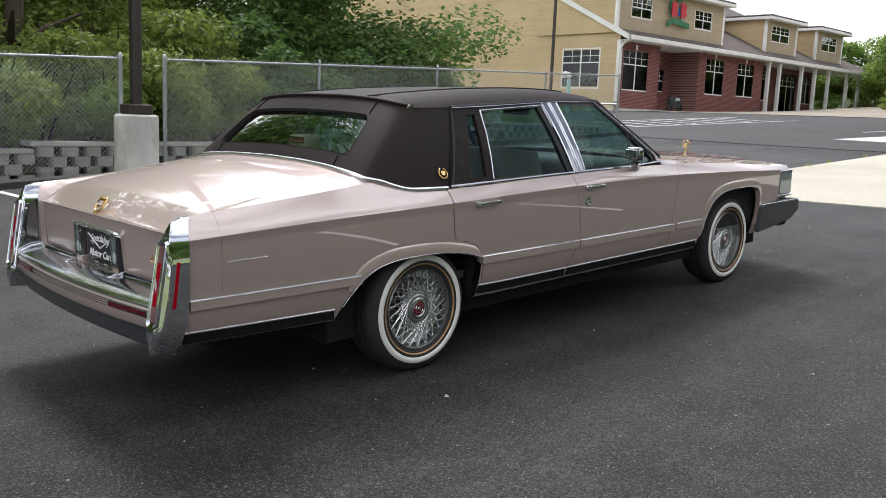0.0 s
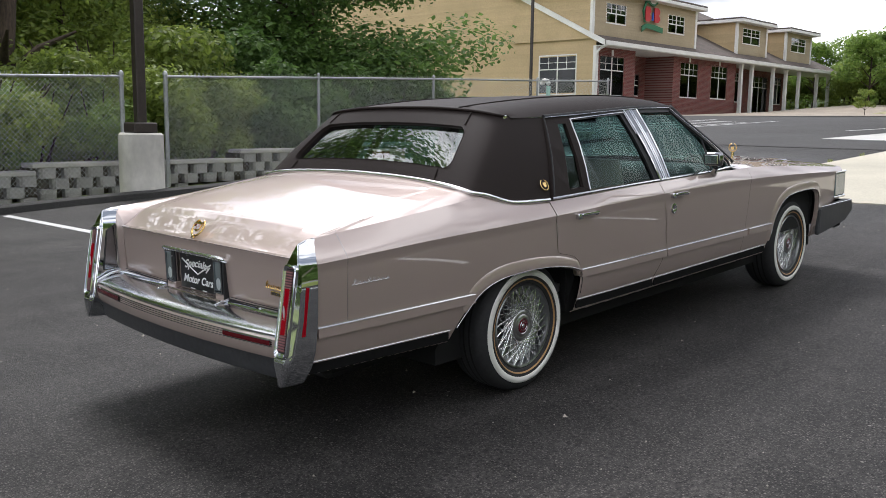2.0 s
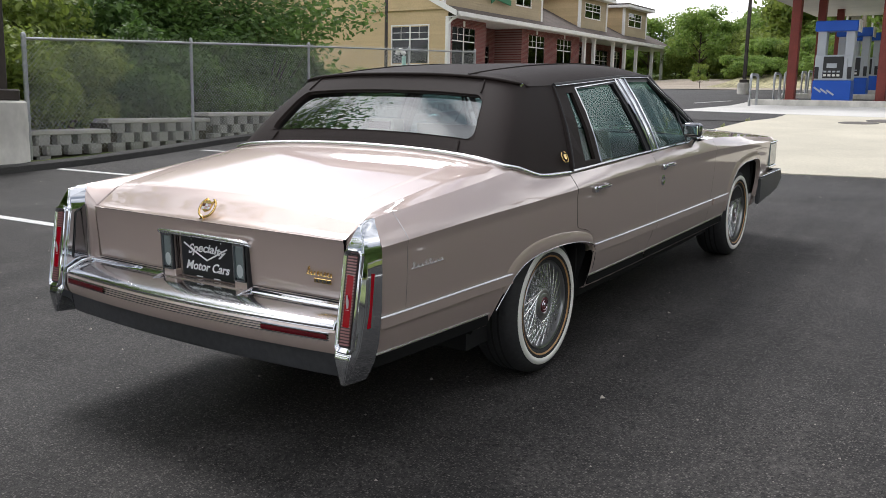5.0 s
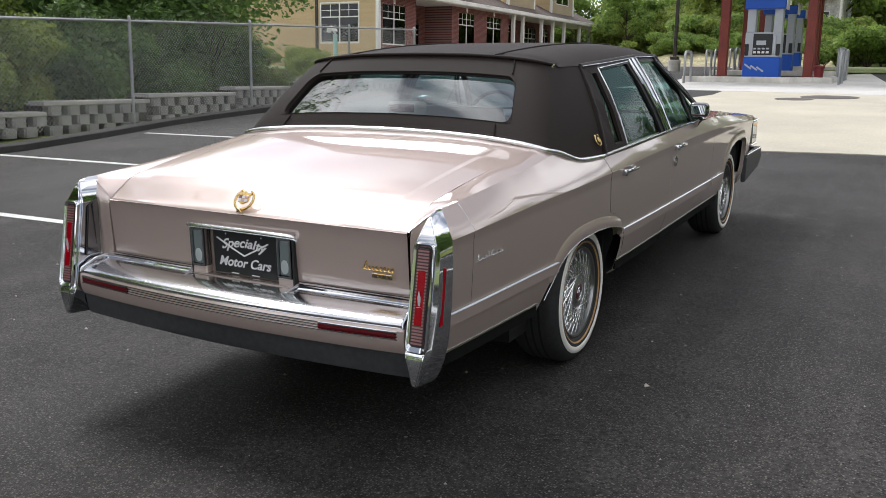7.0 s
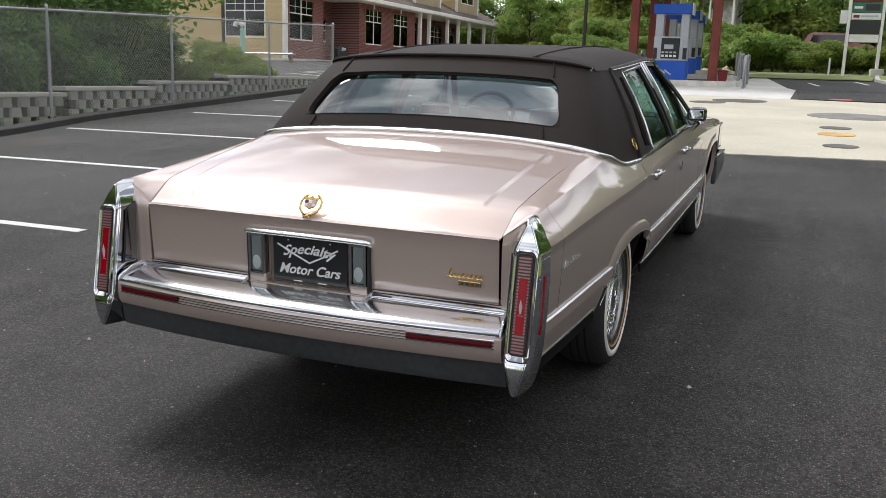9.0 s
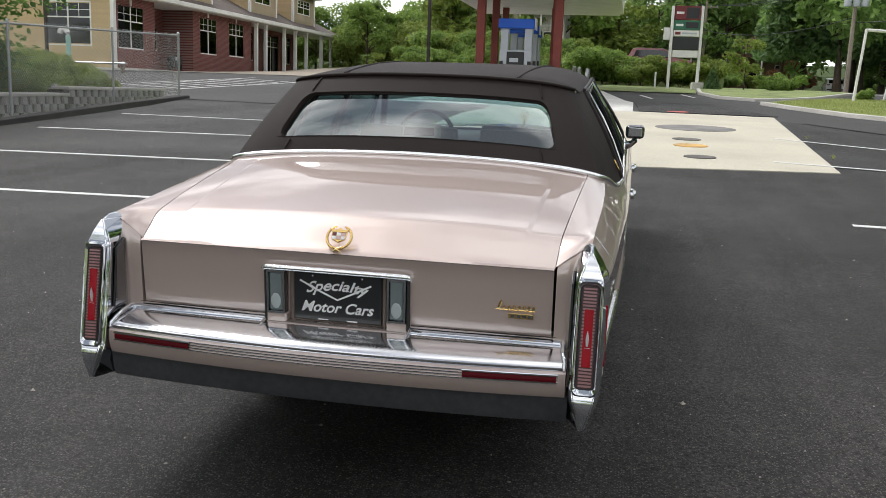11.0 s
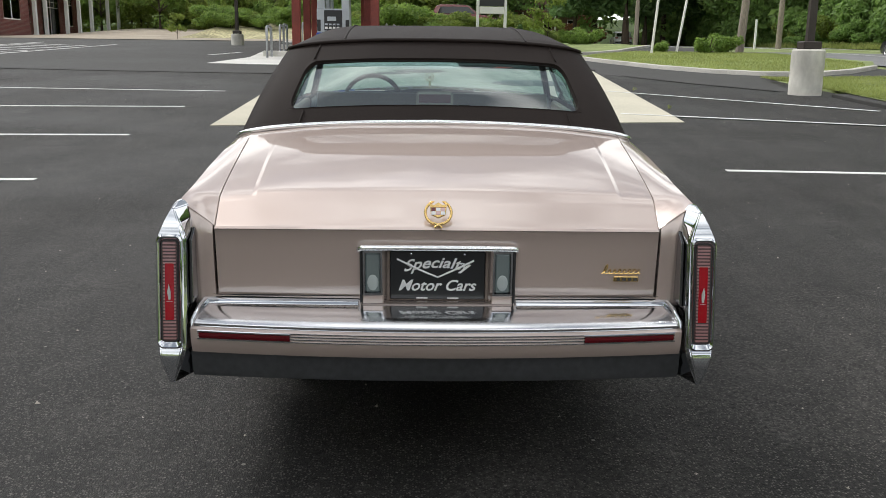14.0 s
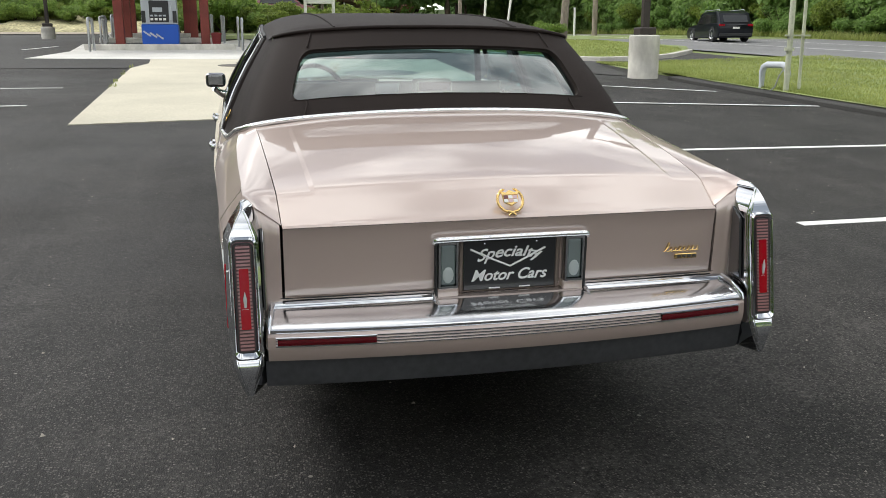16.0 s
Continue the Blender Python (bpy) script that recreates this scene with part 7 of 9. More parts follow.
# ---- tail: lamp fins and bumper ----
def fin():
    """Upright chrome lamp housing at the corner (right-hand side): a blade with a ridge either side of its lamp, gabled on top and pointed below."""
    # height; lamp face: depth, inner and outer edge; outer ridge; outer front edge; inner ridge; inner front edge
    secs = [(0.366, -0.070, 0.817, 0.823, -0.064, 0.829, 0.018, 0.846, -0.073, 0.812, 0.03, 0.764),
            (0.42, -0.073, 0.801, 0.838, -0.058, 0.851, 0.049, 0.860, -0.063, 0.790, 0.05, 0.763),
            (0.455, -0.072, 0.790, 0.847, -0.050, 0.860, 0.060, 0.864, -0.060, 0.778, 0.07, 0.763),
            (0.472, -0.067, 0.786, 0.850, -0.042, 0.863, 0.064, 0.866, -0.052, 0.776, 0.08, 0.763),
            (0.49, -0.054, 0.784, 0.852, -0.033, 0.866, 0.068, 0.868, -0.046, 0.774, 0.085, 0.763),
            (0.60, -0.032, 0.781, 0.857, -0.009, 0.872, 0.080, 0.873, -0.024, 0.772, 0.09, 0.763),
            (0.72, -0.007, 0.782, 0.858, 0.012, 0.869, 0.085, 0.875, 0.001, 0.773, 0.09, 0.763),
            (0.80, 0.010, 0.783, 0.857, 0.026, 0.861, 0.088, 0.873, 0.018, 0.774, 0.092, 0.764),
            (0.818, 0.013, 0.786, 0.854, 0.029, 0.856, 0.089, 0.869, 0.021, 0.777, 0.094, 0.765),
            (0.858, 0.028, 0.799, 0.837, 0.038, 0.840, 0.097, 0.850, 0.034, 0.794, 0.101, 0.771),
            (0.891, 0.043, 0.812, 0.818, 0.047, 0.820, 0.112, 0.826, 0.046, 0.810, 0.114, 0.786),
            (0.904, 0.085, 0.812, 0.816, 0.087, 0.817, 0.122, 0.818, 0.086, 0.811, 0.122, 0.800)]
    rows = []
    for z, xb, yi, yo, xo, yr, xf, yf, xi, yq, xg, yg in secs:
        rows.append([(x, -y, z) for x, y in ((xg, yg), (xi, yq), (xb, yi), (xb, yo), (xo, yr), (xf, yf))])
    bm = sheet(rows)
    b2 = bmesh.new()
    for r in (rows[0], rows[-1]):
        b2.faces.new([b2.verts.new(p) for p in r])
    merge(bm, b2)
    bmesh.ops.remove_doubles(bm, verts=bm.verts[:], dist=1e-5)
    bmesh.ops.recalc_face_normals(bm, faces=bm.faces[:])
    bmesh.ops.bevel(bm, geom=[e for e in bm.edges if e.calc_face_angle(0) > 0.3], offset=0.003, segments=2, affect="EDGES")
    return bm


def lens_x(z):
    return -0.032 + 0.2 * (z - 0.6)


def rounded(y0, y1, z0, z1, r, n=4):
    out = []
    for cy, cz, a0 in ((y1 - r, z1 - r, 0), (y0 + r, z1 - r, 90), (y0 + r, z0 + r, 180), (y1 - r, z0 + r, 270)):
        for k in range(n + 1):
            a = radians(a0 + 90 * k / n)
            out.append((cy + r * math.cos(a), cz + r * math.sin(a)))
    return out


def lens_plate(y0, y1, z0, z1, proud, r=0.008):
    """A rounded plate that follows the lean of the lamp."""
    bm = bmesh.new()
    ol = rounded(y0, y1, z0, z1, r)
    f = [bm.verts.new((lens_x(z) - proud, -y, z)) for y, z in ol]
    b = [bm.verts.new((lens_x(z) + 0.004, -y, z)) for y, z in ol]
    bm.faces.new(f)
    for i in range(len(f)):
        j = (i + 1) % len(f)
        bm.faces.new([f[i], b[i], b[j], f[j]])
    bmesh.ops.recalc_face_normals(bm, faces=bm.faces[:])
    return bm


def bezel():
    ol = rounded(0.781, 0.858, 0.476, 0.819, 0.020, 6)
    il = rounded(0.789, 0.850, 0.488, 0.810, 0.016, 6)
    dl = rounded(0.793, 0.846, 0.495, 0.803, 0.012, 6)
    rows = [[(lens_x(z) + 0.004, -y, z) for y, z in ol + ol[:1]], [(lens_x(z) - 0.008, -y, z) for y, z in ol + ol[:1]],
            [(lens_x(z) - 0.0125, -(a + (y - a) * 0.5), (z + b) / 2) for (y, z), (a, b) in zip(ol + ol[:1], il + il[:1])], [(lens_x(z) - 0.009, -y, z) for y, z in il + il[:1]], [(lens_x(z) - 0.003, -y, z) for y, z in dl + dl[:1]]]
    bm = sheet(rows)
    bmesh.ops.recalc_face_normals(bm, faces=bm.faces[:])
    return bm


for fi, f in enumerate(both("tail_fin", fin, M_CHROME, car, "chrome corner housing", 18)):
    s = 1 if fi == 0 else -1
    def flank(bm):
        if s < 0:
            bm.transform(Matrix.Scale(-1, 4, (0, 1, 0)))
            bmesh.ops.reverse_faces(bm, faces=bm.faces[:])
        return bm
    part("lamp_bezel", flank(bezel()), M_CHROME, f, "bright rounded bezel", 40)
    lens = part("tail_lens", flank(lens_plate(0.797, 0.842, 0.500, 0.799, 0.006, 0.010)), M_LENSBACK, f, "ribbed pale pink lens")
    # black ring stands for the dark reflections in the bezel's inner wall
    part("lens_dark_ring", flank(lens_plate(0.791, 0.848, 0.493, 0.806, 0.0035, 0.012)), M_BLACK, f)
    ribs = 30
    for k in range(ribs):
        z = 0.507 + (0.793 - 0.507) * k / (ribs - 1)
        part("lens_rib", flank(lens_plate(0.800, 0.839, z - 0.0026, z + 0.0026, 0.0085, 0.001)), M_PINKLENS, lens)
    part("red_lens", flank(lens_plate(0.806, 0.833, 0.563, 0.733, 0.0088, 0.003)), M_REDLENS, lens, "red centre lens")
    ex = lens_x(0.645) - 0.014
    em = prism([(0.8165, 0.625), (0.8225, 0.625), (0.8245, 0.65), (0.8195, 0.672), (0.8145, 0.65)], 0.004, axis="x", base=ex)
    box(ex, ex + 0.004, 0.811, 0.828, 0.612, 0.620, bm=em)
    em.transform(Matrix.Scale(-1, 4, (0, 1, 0)))
    part("lens_emblem", flank(em), M_SILVER, lens)
    for nm, g, y, m_ in (("inner_recess", 0.0, 0.7615, M_BLACK), ("inner_panel", 0.003, 0.7600, M_CHROME_DARK)):
        ip = prism([(0.004 + g, 0.600 + g), (0.074 - g, 0.600 + g), (0.084 - g, 0.79), (0.082 - g, 0.825 - g), (0.036 + g * 0.5, 0.795)], 0.006, axis="y", base=-(y + 0.006))
        part(nm, flank(ip), m_, f)
    mk = prism([(0.004, 0.552), (0.020, 0.552), (0.048, 0.733), (0.033, 0.737)], 0.006, axis="y", base=-0.8735, bev=0.0015)
    part("side_marker", flank(mk), M_REDLENS, f, "narrow red side marker")

BOW = 0.05


def swept(prof, half, n=40, bow=BOW, dip=0.0, x_in=None):
    """A bumper section drawn across the tail, bowed at its middle."""
    rows = []
    for k in range(n + 1):
        t = -1 + 2 * k / n
        row = []
        for x, z in prof:
            row.append((x - bow * (1 - t * t) + 0.015, half * t, z - dip * (1 - t * t)))
        rows.append(row)
    bm = sheet(rows)
    for e in (rows[0], rows[-1]):
        b = bmesh.new()
        b.faces.new([b.verts.new(p) for p in e])
        merge(bm, b)
    bmesh.ops.remove_doubles(bm, verts=bm.verts[:], dist=1e-5)
    bmesh.ops.recalc_face_normals(bm, faces=bm.faces[:])
    return bm


bump = part("rear_bumper", swept([(0.13, 0.577), (0.055, 0.577), (0.04, 0.5757), (0.022, 0.5732), (0.008, 0.570), (-0.006, 0.566), (-0.02, 0.561), (-0.032, 0.556), (-0.041, 0.5512), (-0.0455, 0.547), (-0.046, 0.543), (-0.044, 0.536), (0.13, 0.536)], 0.752), M_SHELF, car, "polished chrome bumper shelf", 28)
for s in (-1, 1):
    # black strip below the lid edge stands for the gap's shade
    lip = [[(x + 0.012 * (abs(y) / 0.7) ** 2, y, z) for x, z in ((0.0835, 0.602), (0.0835, 0.600), (0.089, 0.597), (0.092, 0.593), (0.092, 0.588))] for y in [s * (0.250 + 0.472 * k / 10) for k in range(11)]]
    bm = sheet(lip)
    bmesh.ops.recalc_face_normals(bm, faces=bm.faces[:])
    part("lid_shadow_gap", bm, M_BLACK, bump, "black strip for the shade in the gap under the lid", 50)
    strip_ = [[(x + 0.010 * (abs(y) / 0.7) ** 2, y, z) for x, z in ((0.098, 0.5945), (0.089, 0.5935), (0.082, 0.590), (0.072, 0.583), (0.065, 0.577), (0.062, 0.570))] for y in [s * (0.250 + 0.495 * k / 12) for k in range(13)]]
    bm = sheet(strip_)
    bmesh.ops.recalc_face_normals(bm, faces=bm.faces[:])
    part("ledge_end", tube([(0.09, s * 0.247, 0.590), (0.05, s * 0.247, 0.582), (0.02, s * 0.246, 0.576), (0.0, s * 0.24, 0.570)], [0.006, 0.006, 0.004, 0.002], 8), M_CHROME, bump, "", 60)
    part("lid_edge", bm, M_CHROME, bump, "bright rounded strip under the lid", 60)
part("plate_ledge", swept([(0.09, 0.5865), (0.066, 0.5855), (0.056, 0.583), (0.05, 0.5795), (0.048, 0.574), (0.048, 0.555), (0.09, 0.555)], 0.240, bow=0.004), M_PAINT_SHADED, bump, "low painted ledge below the plate", 40)
part("bumper_face", swept([(0.1, 0.5355), (-0.044, 0.5355), (-0.051, 0.53), (-0.053, 0.50), (-0.05, 0.475), (-0.04, 0.452), (0.1, 0.452)], 0.762), M_PAINT, bump, "body-coloured bumper face", 28)
part("bumper_valance", swept([(0.1, 0.4515), (-0.034, 0.4515), (-0.028, 0.44), (-0.022, 0.385), (-0.012, 0.362), (0.1, 0.362)], 0.77, bow=0.045), M_CHROME_DULL, bump, "dull grey lower bumper strip", 28)
for k in range(4):
    z = 0.501 + 0.009 * k
    part("bright_line", swept([(-0.045, z - 0.0016), (-0.0565, z - 0.0016), (-0.0565, z + 0.0016), (-0.045, z + 0.0016)], 0.74), M_CHROME, bump)
for s in (-1, 1):
    rows = []
    for k in range(13):
        y = 0.452 + (0.735 - 0.452) * k / 12
        t = y / 0.762
        x = -0.057 - BOW * (1 - t * t) + 0.015
        rows.append([(x + 0.012, s * y, 0.5055), (x - 0.002, s * y, 0.506), (x - 0.003, s * y, 0.514), (x - 0.002, s * y, 0.523), (x + 0.012, s * y, 0.5235)])
    bm = sheet(rows)
    bmesh.ops.recalc_face_normals(bm, faces=bm.faces[:])
    part("reflector", bm, M_REFLECTOR, bump, "long red reflector")
    for z in (0.5025, 0.5265):
        rows = [[(-0.053 - BOW * (1 - (y / 0.762) ** 2) + 0.015 + a, s * y, z + b) for a, b in ((0.01, -0.0018), (-0.0055, -0.0018), (-0.0055, 0.0018), (0.01, 0.0018))] for y in [0.45 + 0.29 * q / 10 for q in range(11)]]
        bm = sheet(rows)
        bmesh.ops.recalc_face_normals(bm, faces=bm.faces[:])
        part("reflector_trim", bm, M_CHROME, bump)
    part("corner_strip", tube([(0.085, s * 0.742, 0.588), (0.03, s * 0.748, 0.583), (-0.03, s * 0.756, 0.556), (-0.036, s * 0.757, 0.540)], [0.009, 0.008, 0.006, 0.003], 8), M_CHROME, bump, "", 60)
both("panel_seam", lambda: tube([(0.226, -(side_y(0.226, z) + 0.0004), z) for z in [0.575 + 0.0145 * k for k in range(25)]], 0.0009, 4), M_TRIM, car, "thin body seam")
# painted corner between the lid and each lamp fin
def corner_panel():
    cols = []
    for k in range(14):
        u = max(0.0, (k - 1) / 12)
        y = 0.7105 + 0.061 * u - (0.001 if k == 0 else 0)
        yc, yt = y_cut(0.118), y_top(0.118)
        zl = z_lid(0.118, 0.72)
        def crest(v):
            t = max(0.0, min(1.0, (v - yc) / (yt - yc)))
            return zl + (z_top(0.118) - zl) * t + 0.003 * math.sin(t * math.pi)
        x0 = 0.097 - 0.008 * u - 0.004 * math.exp(-((u - 0.72) / 0.12) ** 2) + (0.02 if k == 0 else 0)      # a soft upright rib beside the lamp
        col = [(x0, -y, 0.575), (x0, -y, 0.66), (x0 - 0.002, -y, 0.74)]
        drop = 0.05 + 0.02 * u
        for q in range(11):
            a = radians(90 * q / 10)
            v = y + 0.032 * u * math.sin(a)          # widens towards the shoulder
            col.append((x0 - 0.002 + (0.121 - x0 + 0.002) * (1 - math.cos(a)), -v, crest(v) - drop + drop * math.sin(a)))
        cols.append(col)
    bm = sheet(cols)
    bmesh.ops.recalc_face_normals(bm, faces=bm.faces[:])
    if sum(f.normal.x * f.calc_area() for f in bm.faces) > 0:
        bmesh.ops.reverse_faces(bm, faces=bm.faces[:])
    return bm


both("tail_corner", corner_panel, M_PAINT, car, "", 60)
both("quarter_filler", lambda: sheet([[(CUTS[0](z) + 0.012, -0.762, z), (CUTS[0](z) + 0.012, -(side_y(0.1, z) - 0.006), z)] for z in [0.44 + 0.38 * k / 12 for k in range(13)]]), M_PAINT_SHADED, car, "painted filler behind the lamp housing", 60)
# body panel under the lid
part("tail_panel", box(0.1, 0.16, -0.76, 0.76, 0.40, 0.60), M_PAINT, car)

# sill near black: the shade under the body is put into its colour
M_SILL = material("shaded_sill", (0.008, 0.008, 0.008), 0.8, Specular_IOR_Level=0.1)
# ---- mouldings and sills ----
def strip(zf, x0, x1, h, out, n=40, tilt=1.0):
    rows = []
    for k in range(n + 1):
        x = x0 + (x1 - x0) * k / n
        z = zf(x)
        y = max(side_y(x, z + h / 2), side_y(x, z - h / 2))
        rows.append([(x, -(y - 0.01), z - h / 2), (x, -(y + out), z - h / 2 + 0.001), (x, -(y + out * tilt), z + h / 2 - 0.0005), (x, -(y - 0.01), z + h / 2)])
    bm = sheet(rows)
    for e in (rows[0], rows[-1]):
        b = bmesh.new()
        b.faces.new([b.verts.new(p) for p in e])
        merge(bm, b)
    bmesh.ops.recalc_face_normals(bm, faces=bm.faces[:])
    return bm


for x0, x1 in ((0.086, 0.925), (1.712, 2.53), (2.542, 3.55), (3.585, 3.945)):
    both("side_moulding", lambda: strip(lambda x: z_mould(x) - 0.014, x0, x1, 0.040, 0.010), M_PAINT, car, "body-coloured side moulding")
    both("moulding_line", lambda: strip(lambda x: z_mould(x) + 0.008, x0, x1, 0.006, 0.0115, 40, 0.5), M_TRIM, car, "thin bright line")
    both("moulding_line", lambda: strip(lambda x: z_mould(x) - 0.006, x0, x1, 0.005, 0.0125, 40, 0.5), M_TRIM, car, "thin bright line")
    both("moulding_line", lambda: strip(lambda x: z_mould(x) - 0.031, x0, x1, 0.004, 0.0115, 40, 0.5), M_TRIM, car, "thin bright line")
for x0, x1 in ((0.062, 0.79), (1.715, 2.44), (2.46, 3.90)):
    both("sill_trim", lambda: strip(lambda x: z_rock(x) + 0.002, x0, x1, 0.0038, 0.004, 40, 0.7), M_TRIM, car, "bright sill strip")
    both("sill", lambda: strip(lambda x: z_rock(x) - 0.026, x0, x1, 0.042, 0.0, 30), M_SILL, car, "near-black sill, the shade under the body in its colour")


def arch_line(arch, n=90):
    """Evenly dense points along a wheel arch with the outward direction at each."""
    ks = [k / (len(arch) - 1) for k in range(len(arch))]
    pts = [(catmull(ks, [p[0] for p in arch], q / n), catmull(ks, [p[1] for p in arch], q / n)) for q in range(n + 1)]
    out = []
    for i, p in enumerate(pts):
        a, b = pts[max(0, i - 2)], pts[min(n, i + 2)]
        d = Vector((b[0] - a[0], b[1] - a[1])).normalized()
        out.append((p, Vector((-d.y, d.x))))
    return out


def arch_flare(arch, width):
    """The rolled lip round a wheel opening; width(x) is its breadth."""
    rows = []
    for (x, z), nrm in arch_line(arch):
        if z < 0.40 or x < 0.87:
            continue
        w = width(x, z)
        row = []
        for s, o in ((-0.004, -0.004), (-0.004, 0.008), (0.03, 0.0115), (0.25, 0.0115), (0.5, 0.0095), (0.72, 0.006), (0.9, 0.002), (1.0, -0.002)):
            u, v = x + nrm.x * s * w, z + nrm.y * s * w
            row.append((u, -(side_y(u, v) + o * min(1.0, w / 0.04)), v))
        rows.append(row)
    bm = sheet(rows)
    bmesh.ops.recalc_face_normals(bm, faces=bm.faces[:])
    if sum(f.normal.y * f.calc_area() for f in bm.faces) > 0:
        bmesh.ops.reverse_faces(bm, faces=bm.faces[:])
    return bm


flare_r = curve([(0.86, 0.006), (0.90, 0.04), (0.95, 0.058), (1.1, 0.062), (1.45, 0.055), (1.57, 0.05), (1.66, 0.042), (1.71, 0.008)])
both("arch_flare", lambda: arch_flare(ARCH_R, lambda x, z: flare_r(x)), M_PAINT, car, "", 40)
both("arch_flare", lambda: arch_flare(ARCH_F, lambda x, z: 0.058), M_PAINT, car, "", 40)


def arch_trim(arch):
    pts = []
    for (x, z), nrm in arch_line(arch, 60):
        if z > 0.42:
            pts.append((x, -(side_y(x, z) + 0.0115), z))
    return tube(pts, 0.0016, 5)


both("arch_trim", lambda: arch_trim(ARCH_R), M_TRIM, car, "thin bright arch trim", 40)
both("arch_trim", lambda: arch_trim(ARCH_F), M_TRIM, car, "thin bright arch trim", 40)
for arch in (ARCH_R, ARCH_F):
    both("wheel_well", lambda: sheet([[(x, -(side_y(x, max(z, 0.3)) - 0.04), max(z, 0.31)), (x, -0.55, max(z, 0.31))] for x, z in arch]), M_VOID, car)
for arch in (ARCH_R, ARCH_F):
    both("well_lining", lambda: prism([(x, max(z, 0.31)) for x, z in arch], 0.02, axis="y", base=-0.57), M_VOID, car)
part("underbody", box(0.85, 5.1, -0.72, 0.72, 0.21, 0.42), M_VOID, car)
part("boot_floor", box(0.14, 0.85, -0.74, 0.74, 0.42, 0.46), M_VOID, car)
part("fuel_tank", box(0.3, 0.85, -0.62, 0.62, 0.25, 0.42, 0.03), M_VOID, car)
part("rear_axle", tube([(AXLE_R, -0.7, HUB_Z), (AXLE_R, 0.7, HUB_Z)], 0.05, 8), M_VOID, car)
part("inner_shell", box(0.16, 1.0, -0.70, 0.70, 0.42, 0.8), M_VOID, car)
# black sheet added behind the door gaps to stand for their shade
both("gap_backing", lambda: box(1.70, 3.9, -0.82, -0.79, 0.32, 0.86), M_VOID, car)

# ---- roof and glasshouse ----
T_PTS = [(1.335, 0.0, 1.368), (1.34, 0.20, 1.366), (1.352, 0.40, 1.357), (1.362, 0.52, 1.347), (1.375, 0.595, 1.336), (1.40, 0.636, 1.326), (1.45, 0.66, 1.318), (1.54, 0.672, 1.314), (1.69, 0.674, 1.312)]
B_PTS = [(1.03, 0.0, 1.046), (1.027, 0.25, 1.042), (1.015, 0.50, 1.032), (1.006, 0.64, 1.021), (1.008, 0.72, 1.010), (1.025, 0.788, 0.993), (1.10, 0.820, 0.975), (1.27, 0.860, 0.927), (1.49, 0.882, 0.92)]


def along(pts, t):
    ks = [k / (len(pts) - 1) for k in range(len(pts))]
    return Vector([catmull(ks, [p[a] for p in pts], t) for a in range(3)])


NP, NS = 64, 22
S0, S1 = 0.235, 0.80                 # window slot, down the slope
P1 = 24                              # window slot, across


def back_point(p, s):
    a, b = along(T_PTS, p), along(B_PTS, p)
    m = a.lerp(b, s)
    bulge = 0.012 * math.sin(math.pi * s)
    d = Vector((-1, 0, 0.6)).lerp(Vector((0, 1, 0.3)), min(1, max(0, (p - 0.5) / 0.25))).normalized()
    return m + d * bulge


def back_rows():
    rows = []
    ss = [0, 0.06, 0.12, 0.18, S0, 0.32, 0.42, 0.5, 0.6, 0.7, S1, 0.86, 0.92, 0.97, 1.0]
    for i in range(-NP, NP + 1):
        p = abs(i) / NP
        s_ = 1 if i >= 0 else -1
        rows.append([(v.x, s_ * v.y, v.z) for v in (back_point(p, s) for s in ss)])
    return rows, ss


def c_pillar_shell():
    rows, ss = back_rows()
    j0, j1 = ss.index(S0), ss.index(S1)
    bm = sheet(rows, skip=lambda i, j: NP - P1 <= i < NP + P1 and j0 <= j < j1)
    bmesh.ops.recalc_face_normals(bm, faces=bm.faces[:])
    if sum(f.normal.z for f in bm.faces) < 0:
        bmesh.ops.reverse_faces(bm, faces=bm.faces[:])
    return bm


roof_z = curve([(1.335, 1.368), (1.6, 1.392), (2.0, 1.414), (2.4, 1.421), (2.8, 1.409), (3.02, 1.385)])
rail_z = curve([(1.3, 1.314), (1.69, 1.314), (2.2, 1.333), (2.55, 1.342), (2.9, 1.338), (3.02, 1.325)])
rail_y = curve([(1.3, 0.672), (1.69, 0.676), (2.4, 0.67), (3.02, 0.655)])


def roof_skin():
    rows = []
    xs = [1.0] + [1.45 + (3.03 - 1.45) * k / 24 for k in range(25)]
    for ix, x in enumerate(xs):
        row = []
        for k in range(-20, 21):
            t = abs(k) / 20
            s_ = 1 if k >= 0 else -1
            if ix == 0:                           # the hind edge follows the welt
                p = min(1.0, t * 0.95)
                v = along(T_PTS, p)
                row.append((v.x, s_ * v.y, v.z))
                continue
            zt, zr, yr = roof_z(x), rail_z(x), rail_y(x)
            y = yr * (1 - (1 - t) ** 1.35) if t > 0 else 0.0
            y = yr * math.sin(t * math.pi / 2) ** 1.02
            q = y / yr
            z = zr + (zt - zr) * (1 - q ** 8.0) * (1 - 0.12 * q * q) if q < 1 else zr
            row.append((x, s_ * y, z))
        rows.append(row)
    bm = sheet(rows)
    bmesh.ops.recalc_face_normals(bm, faces=bm.faces[:])
    if sum(f.normal.z for f in bm.faces) < 0:
        bmesh.ops.reverse_faces(bm, faces=bm.faces[:])
    return bm


def pillar_badge(s):
    v = back_point(0.985, 0.80)
    m = Matrix.Translation((1.478, s * (v.y + 0.012), 0.995))
    return m @ (Matrix.Identity(4) if s < 0 else Matrix.Rotation(radians(180), 4, "Z")) @ Matrix.Rotation(radians(64), 4, "X")


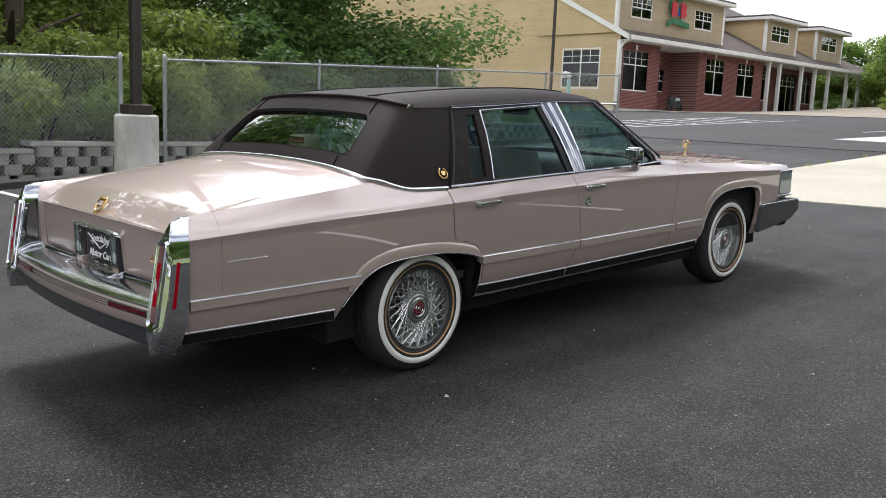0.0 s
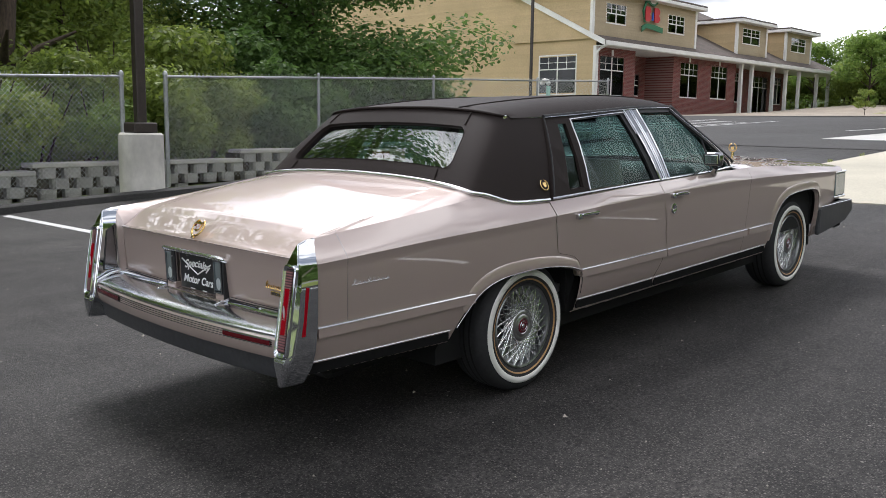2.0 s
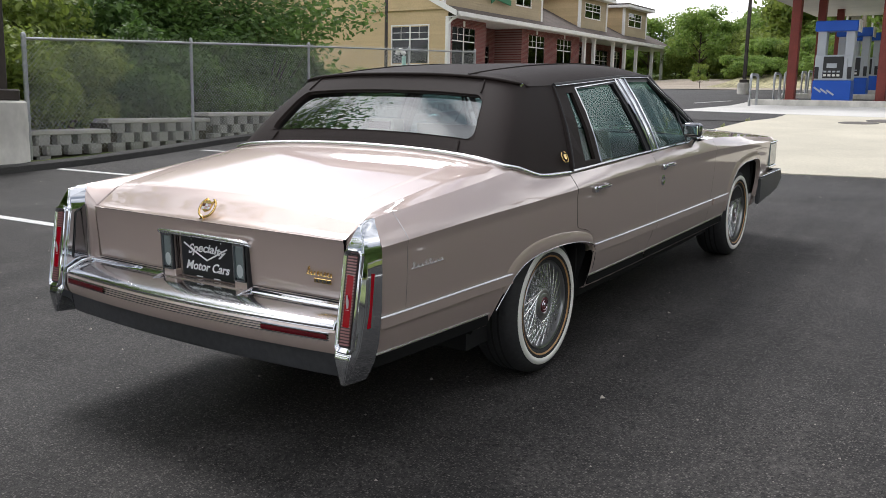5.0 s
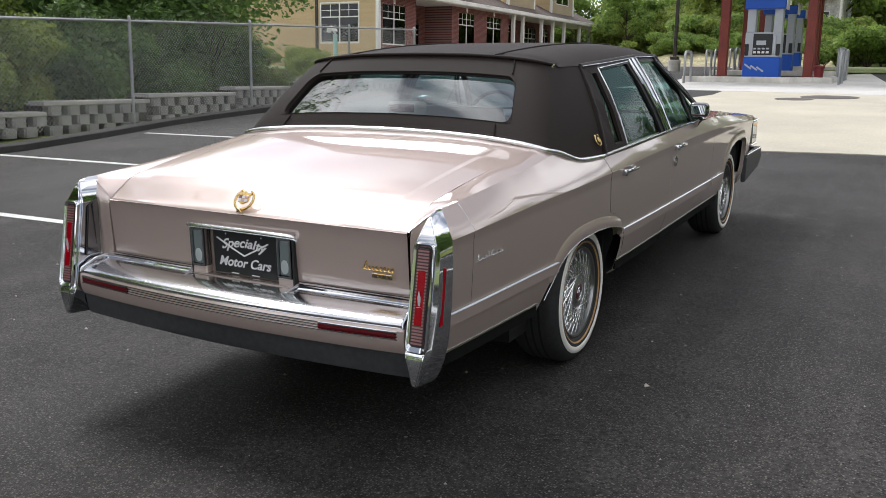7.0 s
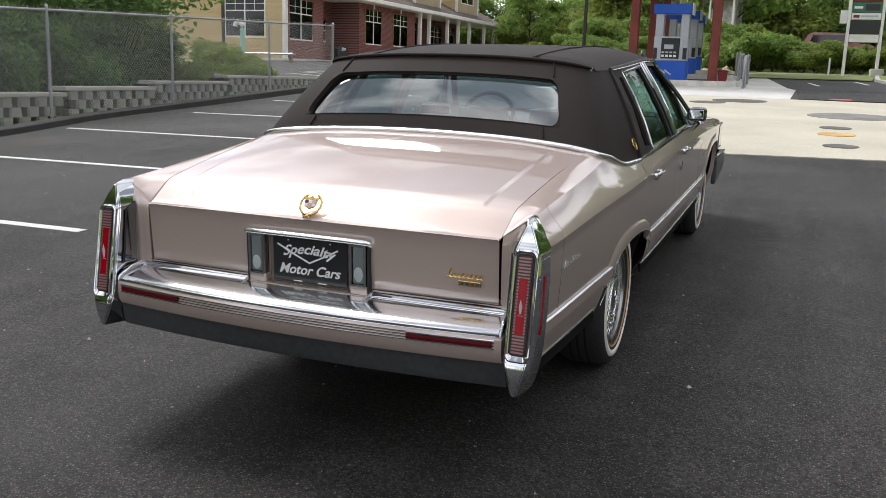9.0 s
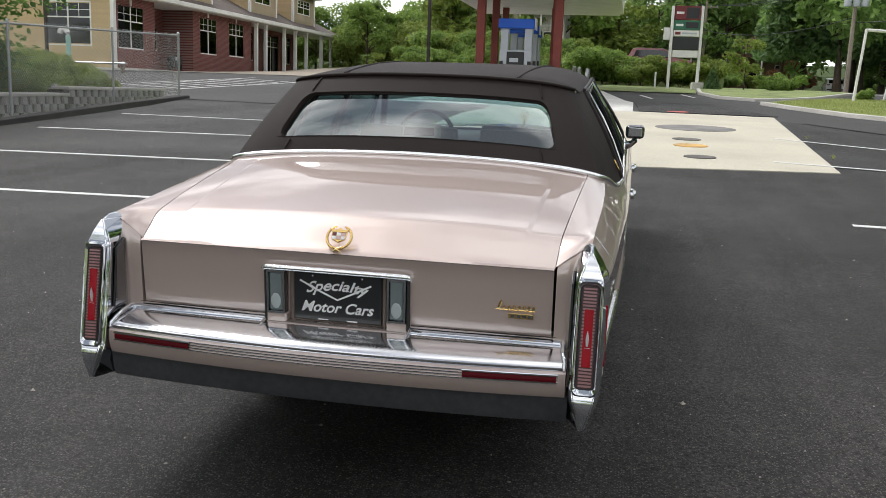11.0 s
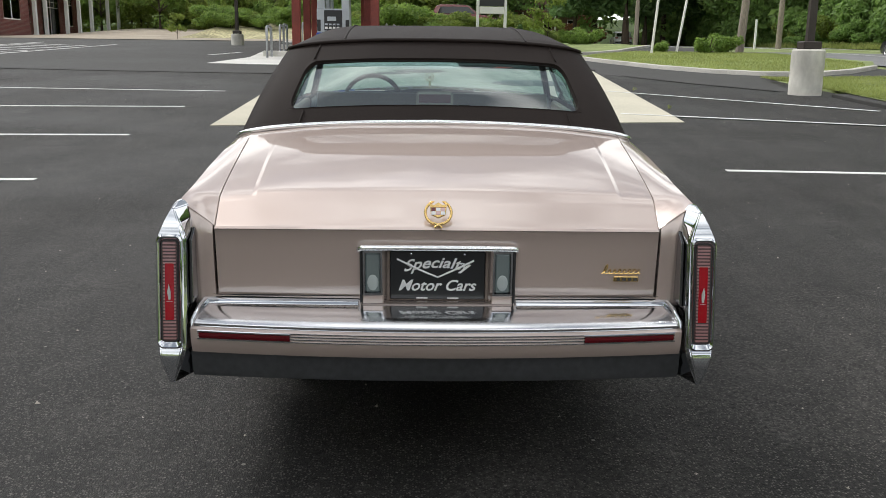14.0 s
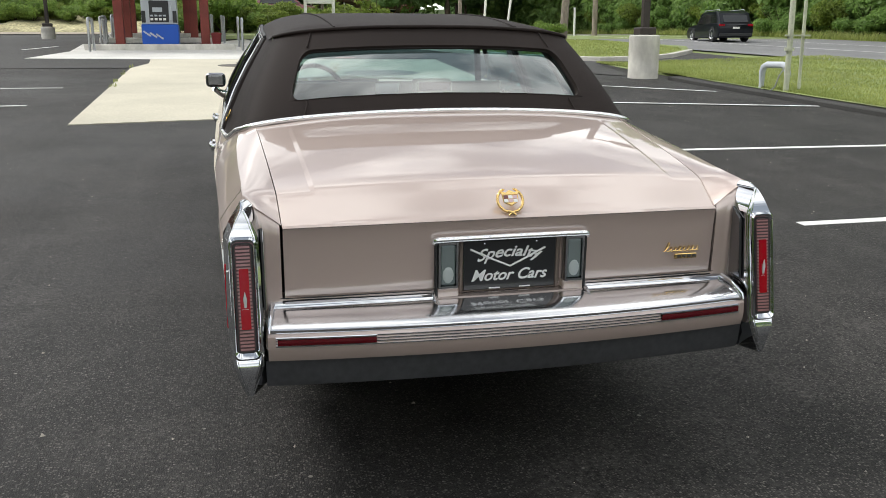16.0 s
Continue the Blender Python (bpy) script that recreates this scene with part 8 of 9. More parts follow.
roof = part("vinyl_roof", roof_skin(), M_VINYL, car, "padded dark brown vinyl roof", 50)
shell = part("rear_roof_panel", c_pillar_shell(), M_VINYL, car, "dark brown vinyl round the rear window", 40)
welt = [along(T_PTS, abs(k) / 40 * 0.70) for k in range(-40, 41)]
part("roof_welt", tube([(v.x - 0.004, (1 if i >= 40 else -1) * v.y, v.z + 0.004) for i, v in enumerate(welt)], 0.008, 8), M_VINYL, roof, "corded seam", 60)
for s in (-1, 1):
    part("roof_seam", tube([(x, s * (0.40 + 0.03 * (x - 1.36)), roof_z(x) - (roof_z(x) - rail_z(x)) * 0.052 + 0.001) for x in [1.37 + 0.11 * k for k in range(15)]], 0.004, 6), M_VINYL, roof)
    v = along(T_PTS, 0.70)
    part("seam_clip", box(v.x - 0.012, v.x + 0.012, s * v.y - 0.006, s * v.y + 0.006, v.z - 0.025, v.z + 0.008, 0.003), M_CHROME, roof, "small bright clip")
    part("roof_seam", tube([tuple(Vector((q.x - 0.003, s * q.y, q.z + 0.002))) for q in (back_point(0.35, ss_) for ss_ in (0.0, 0.05, 0.1, 0.15, 0.2))], 0.0035, 6), M_VINYL, roof)
    part("roof_seam", tube([tuple(Vector((q.x - 0.003, s * q.y, q.z + 0.002))) for q in (back_point(0.30, ss_) for ss_ in (0.83, 0.88, 0.94, 1.0))], 0.0035, 6), M_VINYL, roof)
    bdg = wreath(0.027, M_GOLD, shell, pillar_badge(s), "pillar_wreath")
    sbm = prism([(-0.013, 0.012), (0.013, 0.012), (0.012, -0.006), (0.0, -0.014), (-0.012, -0.006)], 0.004)
    sbm.transform(pillar_badge(s))
    part("shield", sbm, M_GOLD, bdg)
# bright bead along the foot of the vinyl
bead = []
for k in range(-64, 65):
    v = along(B_PTS, abs(k) / 64)
    bead.append((v.x - 0.008, (1 if k >= 0 else -1) * (v.y + 0.004), v.z + 0.004))
part("bright_bead", tube(bead, 0.0105, 8), M_TRIMBAR, shell, "bright bead along the vinyl", 60)

# rear window
def back_glass():
    rows = []
    for i in range(-P1 - 1, P1 + 2):
        p = abs(i) / NP
        s_ = 1 if i >= 0 else -1
        rows.append([(v.x + 0.02, s_ * v.y, v.z - 0.012) for v in (back_point(p, s) for s in (S0 - 0.03, 0.32, 0.42, 0.5, 0.6, 0.7, S1 + 0.03))])
    bm = sheet(rows)
    bmesh.ops.recalc_face_normals(bm, faces=bm.faces[:])
    return bm


rg = part("rear_window", back_glass(), M_REARGLASS, car, "tinted curved rear window", 60)
rg.visible_shadow = False
ol = []
rr = 0.13
for cp, cs, a0 in ((1 - rr, S1 - 0.15, 0), (-1 + rr, S1 - 0.15, 90), (-1 + rr, S0 + 0.15, 180), (1 - rr, S0 + 0.15, 270)):
    for k in range(7):
        a = radians(a0 + 90 * k / 6)
        ol.append((cp + rr * math.cos(a), cs + 0.15 * math.sin(a)))
dn = []
for (a, b), (c, d) in zip(ol, ol[1:] + ol[:1]):
    n_ = 10 if abs(a - c) + abs(b - d) > 0.3 else 2
    dn += [(a + (c - a) * k / n_, b + (d - b) * k / n_) for k in range(n_)]


def on_back(u, s, out):
    v = back_point(abs(u) * P1 / NP, s)
    return Vector((v.x - out, (1 if u >= 0 else -1) * v.y, v.z + out * 0.7))


rows = []
for u, s in dn + dn[:1]:
    c = Vector((u, s))
    m0 = Vector((0, (S0 + S1) / 2))
    o = m0 + (c - m0) * 1.0
    sq = Vector((max(-1.0, min(1.0, u * 1.35)), max(S0, min(S1, m0.y + (s - m0.y) * 1.45))))
    ring = [on_back(sq.x * 1.003, sq.y, 0.0004), on_back(o.x, o.y, 0.002)]
    for sh, dp in ((0.994, -0.002), (0.988, -0.009), (0.985, -0.02)):
        ring.append(on_back(o.x * sh, m0.y + (s - m0.y) * (1 - (1 - sh) * 1.6), dp))
    rows.append([tuple(v) for v in ring])
bm = sheet(rows)
bmesh.ops.recalc_face_normals(bm, faces=bm.faces[:])
if sum(f.normal.z for f in bm.faces) < 0:
    bmesh.ops.reverse_faces(bm, faces=bm.faces[:])
part("window_surround", bm, M_VINYL, rg, "padded vinyl surround", 50)
part("window_gasket", tube([tuple(on_back(u, s, -0.011)) for u, s in dn], 0.004, 6, closed=True), M_BLACK, rg, "", 60)


# flank of the glasshouse: an upright plane that leans in
def gside(x, z, out=0.0):
    zr = rail_z(x)
    t = (z - 0.925) / (zr - 0.925)
    y = 0.888 + (rail_y(x) - 0.888) * t + 0.018 * math.sin(math.pi * max(0, min(1, t)))
    return (x, -(y + out), z)


def side_plate(outline, t0, t1, sub=0.12):
    """A plate on the leaning flank between offsets t0 and t1."""
    ol = []
    for (a, b), (c, d) in zip(outline, outline[1:] + outline[:1]):
        n = max(1, int(math.hypot(c - a, d - b) / sub))
        ol += [(a + (c - a) * k / n, b + (d - b) * k / n) for k in range(n)]
    bm = bmesh.new()
    f = [bm.verts.new(gside(x, z, t1)) for x, z in ol]
    b = [bm.verts.new(gside(x, z, t0)) for x, z in ol]
    bm.faces.new(f)
    bm.faces.new(b[::-1])
    for i in range(len(f)):
        j = (i + 1) % len(f)
        bm.faces.new([f[i], b[i], b[j], f[j]])
    bmesh.ops.triangulate(bm, faces=[q for q in bm.faces if len(q.verts) > 4])
    bmesh.ops.recalc_face_normals(bm, faces=bm.faces[:])
    return bm


def side_tube(pts, r, out=0.004, flat=1.0, sub=0.1):
    d = []
    for (a, b), (c, e) in zip(pts, pts[1:]):
        n = max(1, int(math.hypot(c - a, e - b) / sub))
        d += [(a + (c - a) * k / n, b + (e - b) * k / n) for k in range(n)]
    d.append(pts[-1])
    return tube([gside(x, z, out) for x, z in d], r, 6)


# openings on the flank, outlines in x and z
QUARTER = [(1.665, 0.975), (1.79, 1.262), (1.80, 1.275), (1.845, 1.277), (1.848, 1.262), (1.772, 0.955), (1.69, 0.955)]
REARW = [(1.826, 0.945), (1.905, 1.292), (2.415, 1.316), (2.497, 0.95)]
FRONTW = [(2.605, 0.95), (2.572, 1.318), (2.955, 1.312), (3.365, 0.985), (3.36, 0.95)]


def flankwise(name, make, mat, label="", smooth=None, parents=None):
    a = part(name, make(), mat, (parents or (car, car))[0], label, smooth)
    bm = make()
    bm.transform(Matrix.Scale(-1, 4, (0, 1, 0)))
    bmesh.ops.reverse_faces(bm, faces=bm.faces[:])
    return a, part(name, bm, mat, (parents or (car, car))[1], label, smooth)


for g_ in (*flankwise("quarter_glass", lambda: side_plate(QUARTER, -0.016, -0.012), M_CARGLASS, "narrow tinted quarter glass", parents=rear_doors),
           *flankwise("door_glass", lambda: side_plate(REARW, -0.016, -0.012), M_CARGLASS, "tinted door glass", parents=rear_doors),
           *flankwise("door_glass", lambda: side_plate(FRONTW, -0.016, -0.012), M_CARGLASS, "tinted door glass", parents=front_doors)):
    g_.visible_shadow = False
# black rear frame with its slot for the quarter glass
flankwise("window_frame", lambda: side_plate([(1.50, 0.925), (1.69, 1.312), (1.79, 1.29), (1.66, 0.975), (1.665, 0.94)], -0.02, 0.004), M_VINYL, "dark vinyl window frame", parents=rear_doors)
flankwise("window_frame", lambda: side_plate([(1.772, 0.94), (1.85, 1.275), (1.86, 1.312), (1.912, 1.312), (1.826, 0.94)], -0.02, 0.004), M_VINYL, "dark vinyl window frame", parents=rear_doors)
flankwise("window_frame", lambda: side_plate([(1.66, 0.925), (1.665, 0.96), (1.78, 0.96), (1.826, 0.925)], -0.02, 0.0045), M_VINYL, "dark vinyl window frame", parents=rear_doors)
flankwise("window_frame", lambda: side_plate([(1.70, 1.308), (1.79, 1.275), (1.91, 1.278), (1.91, 1.314)], -0.02, 0.005), M_VINYL, "dark vinyl window frame", parents=rear_doors)
flankwise("header_frame", lambda: side_plate([(1.88, 1.288), (2.42, 1.310), (2.42, 1.332), (1.88, 1.316)], -0.02, 0.0035), M_BLACK, "", parents=rear_doors)
flankwise("header_frame", lambda: side_plate([(2.56, 1.314), (2.965, 1.308), (2.985, 1.33), (2.56, 1.337)], -0.02, 0.0035), M_BLACK, "", parents=front_doors)
# bright frames
flankwise("window_trim", lambda: side_tube([(1.822, 0.945), (1.903, 1.296), (2.418, 1.320), (2.44, 1.20)], 0.0055), M_TRIM, "bright window trim", 50, rear_doors)
flankwise("drip_rail", lambda: side_tube([(1.695, 1.316), (2.0, 1.326), (2.55, 1.346), (2.95, 1.342), (3.06, 1.268), (3.42, 0.985)], 0.009, 0.006), M_BLACK, "dark drip rail with bright edge", 50)
flankwise("drip_line", lambda: side_tube([(1.70, 1.311), (2.0, 1.320), (2.55, 1.339), (2.95, 1.335), (3.05, 1.258), (3.38, 0.995)], 0.003, 0.0125), M_TRIM, "thin bright line", 50)
flankwise("pillar_cover", lambda: side_plate([(2.497, 0.935), (2.425, 1.335), (2.49, 1.337), (2.546, 0.935)], -0.02, 0.006), M_CHROME_DARK, "broad chrome centre pillar cover, dark reflections in its colour", None, rear_doors)
flankwise("pillar_cover", lambda: side_plate([(2.556, 0.935), (2.502, 1.337), (2.573, 1.338), (2.608, 0.935)], -0.02, 0.006), M_CHROME_DARK, "broad chrome centre pillar cover, dark reflections in its colour", None, front_doors)
# thin chrome tubes stand for the glints along the pillar's rounded edges
for a_, b_, ps in (((2.500, 0.94), (2.430, 1.334), rear_doors), ((2.543, 0.94), (2.487, 1.336), rear_doors), ((2.560, 0.94), (2.506, 1.336), front_doors), ((2.604, 0.94), (2.569, 1.337), front_doors)):
    flankwise("pillar_edge", lambda: side_tube([a_, b_], 0.0045, 0.008), M_CHROME, "", 50, ps)
flankwise("pillar_rubber", lambda: side_plate([(2.455, 0.94), (2.385, 1.315), (2.42, 1.32), (2.497, 0.94)], -0.03, -0.002), M_BLACK, "", None, rear_doors)
flankwise("window_trim", lambda: side_tube([(2.95, 1.316), (3.36, 0.99), (3.355, 0.95)], 0.008), M_BLACK, "", 50, front_doors)
flankwise("vent_bar", lambda: side_tube([(3.13, 0.95), (3.17, 1.14)], 0.006, -0.004), M_BLACK, "", 50, front_doors)
flankwise("belt_trim", lambda: side_tube([(1.50, 0.93), (2.49, 0.941)], 0.0075, 0.004), M_TRIM, "bright belt trim", 50, rear_doors)
flankwise("belt_trim", lambda: side_tube([(2.51, 0.941), (3.1, 0.944), (3.42, 0.958)], 0.0075, 0.004), M_TRIM, "bright belt trim", 50, front_doors)


# windscreen and its posts
def screen():
    rows = []
    for k in range(9):
        s = k / 8
        row = []
        for j in range(-12, 13):
            t = j / 12
            top = Vector((3.03 - 0.03 * t * t, 0.645 * t, 1.378 - 0.04 * t * t))
            low = Vector((3.60 - 0.17 * t * t, 0.79 * t, 0.975 - 0.01 * t * t))
            row.append(tuple(top.lerp(low, s)))
        rows.append(row)
    bm = sheet(rows)
    bmesh.ops.recalc_face_normals(bm, faces=bm.faces[:])
    return bm


wsn = part("windscreen", screen(), M_CARGLASS, car, "tinted curved windscreen", 60)
wsn.visible_shadow = False
both("screen_post", lambda: tube([(2.98, -0.655, 1.335), (3.2, -0.722, 1.17), (3.44, -0.80, 0.955)], 0.022, 8), M_BLACK, car, "dark windscreen post", 50)
part("header", tube([(3.02 - 0.04 * (k / 10) ** 2, 0.65 * k / 10, 1.372 - 0.04 * (k / 10) ** 2) for k in range(-10, 11)], 0.018, 6), M_VINYL, car, "", 50)
part("interior_mirror", box(2.98, 3.0, -0.12, 0.12, 1.24, 1.30, 0.008), M_BLACK, car)

# bonnet, cowl and nose
def bonnet_z(x, y):
    z = catmull([3.45, 3.6, 4.2, 4.8, 5.2, 5.32], [0.985, 0.972, 0.945, 0.908, 0.878, 0.862], x)
    e = z_top(x) - 0.004
    t = min(1.0, abs(y) / 0.86)
    zz = z + (e - z) * t ** 3
    w = max(0.0, 1 - abs(y) / 0.3)
    return zz + 0.012 * w * w * (3 - 2 * w)


rows = [[(x, y_top(x) * k / 16 * 0.998, bonnet_z(x, y_top(x) * k / 16)) for k in range(-16, 17)] for x in [3.5 + (5.33 - 3.5) * q / 22 for q in range(23)]]
bm = sheet(rows)
bmesh.ops.recalc_face_normals(bm, faces=bm.faces[:])
if sum(f.normal.z for f in bm.faces) < 0:
    bmesh.ops.reverse_faces(bm, faces=bm.faces[:])
part("bonnet", bm, M_PAINT, car, "", 40)
part("cowl", box(3.40, 3.52, -0.82, 0.82, 0.90, 0.955, 0.01), M_BLACK, car)
part("cowl_shell", box(3.5, 5.2, -0.84, 0.84, 0.42, 0.80), M_VOID, car)
orn = wreath(0.034, M_GOLD, car, Matrix.Translation((5.2, 0, 0.958)) @ Matrix.Rotation(radians(90), 4, "Y") @ Matrix.Rotation(radians(90), 4, "Z"), "bonnet_ornament")
part("ornament_stem", lathe([(0.03, 0), (0.012, 0.01), (0.008, 0.05), (0.0, 0.055)], 10, None, Matrix.Translation((5.2, 0, 0.877))), M_GOLD, orn, "", 40)
part("ornament_shield", prism([(-0.016, 0.94), (0.016, 0.94), (0.014, 0.962), (-0.014, 0.968)], 0.006, axis="x", base=5.197), M_GOLD, orn)
nose = part("nose_panel", box(5.2, 5.32, -0.862, 0.862, 0.46, 0.828, 0.012), M_CHROME_DULL, car)
part("grille_surround", box(5.3, 5.40, -0.40, 0.40, 0.50, 0.865, 0.015), M_CHROME, nose)
for k in range(13):
    part("grille_bar", box(5.395, 5.412, -0.36 + 0.06 * k - 0.006, -0.36 + 0.06 * k + 0.006, 0.53, 0.80), M_CHROME, nose)
for k in range(6):
    part("grille_bar", box(5.393, 5.408, -0.37, 0.37, 0.56 + 0.045 * k - 0.004, 0.56 + 0.045 * k + 0.004), M_CHROME, nose)
for s in (-1, 1):
    part("headlamp", box(5.29, 5.335, s * 0.64 - 0.17, s * 0.64 + 0.17, 0.66, 0.80, 0.015), M_LAMPCLEAR, nose, "clear rectangular headlamp")
    hl = part("corner_lamp", box(5.13, 5.335, s * 0.872 - 0.022, s * 0.872 + 0.022, 0.605, 0.785, 0.008), M_LAMPCLEAR, nose, "clear wrap-round corner lamp")
    part("lamp_frame", box(5.115, 5.345, s * 0.872 - 0.026, s * 0.872 + 0.026, 0.785, 0.797, 0.004), M_CHROME, hl)
    part("lamp_frame", box(5.115, 5.345, s * 0.872 - 0.026, s * 0.872 + 0.026, 0.588, 0.605, 0.004), M_CHROME, hl)
rows = []
for k in range(25):
    t = -1 + 2 * k / 24
    bx = 5.50 - 0.16 * t ** 4 - 0.04 * t * t
    rows.append([(bx - 0.12, 0.885 * t, 0.575), (bx, 0.89 * t, 0.57), (bx + 0.03, 0.89 * t, 0.53), (bx + 0.03, 0.89 * t, 0.44), (bx - 0.02, 0.89 * t, 0.36), (bx - 0.12, 0.885 * t, 0.35)])
bm = sheet(rows)
bmesh.ops.recalc_face_normals(bm, faces=bm.faces[:])
fbp = part("front_bumper", bm, M_CHROME_DULL, car, "grey front bumper", 30)
both("bumper_end", lambda: prism([(4.765, 0.345), (4.775, 0.545), (5.28, 0.575), (5.42, 0.56), (5.44, 0.47), (5.30, 0.40)], 0.035, axis="y", base=-0.925, bev=0.008), M_CHROME_DULL, fbp, "grey bumper end cap")
both("bumper_bright_line", lambda: box(4.80, 5.40, -0.929, -0.90, 0.548, 0.562, 0.003), M_CHROME, fbp)

# door mirrors, handles, locks
def mirror_head():
    bm = box(2.99, 3.05, -1.0, -0.885, 0.985, 1.07, 0.026, seg=4)
    return bm


mh = flankwise("door_mirror", mirror_head, M_CHROME_DARK, "dark chrome door mirror", 40, front_doors)
flankwise("mirror_pane", lambda: box(2.9845, 2.991, -0.985, -0.90, 1.0, 1.055, 0.003), M_MIRROR, "", None, mh)
flankwise("mirror_rim", lambda: box(2.987, 2.995, -0.99, -0.895, 0.995, 1.06, 0.003), M_BLACK, "", None, mh)
flankwise("mirror_stalk", lambda: tube([(3.03, -0.95, 0.98), (3.05, -0.93, 0.955), (3.10, -0.90, 0.935)], [0.02, 0.018, 0.026], 8), M_CHROME, "", 50, mh)


def handle(x, z):
    y = side_y(x, z)
    bm = box(x - 0.075, x - 0.04, -(y + 0.022), -(y - 0.005), z - 0.018, z + 0.012, 0.006, seg=2)
    box(x - 0.05, x + 0.09, -(y + 0.03), -(y + 0.014), z - 0.004, z + 0.012, 0.005, bm=bm, seg=2)
    box(x + 0.07, x + 0.095, -(y + 0.022), -(y - 0.005), z - 0.01, z + 0.012, 0.005, bm=bm, seg=2)
    return bm


flankwise("pillar_edge", lambda: side_tube([(1.515, 0.93), (1.70, 1.314)], 0.0045, 0.004), M_BLACK, "", 50, rear_doors)
flankwise("door_handle", lambda: handle(1.72, 0.832), M_CHROME, "chrome pull handle", 40, rear_doors)
flankwise("door_handle", lambda: handle(2.625, 0.852), M_CHROME, "chrome pull handle", 40, front_doors)
for s, d_ in ((-1, front_doors[0]), (1, front_doors[1])):
    y = side_y(2.6, 0.775)
    lk = lathe([(0.028, -0.004), (0.03, 0.004), (0.022, 0.007), (0.016, 0.004), (0, 0.004)], 18, None, Matrix.Translation((2.592, s * y, 0.772)) @ Matrix.Rotation(radians(-90 * s), 4, "X"))
    part("door_lock", lk, M_CHROME, d_, "round chrome lock with wreath", 40)
# handwritten mark on the quarter panel
for s in (-1, 1):
    pts = script(0.0, 0.19, 0.0, 0.02, 8, 4)
    part("flank_script", tube([(0.245 + (a if s < 0 else 0.19 - a), s * (side_y(0.245 + a, 0.717) + 0.002), 0.717 + b) for a, b in pts], 0.0011, 5), M_TRIM, car, "thin bright script badge")

# ---- cabin ----
part("cabin_floor", box(1.2, 3.5, -0.78, 0.78, 0.42, 0.46), M_DASH, car)
part("parcel_shelf", box(1.06, 1.62, -0.70, 0.70, 0.985, 1.005, 0.004), M_LEATHER, car, "pale parcel shelf")
brake = part("high_brake_lamp", box(1.20, 1.30, -0.078, 0.082, 1.0, 1.156, 0.01), M_LEATHER, car, "pale box with a red brake lamp")
part("brake_lens", box(1.196, 1.2, -0.066, 0.070, 1.112, 1.148), M_REFLECTOR, brake)


def seat_back(x, y0, y1, z0, z1, lean, t=0.16):
    rows = []
    for k in range(9):
        s = k / 8
        z = z0 + (z1 - z0) * s
        th = t * (1 - 0.45 * s ** 3)
        xx = x - lean * s
        row = []
        for a in range(16):
            an = 2 * math.pi * a / 16
            cy, sx = math.cos(an), math.sin(an)
            row.append((xx + th / 2 * (abs(sx) ** 0.6) * (1 if sx > 0 else -1), (y0 + y1) / 2 + (y1 - y0) / 2 * (abs(cy) ** 0.35) * (1 if cy > 0 else -1) * (1 - 0.06 * s ** 4), z))
        rows.append(row + row[:1])
    bm = sheet(rows)
    b = bmesh.new()
    b.faces.new([b.verts.new(p) for p in rows[-1][:-1]])
    merge(bm, b)
    bmesh.ops.remove_doubles(bm, verts=bm.verts[:], dist=1e-5)
    bmesh.ops.recalc_face_normals(bm, faces=bm.faces[:])
    return bm


rs = part("rear_seat", seat_back(1.86, -0.68, 0.68, 0.46, 1.0, 0.22), M_LEATHER, car, "tan leather rear bench", 50)
part("seat_cushion", box(1.78, 2.3, -0.68, 0.68, 0.46, 0.68, 0.05, seg=3), M_LEATHER, rs, "", 50)
for s in (-1, 1):
    fs = part("front_seat", seat_back(2.55, s * 0.36 - 0.31, s * 0.36 + 0.31, 0.46, 1.05, 0.12), M_LEATHER, car, "tan leather front seat", 50)
    part("seat_cushion", box(2.5, 3.05, s * 0.36 - 0.31, s * 0.36 + 0.31, 0.46, 0.70, 0.05, seg=3), M_LEATHER, fs, "", 50)
    part("door_card", box(1.76, 3.4, s * 0.84 - 0.02, s * 0.84 + 0.02, 0.5, 0.93, 0.01), M_LEATHER, car, "tan door lining")
part("dashboard", prism([(3.12, 0.60), (3.10, 0.90), (3.16, 0.965), (3.52, 0.955), (3.52, 0.6)], 1.56, axis="y", base=-0.78, bev=0.02), M_DASH, car, "dark dashboard", 40)
sw = part("steering_wheel", tube([(2.93 + 0.06 * math.sin(a), 0.37 + 0.175 * math.cos(a), 0.955 + 0.155 * math.sin(a)) for a in [2 * math.pi * k / 28 for k in range(28)]], 0.014, 8, closed=True), M_BLACK, car, "thin dark steering wheel", 60)
part("wheel_spoke", tube([(2.93, 0.2, 0.955), (2.96, 0.37, 0.94), (2.93, 0.54, 0.955)], 0.018, 8), M_BLACK, sw, "", 60)
part("wheel_hub", lathe([(0.06, 0), (0.05, 0.03), (0, 0.035)], 16, None, Matrix.Translation((2.97, 0.37, 0.94)) @ Matrix.Rotation(radians(-75), 4, "Y")), M_BLACK, sw, "", 40)
part("column", tube([(2.97, 0.37, 0.96), (3.2, 0.37, 0.86)], 0.035, 8), M_DASH, sw, "", 40)
part("headliner", box(1.5, 2.98, -0.6, 0.6, 1.335, 1.34), M_DASH, car, "dark headlining")


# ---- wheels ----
# chrome darkened for the dish: shade behind the spokes put into its colour
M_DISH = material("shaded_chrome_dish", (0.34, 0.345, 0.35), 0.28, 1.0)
M_HUB = grain(material("satin_hub", (0.5, 0.5, 0.5), 0.3, 1.0), scale=60, dark=0.92, light=1.05, big=8, amount=0.05, bump=0.0)
M_SPOKE = material("wire_chrome", (0.9, 0.91, 0.91), 0.25, 1.0)


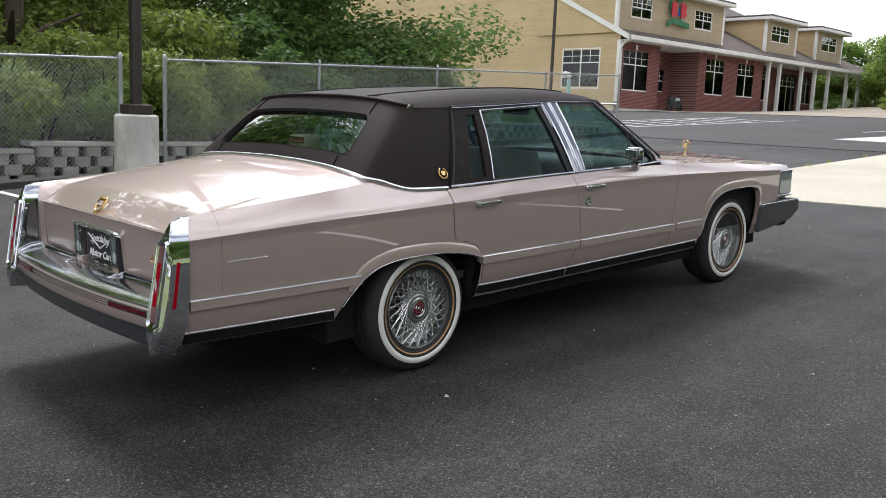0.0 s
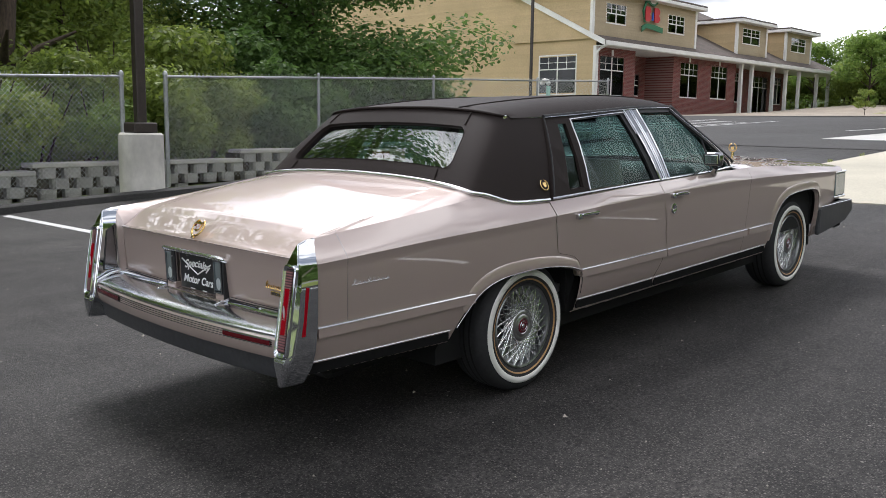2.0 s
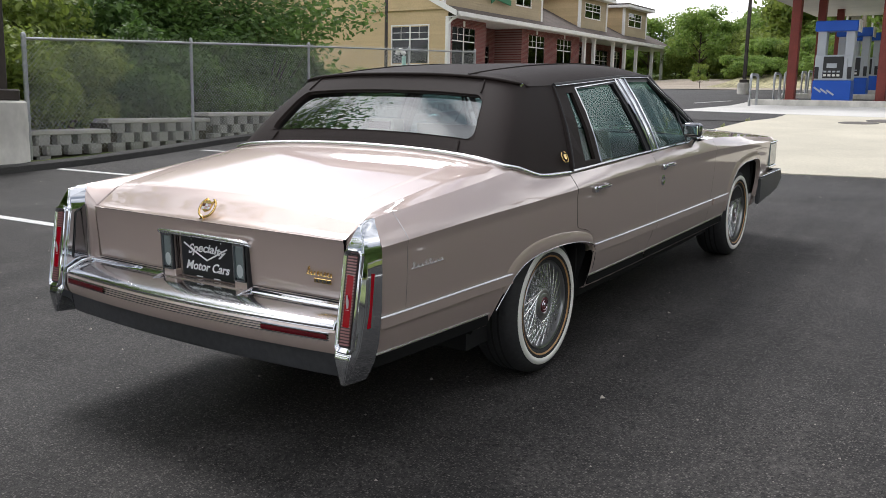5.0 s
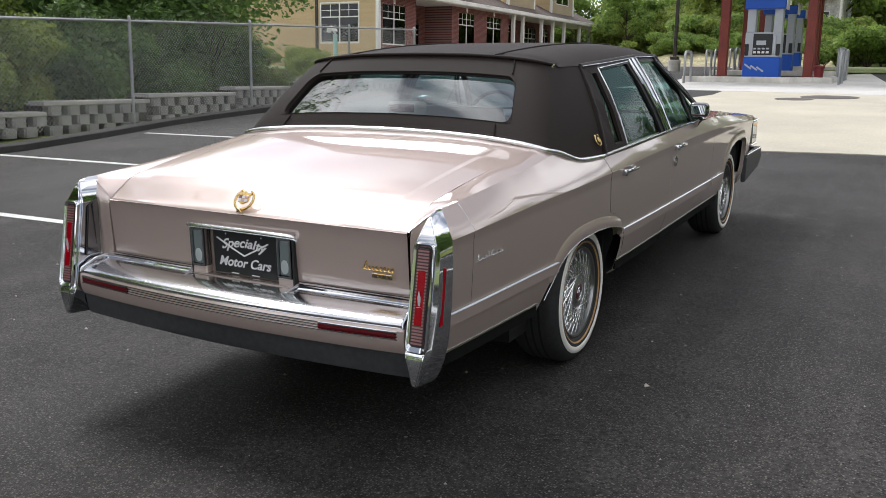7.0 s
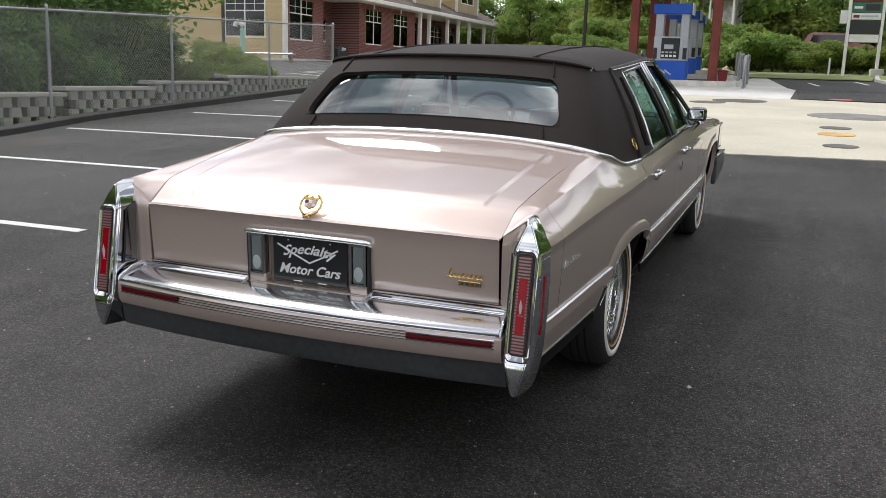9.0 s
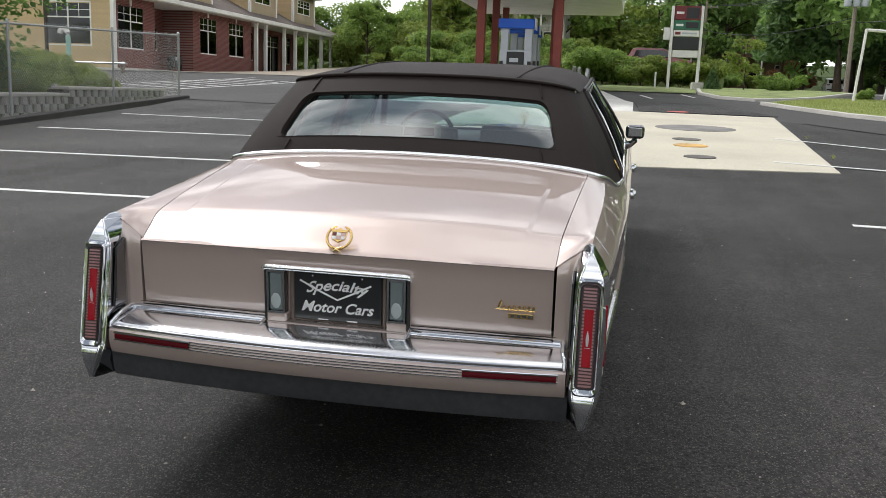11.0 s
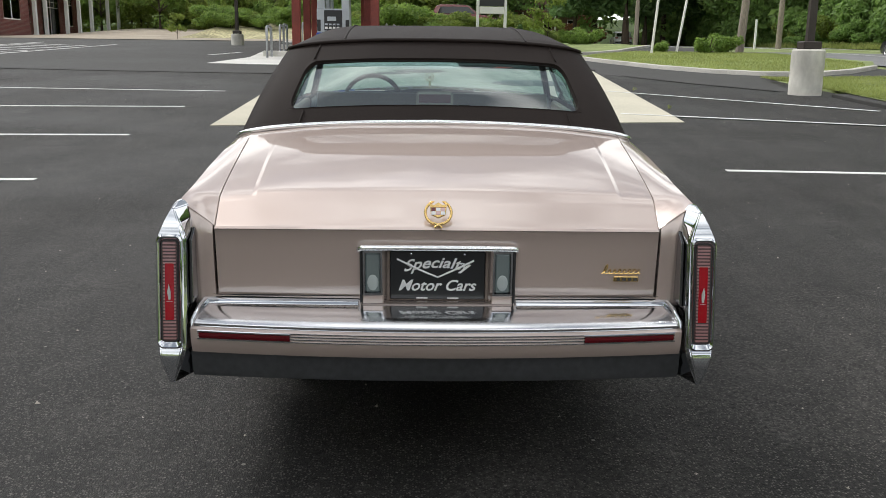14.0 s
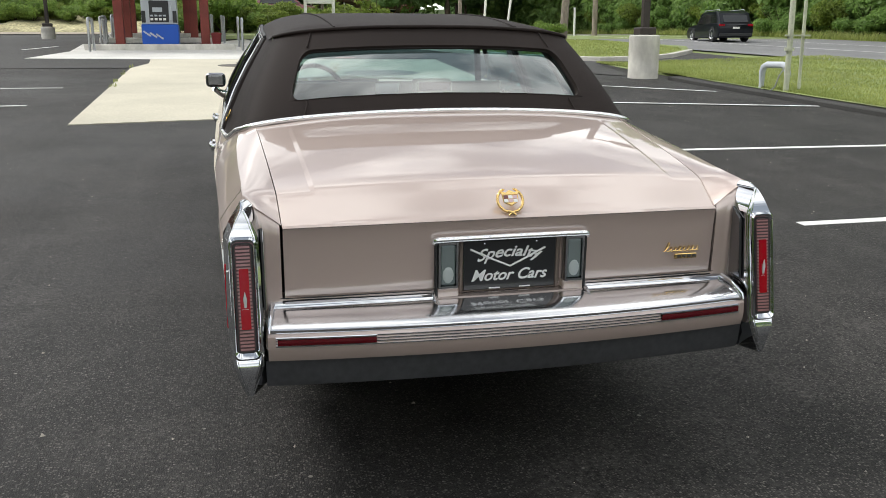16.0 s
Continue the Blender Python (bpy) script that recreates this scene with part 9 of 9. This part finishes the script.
def spoke_mesh(sign):
    """One slanting wire of the wheel trim, from the hub to the rim."""
    a0, a1 = sign * radians(-12), sign * radians(40)
    p = Vector((0.078 * math.cos(a0), 0.078 * math.sin(a0), 0.004))
    q = Vector((0.196 * math.cos(a1), 0.196 * math.sin(a1), -0.004))
    pts = [p, p.lerp(q, 0.5) + Vector((0, 0, 0.003)), q]
    me = mesh_of(tube(pts, 0.0021, 5), "wire_spoke", 60)
    me.materials.append(M_SPOKE)
    return me


SP_A, SP_B = spoke_mesh(1), spoke_mesh(-1)


def wheel(x, y, s):
    """s: -1 on the right flank, +1 on the left; the outer face looks along s*y."""
    w = new("wheel")
    w.parent = car
    w.matrix_basis = Matrix.Translation((x, y, HUB_Z)) @ Matrix.Rotation(radians(-90 * s), 4, "X")
    tagged(w, "whitewall tyre with chrome wire wheel trim")
    R = 0.322
    tyre = part("tyre", lathe([(0.195, -0.11), (0.255, -0.125), (0.292, -0.115), (0.314, -0.088), (R, -0.06), (R, 0.06), (0.315, 0.085), (0.296, 0.103), (0.272, 0.112), (0.24, 0.112), (0.215, 0.102), (0.20, 0.086), (0.195, 0.07)], 64), M_TYRE, w, "black rubber tyre", 50)
    for zz in (-0.035, 0.0, 0.035):
        part("tread_groove", lathe([(R - 0.004, zz - 0.006), (R + 0.0012, zz - 0.005), (R + 0.0012, zz + 0.005), (R - 0.004, zz + 0.006)], 48), M_VOID, tyre)
    part("white_band", lathe([(0.247, 0.1105), (0.249, 0.1145), (0.262, 0.1165), (0.276, 0.1135), (0.278, 0.1090)], 64), M_WHITEWALL, tyre, "white sidewall band", 60)
    part("gold_band", lathe([(0.2255, 0.103), (0.2265, 0.1085), (0.233, 0.1115), (0.2345, 0.1085)], 64), M_GOLDLINE, tyre, "thin gold line", 60)
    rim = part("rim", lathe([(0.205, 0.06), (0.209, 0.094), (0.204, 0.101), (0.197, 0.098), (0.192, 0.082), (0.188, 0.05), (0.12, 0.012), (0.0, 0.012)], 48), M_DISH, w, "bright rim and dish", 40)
    part("hub_cap", lathe([(0.080, 0.04), (0.079, 0.084), (0.074, 0.0905), (0.060, 0.094), (0.056, 0.0925), (0.050, 0.0965), (0.040, 0.098), (0.036, 0.095)], 32), M_HUB, rim, "", 40)
    part("hub_emblem", lathe([(0.037, 0.0945), (0.034, 0.0975), (0.02, 0.0985), (0, 0.0985)], 32), M_REDENAMEL, rim, "dark red enamel disc", 40)
    part("emblem_mark", lathe([(0.011, 0.0982), (0.009, 0.101), (0, 0.1012)], 16), M_CHROME, rim, "", 40)
    part("emblem_ring", lathe([(0.022, 0.098), (0.0235, 0.1005), (0.025, 0.098)], 28), M_CHROME, rim, "", 40)
    for k in range(22):
        a = 2 * math.pi * k / 22
        for me, da, dz in ((SP_A, 0.0, 0.090), (SP_B, 0.0, 0.087), (SP_A, math.pi / 22, 0.066), (SP_B, math.pi / 22, 0.062)):
            o = part("wire_spoke", me, None, rim)
            o.matrix_basis = Matrix.Translation((0, 0, dz)) @ Matrix.Rotation(a + da, 4, "Z")
    return w


for x in (AXLE_R, AXLE_F):
    wheel(x, -0.745, -1)
    wheel(x, 0.745, 1)
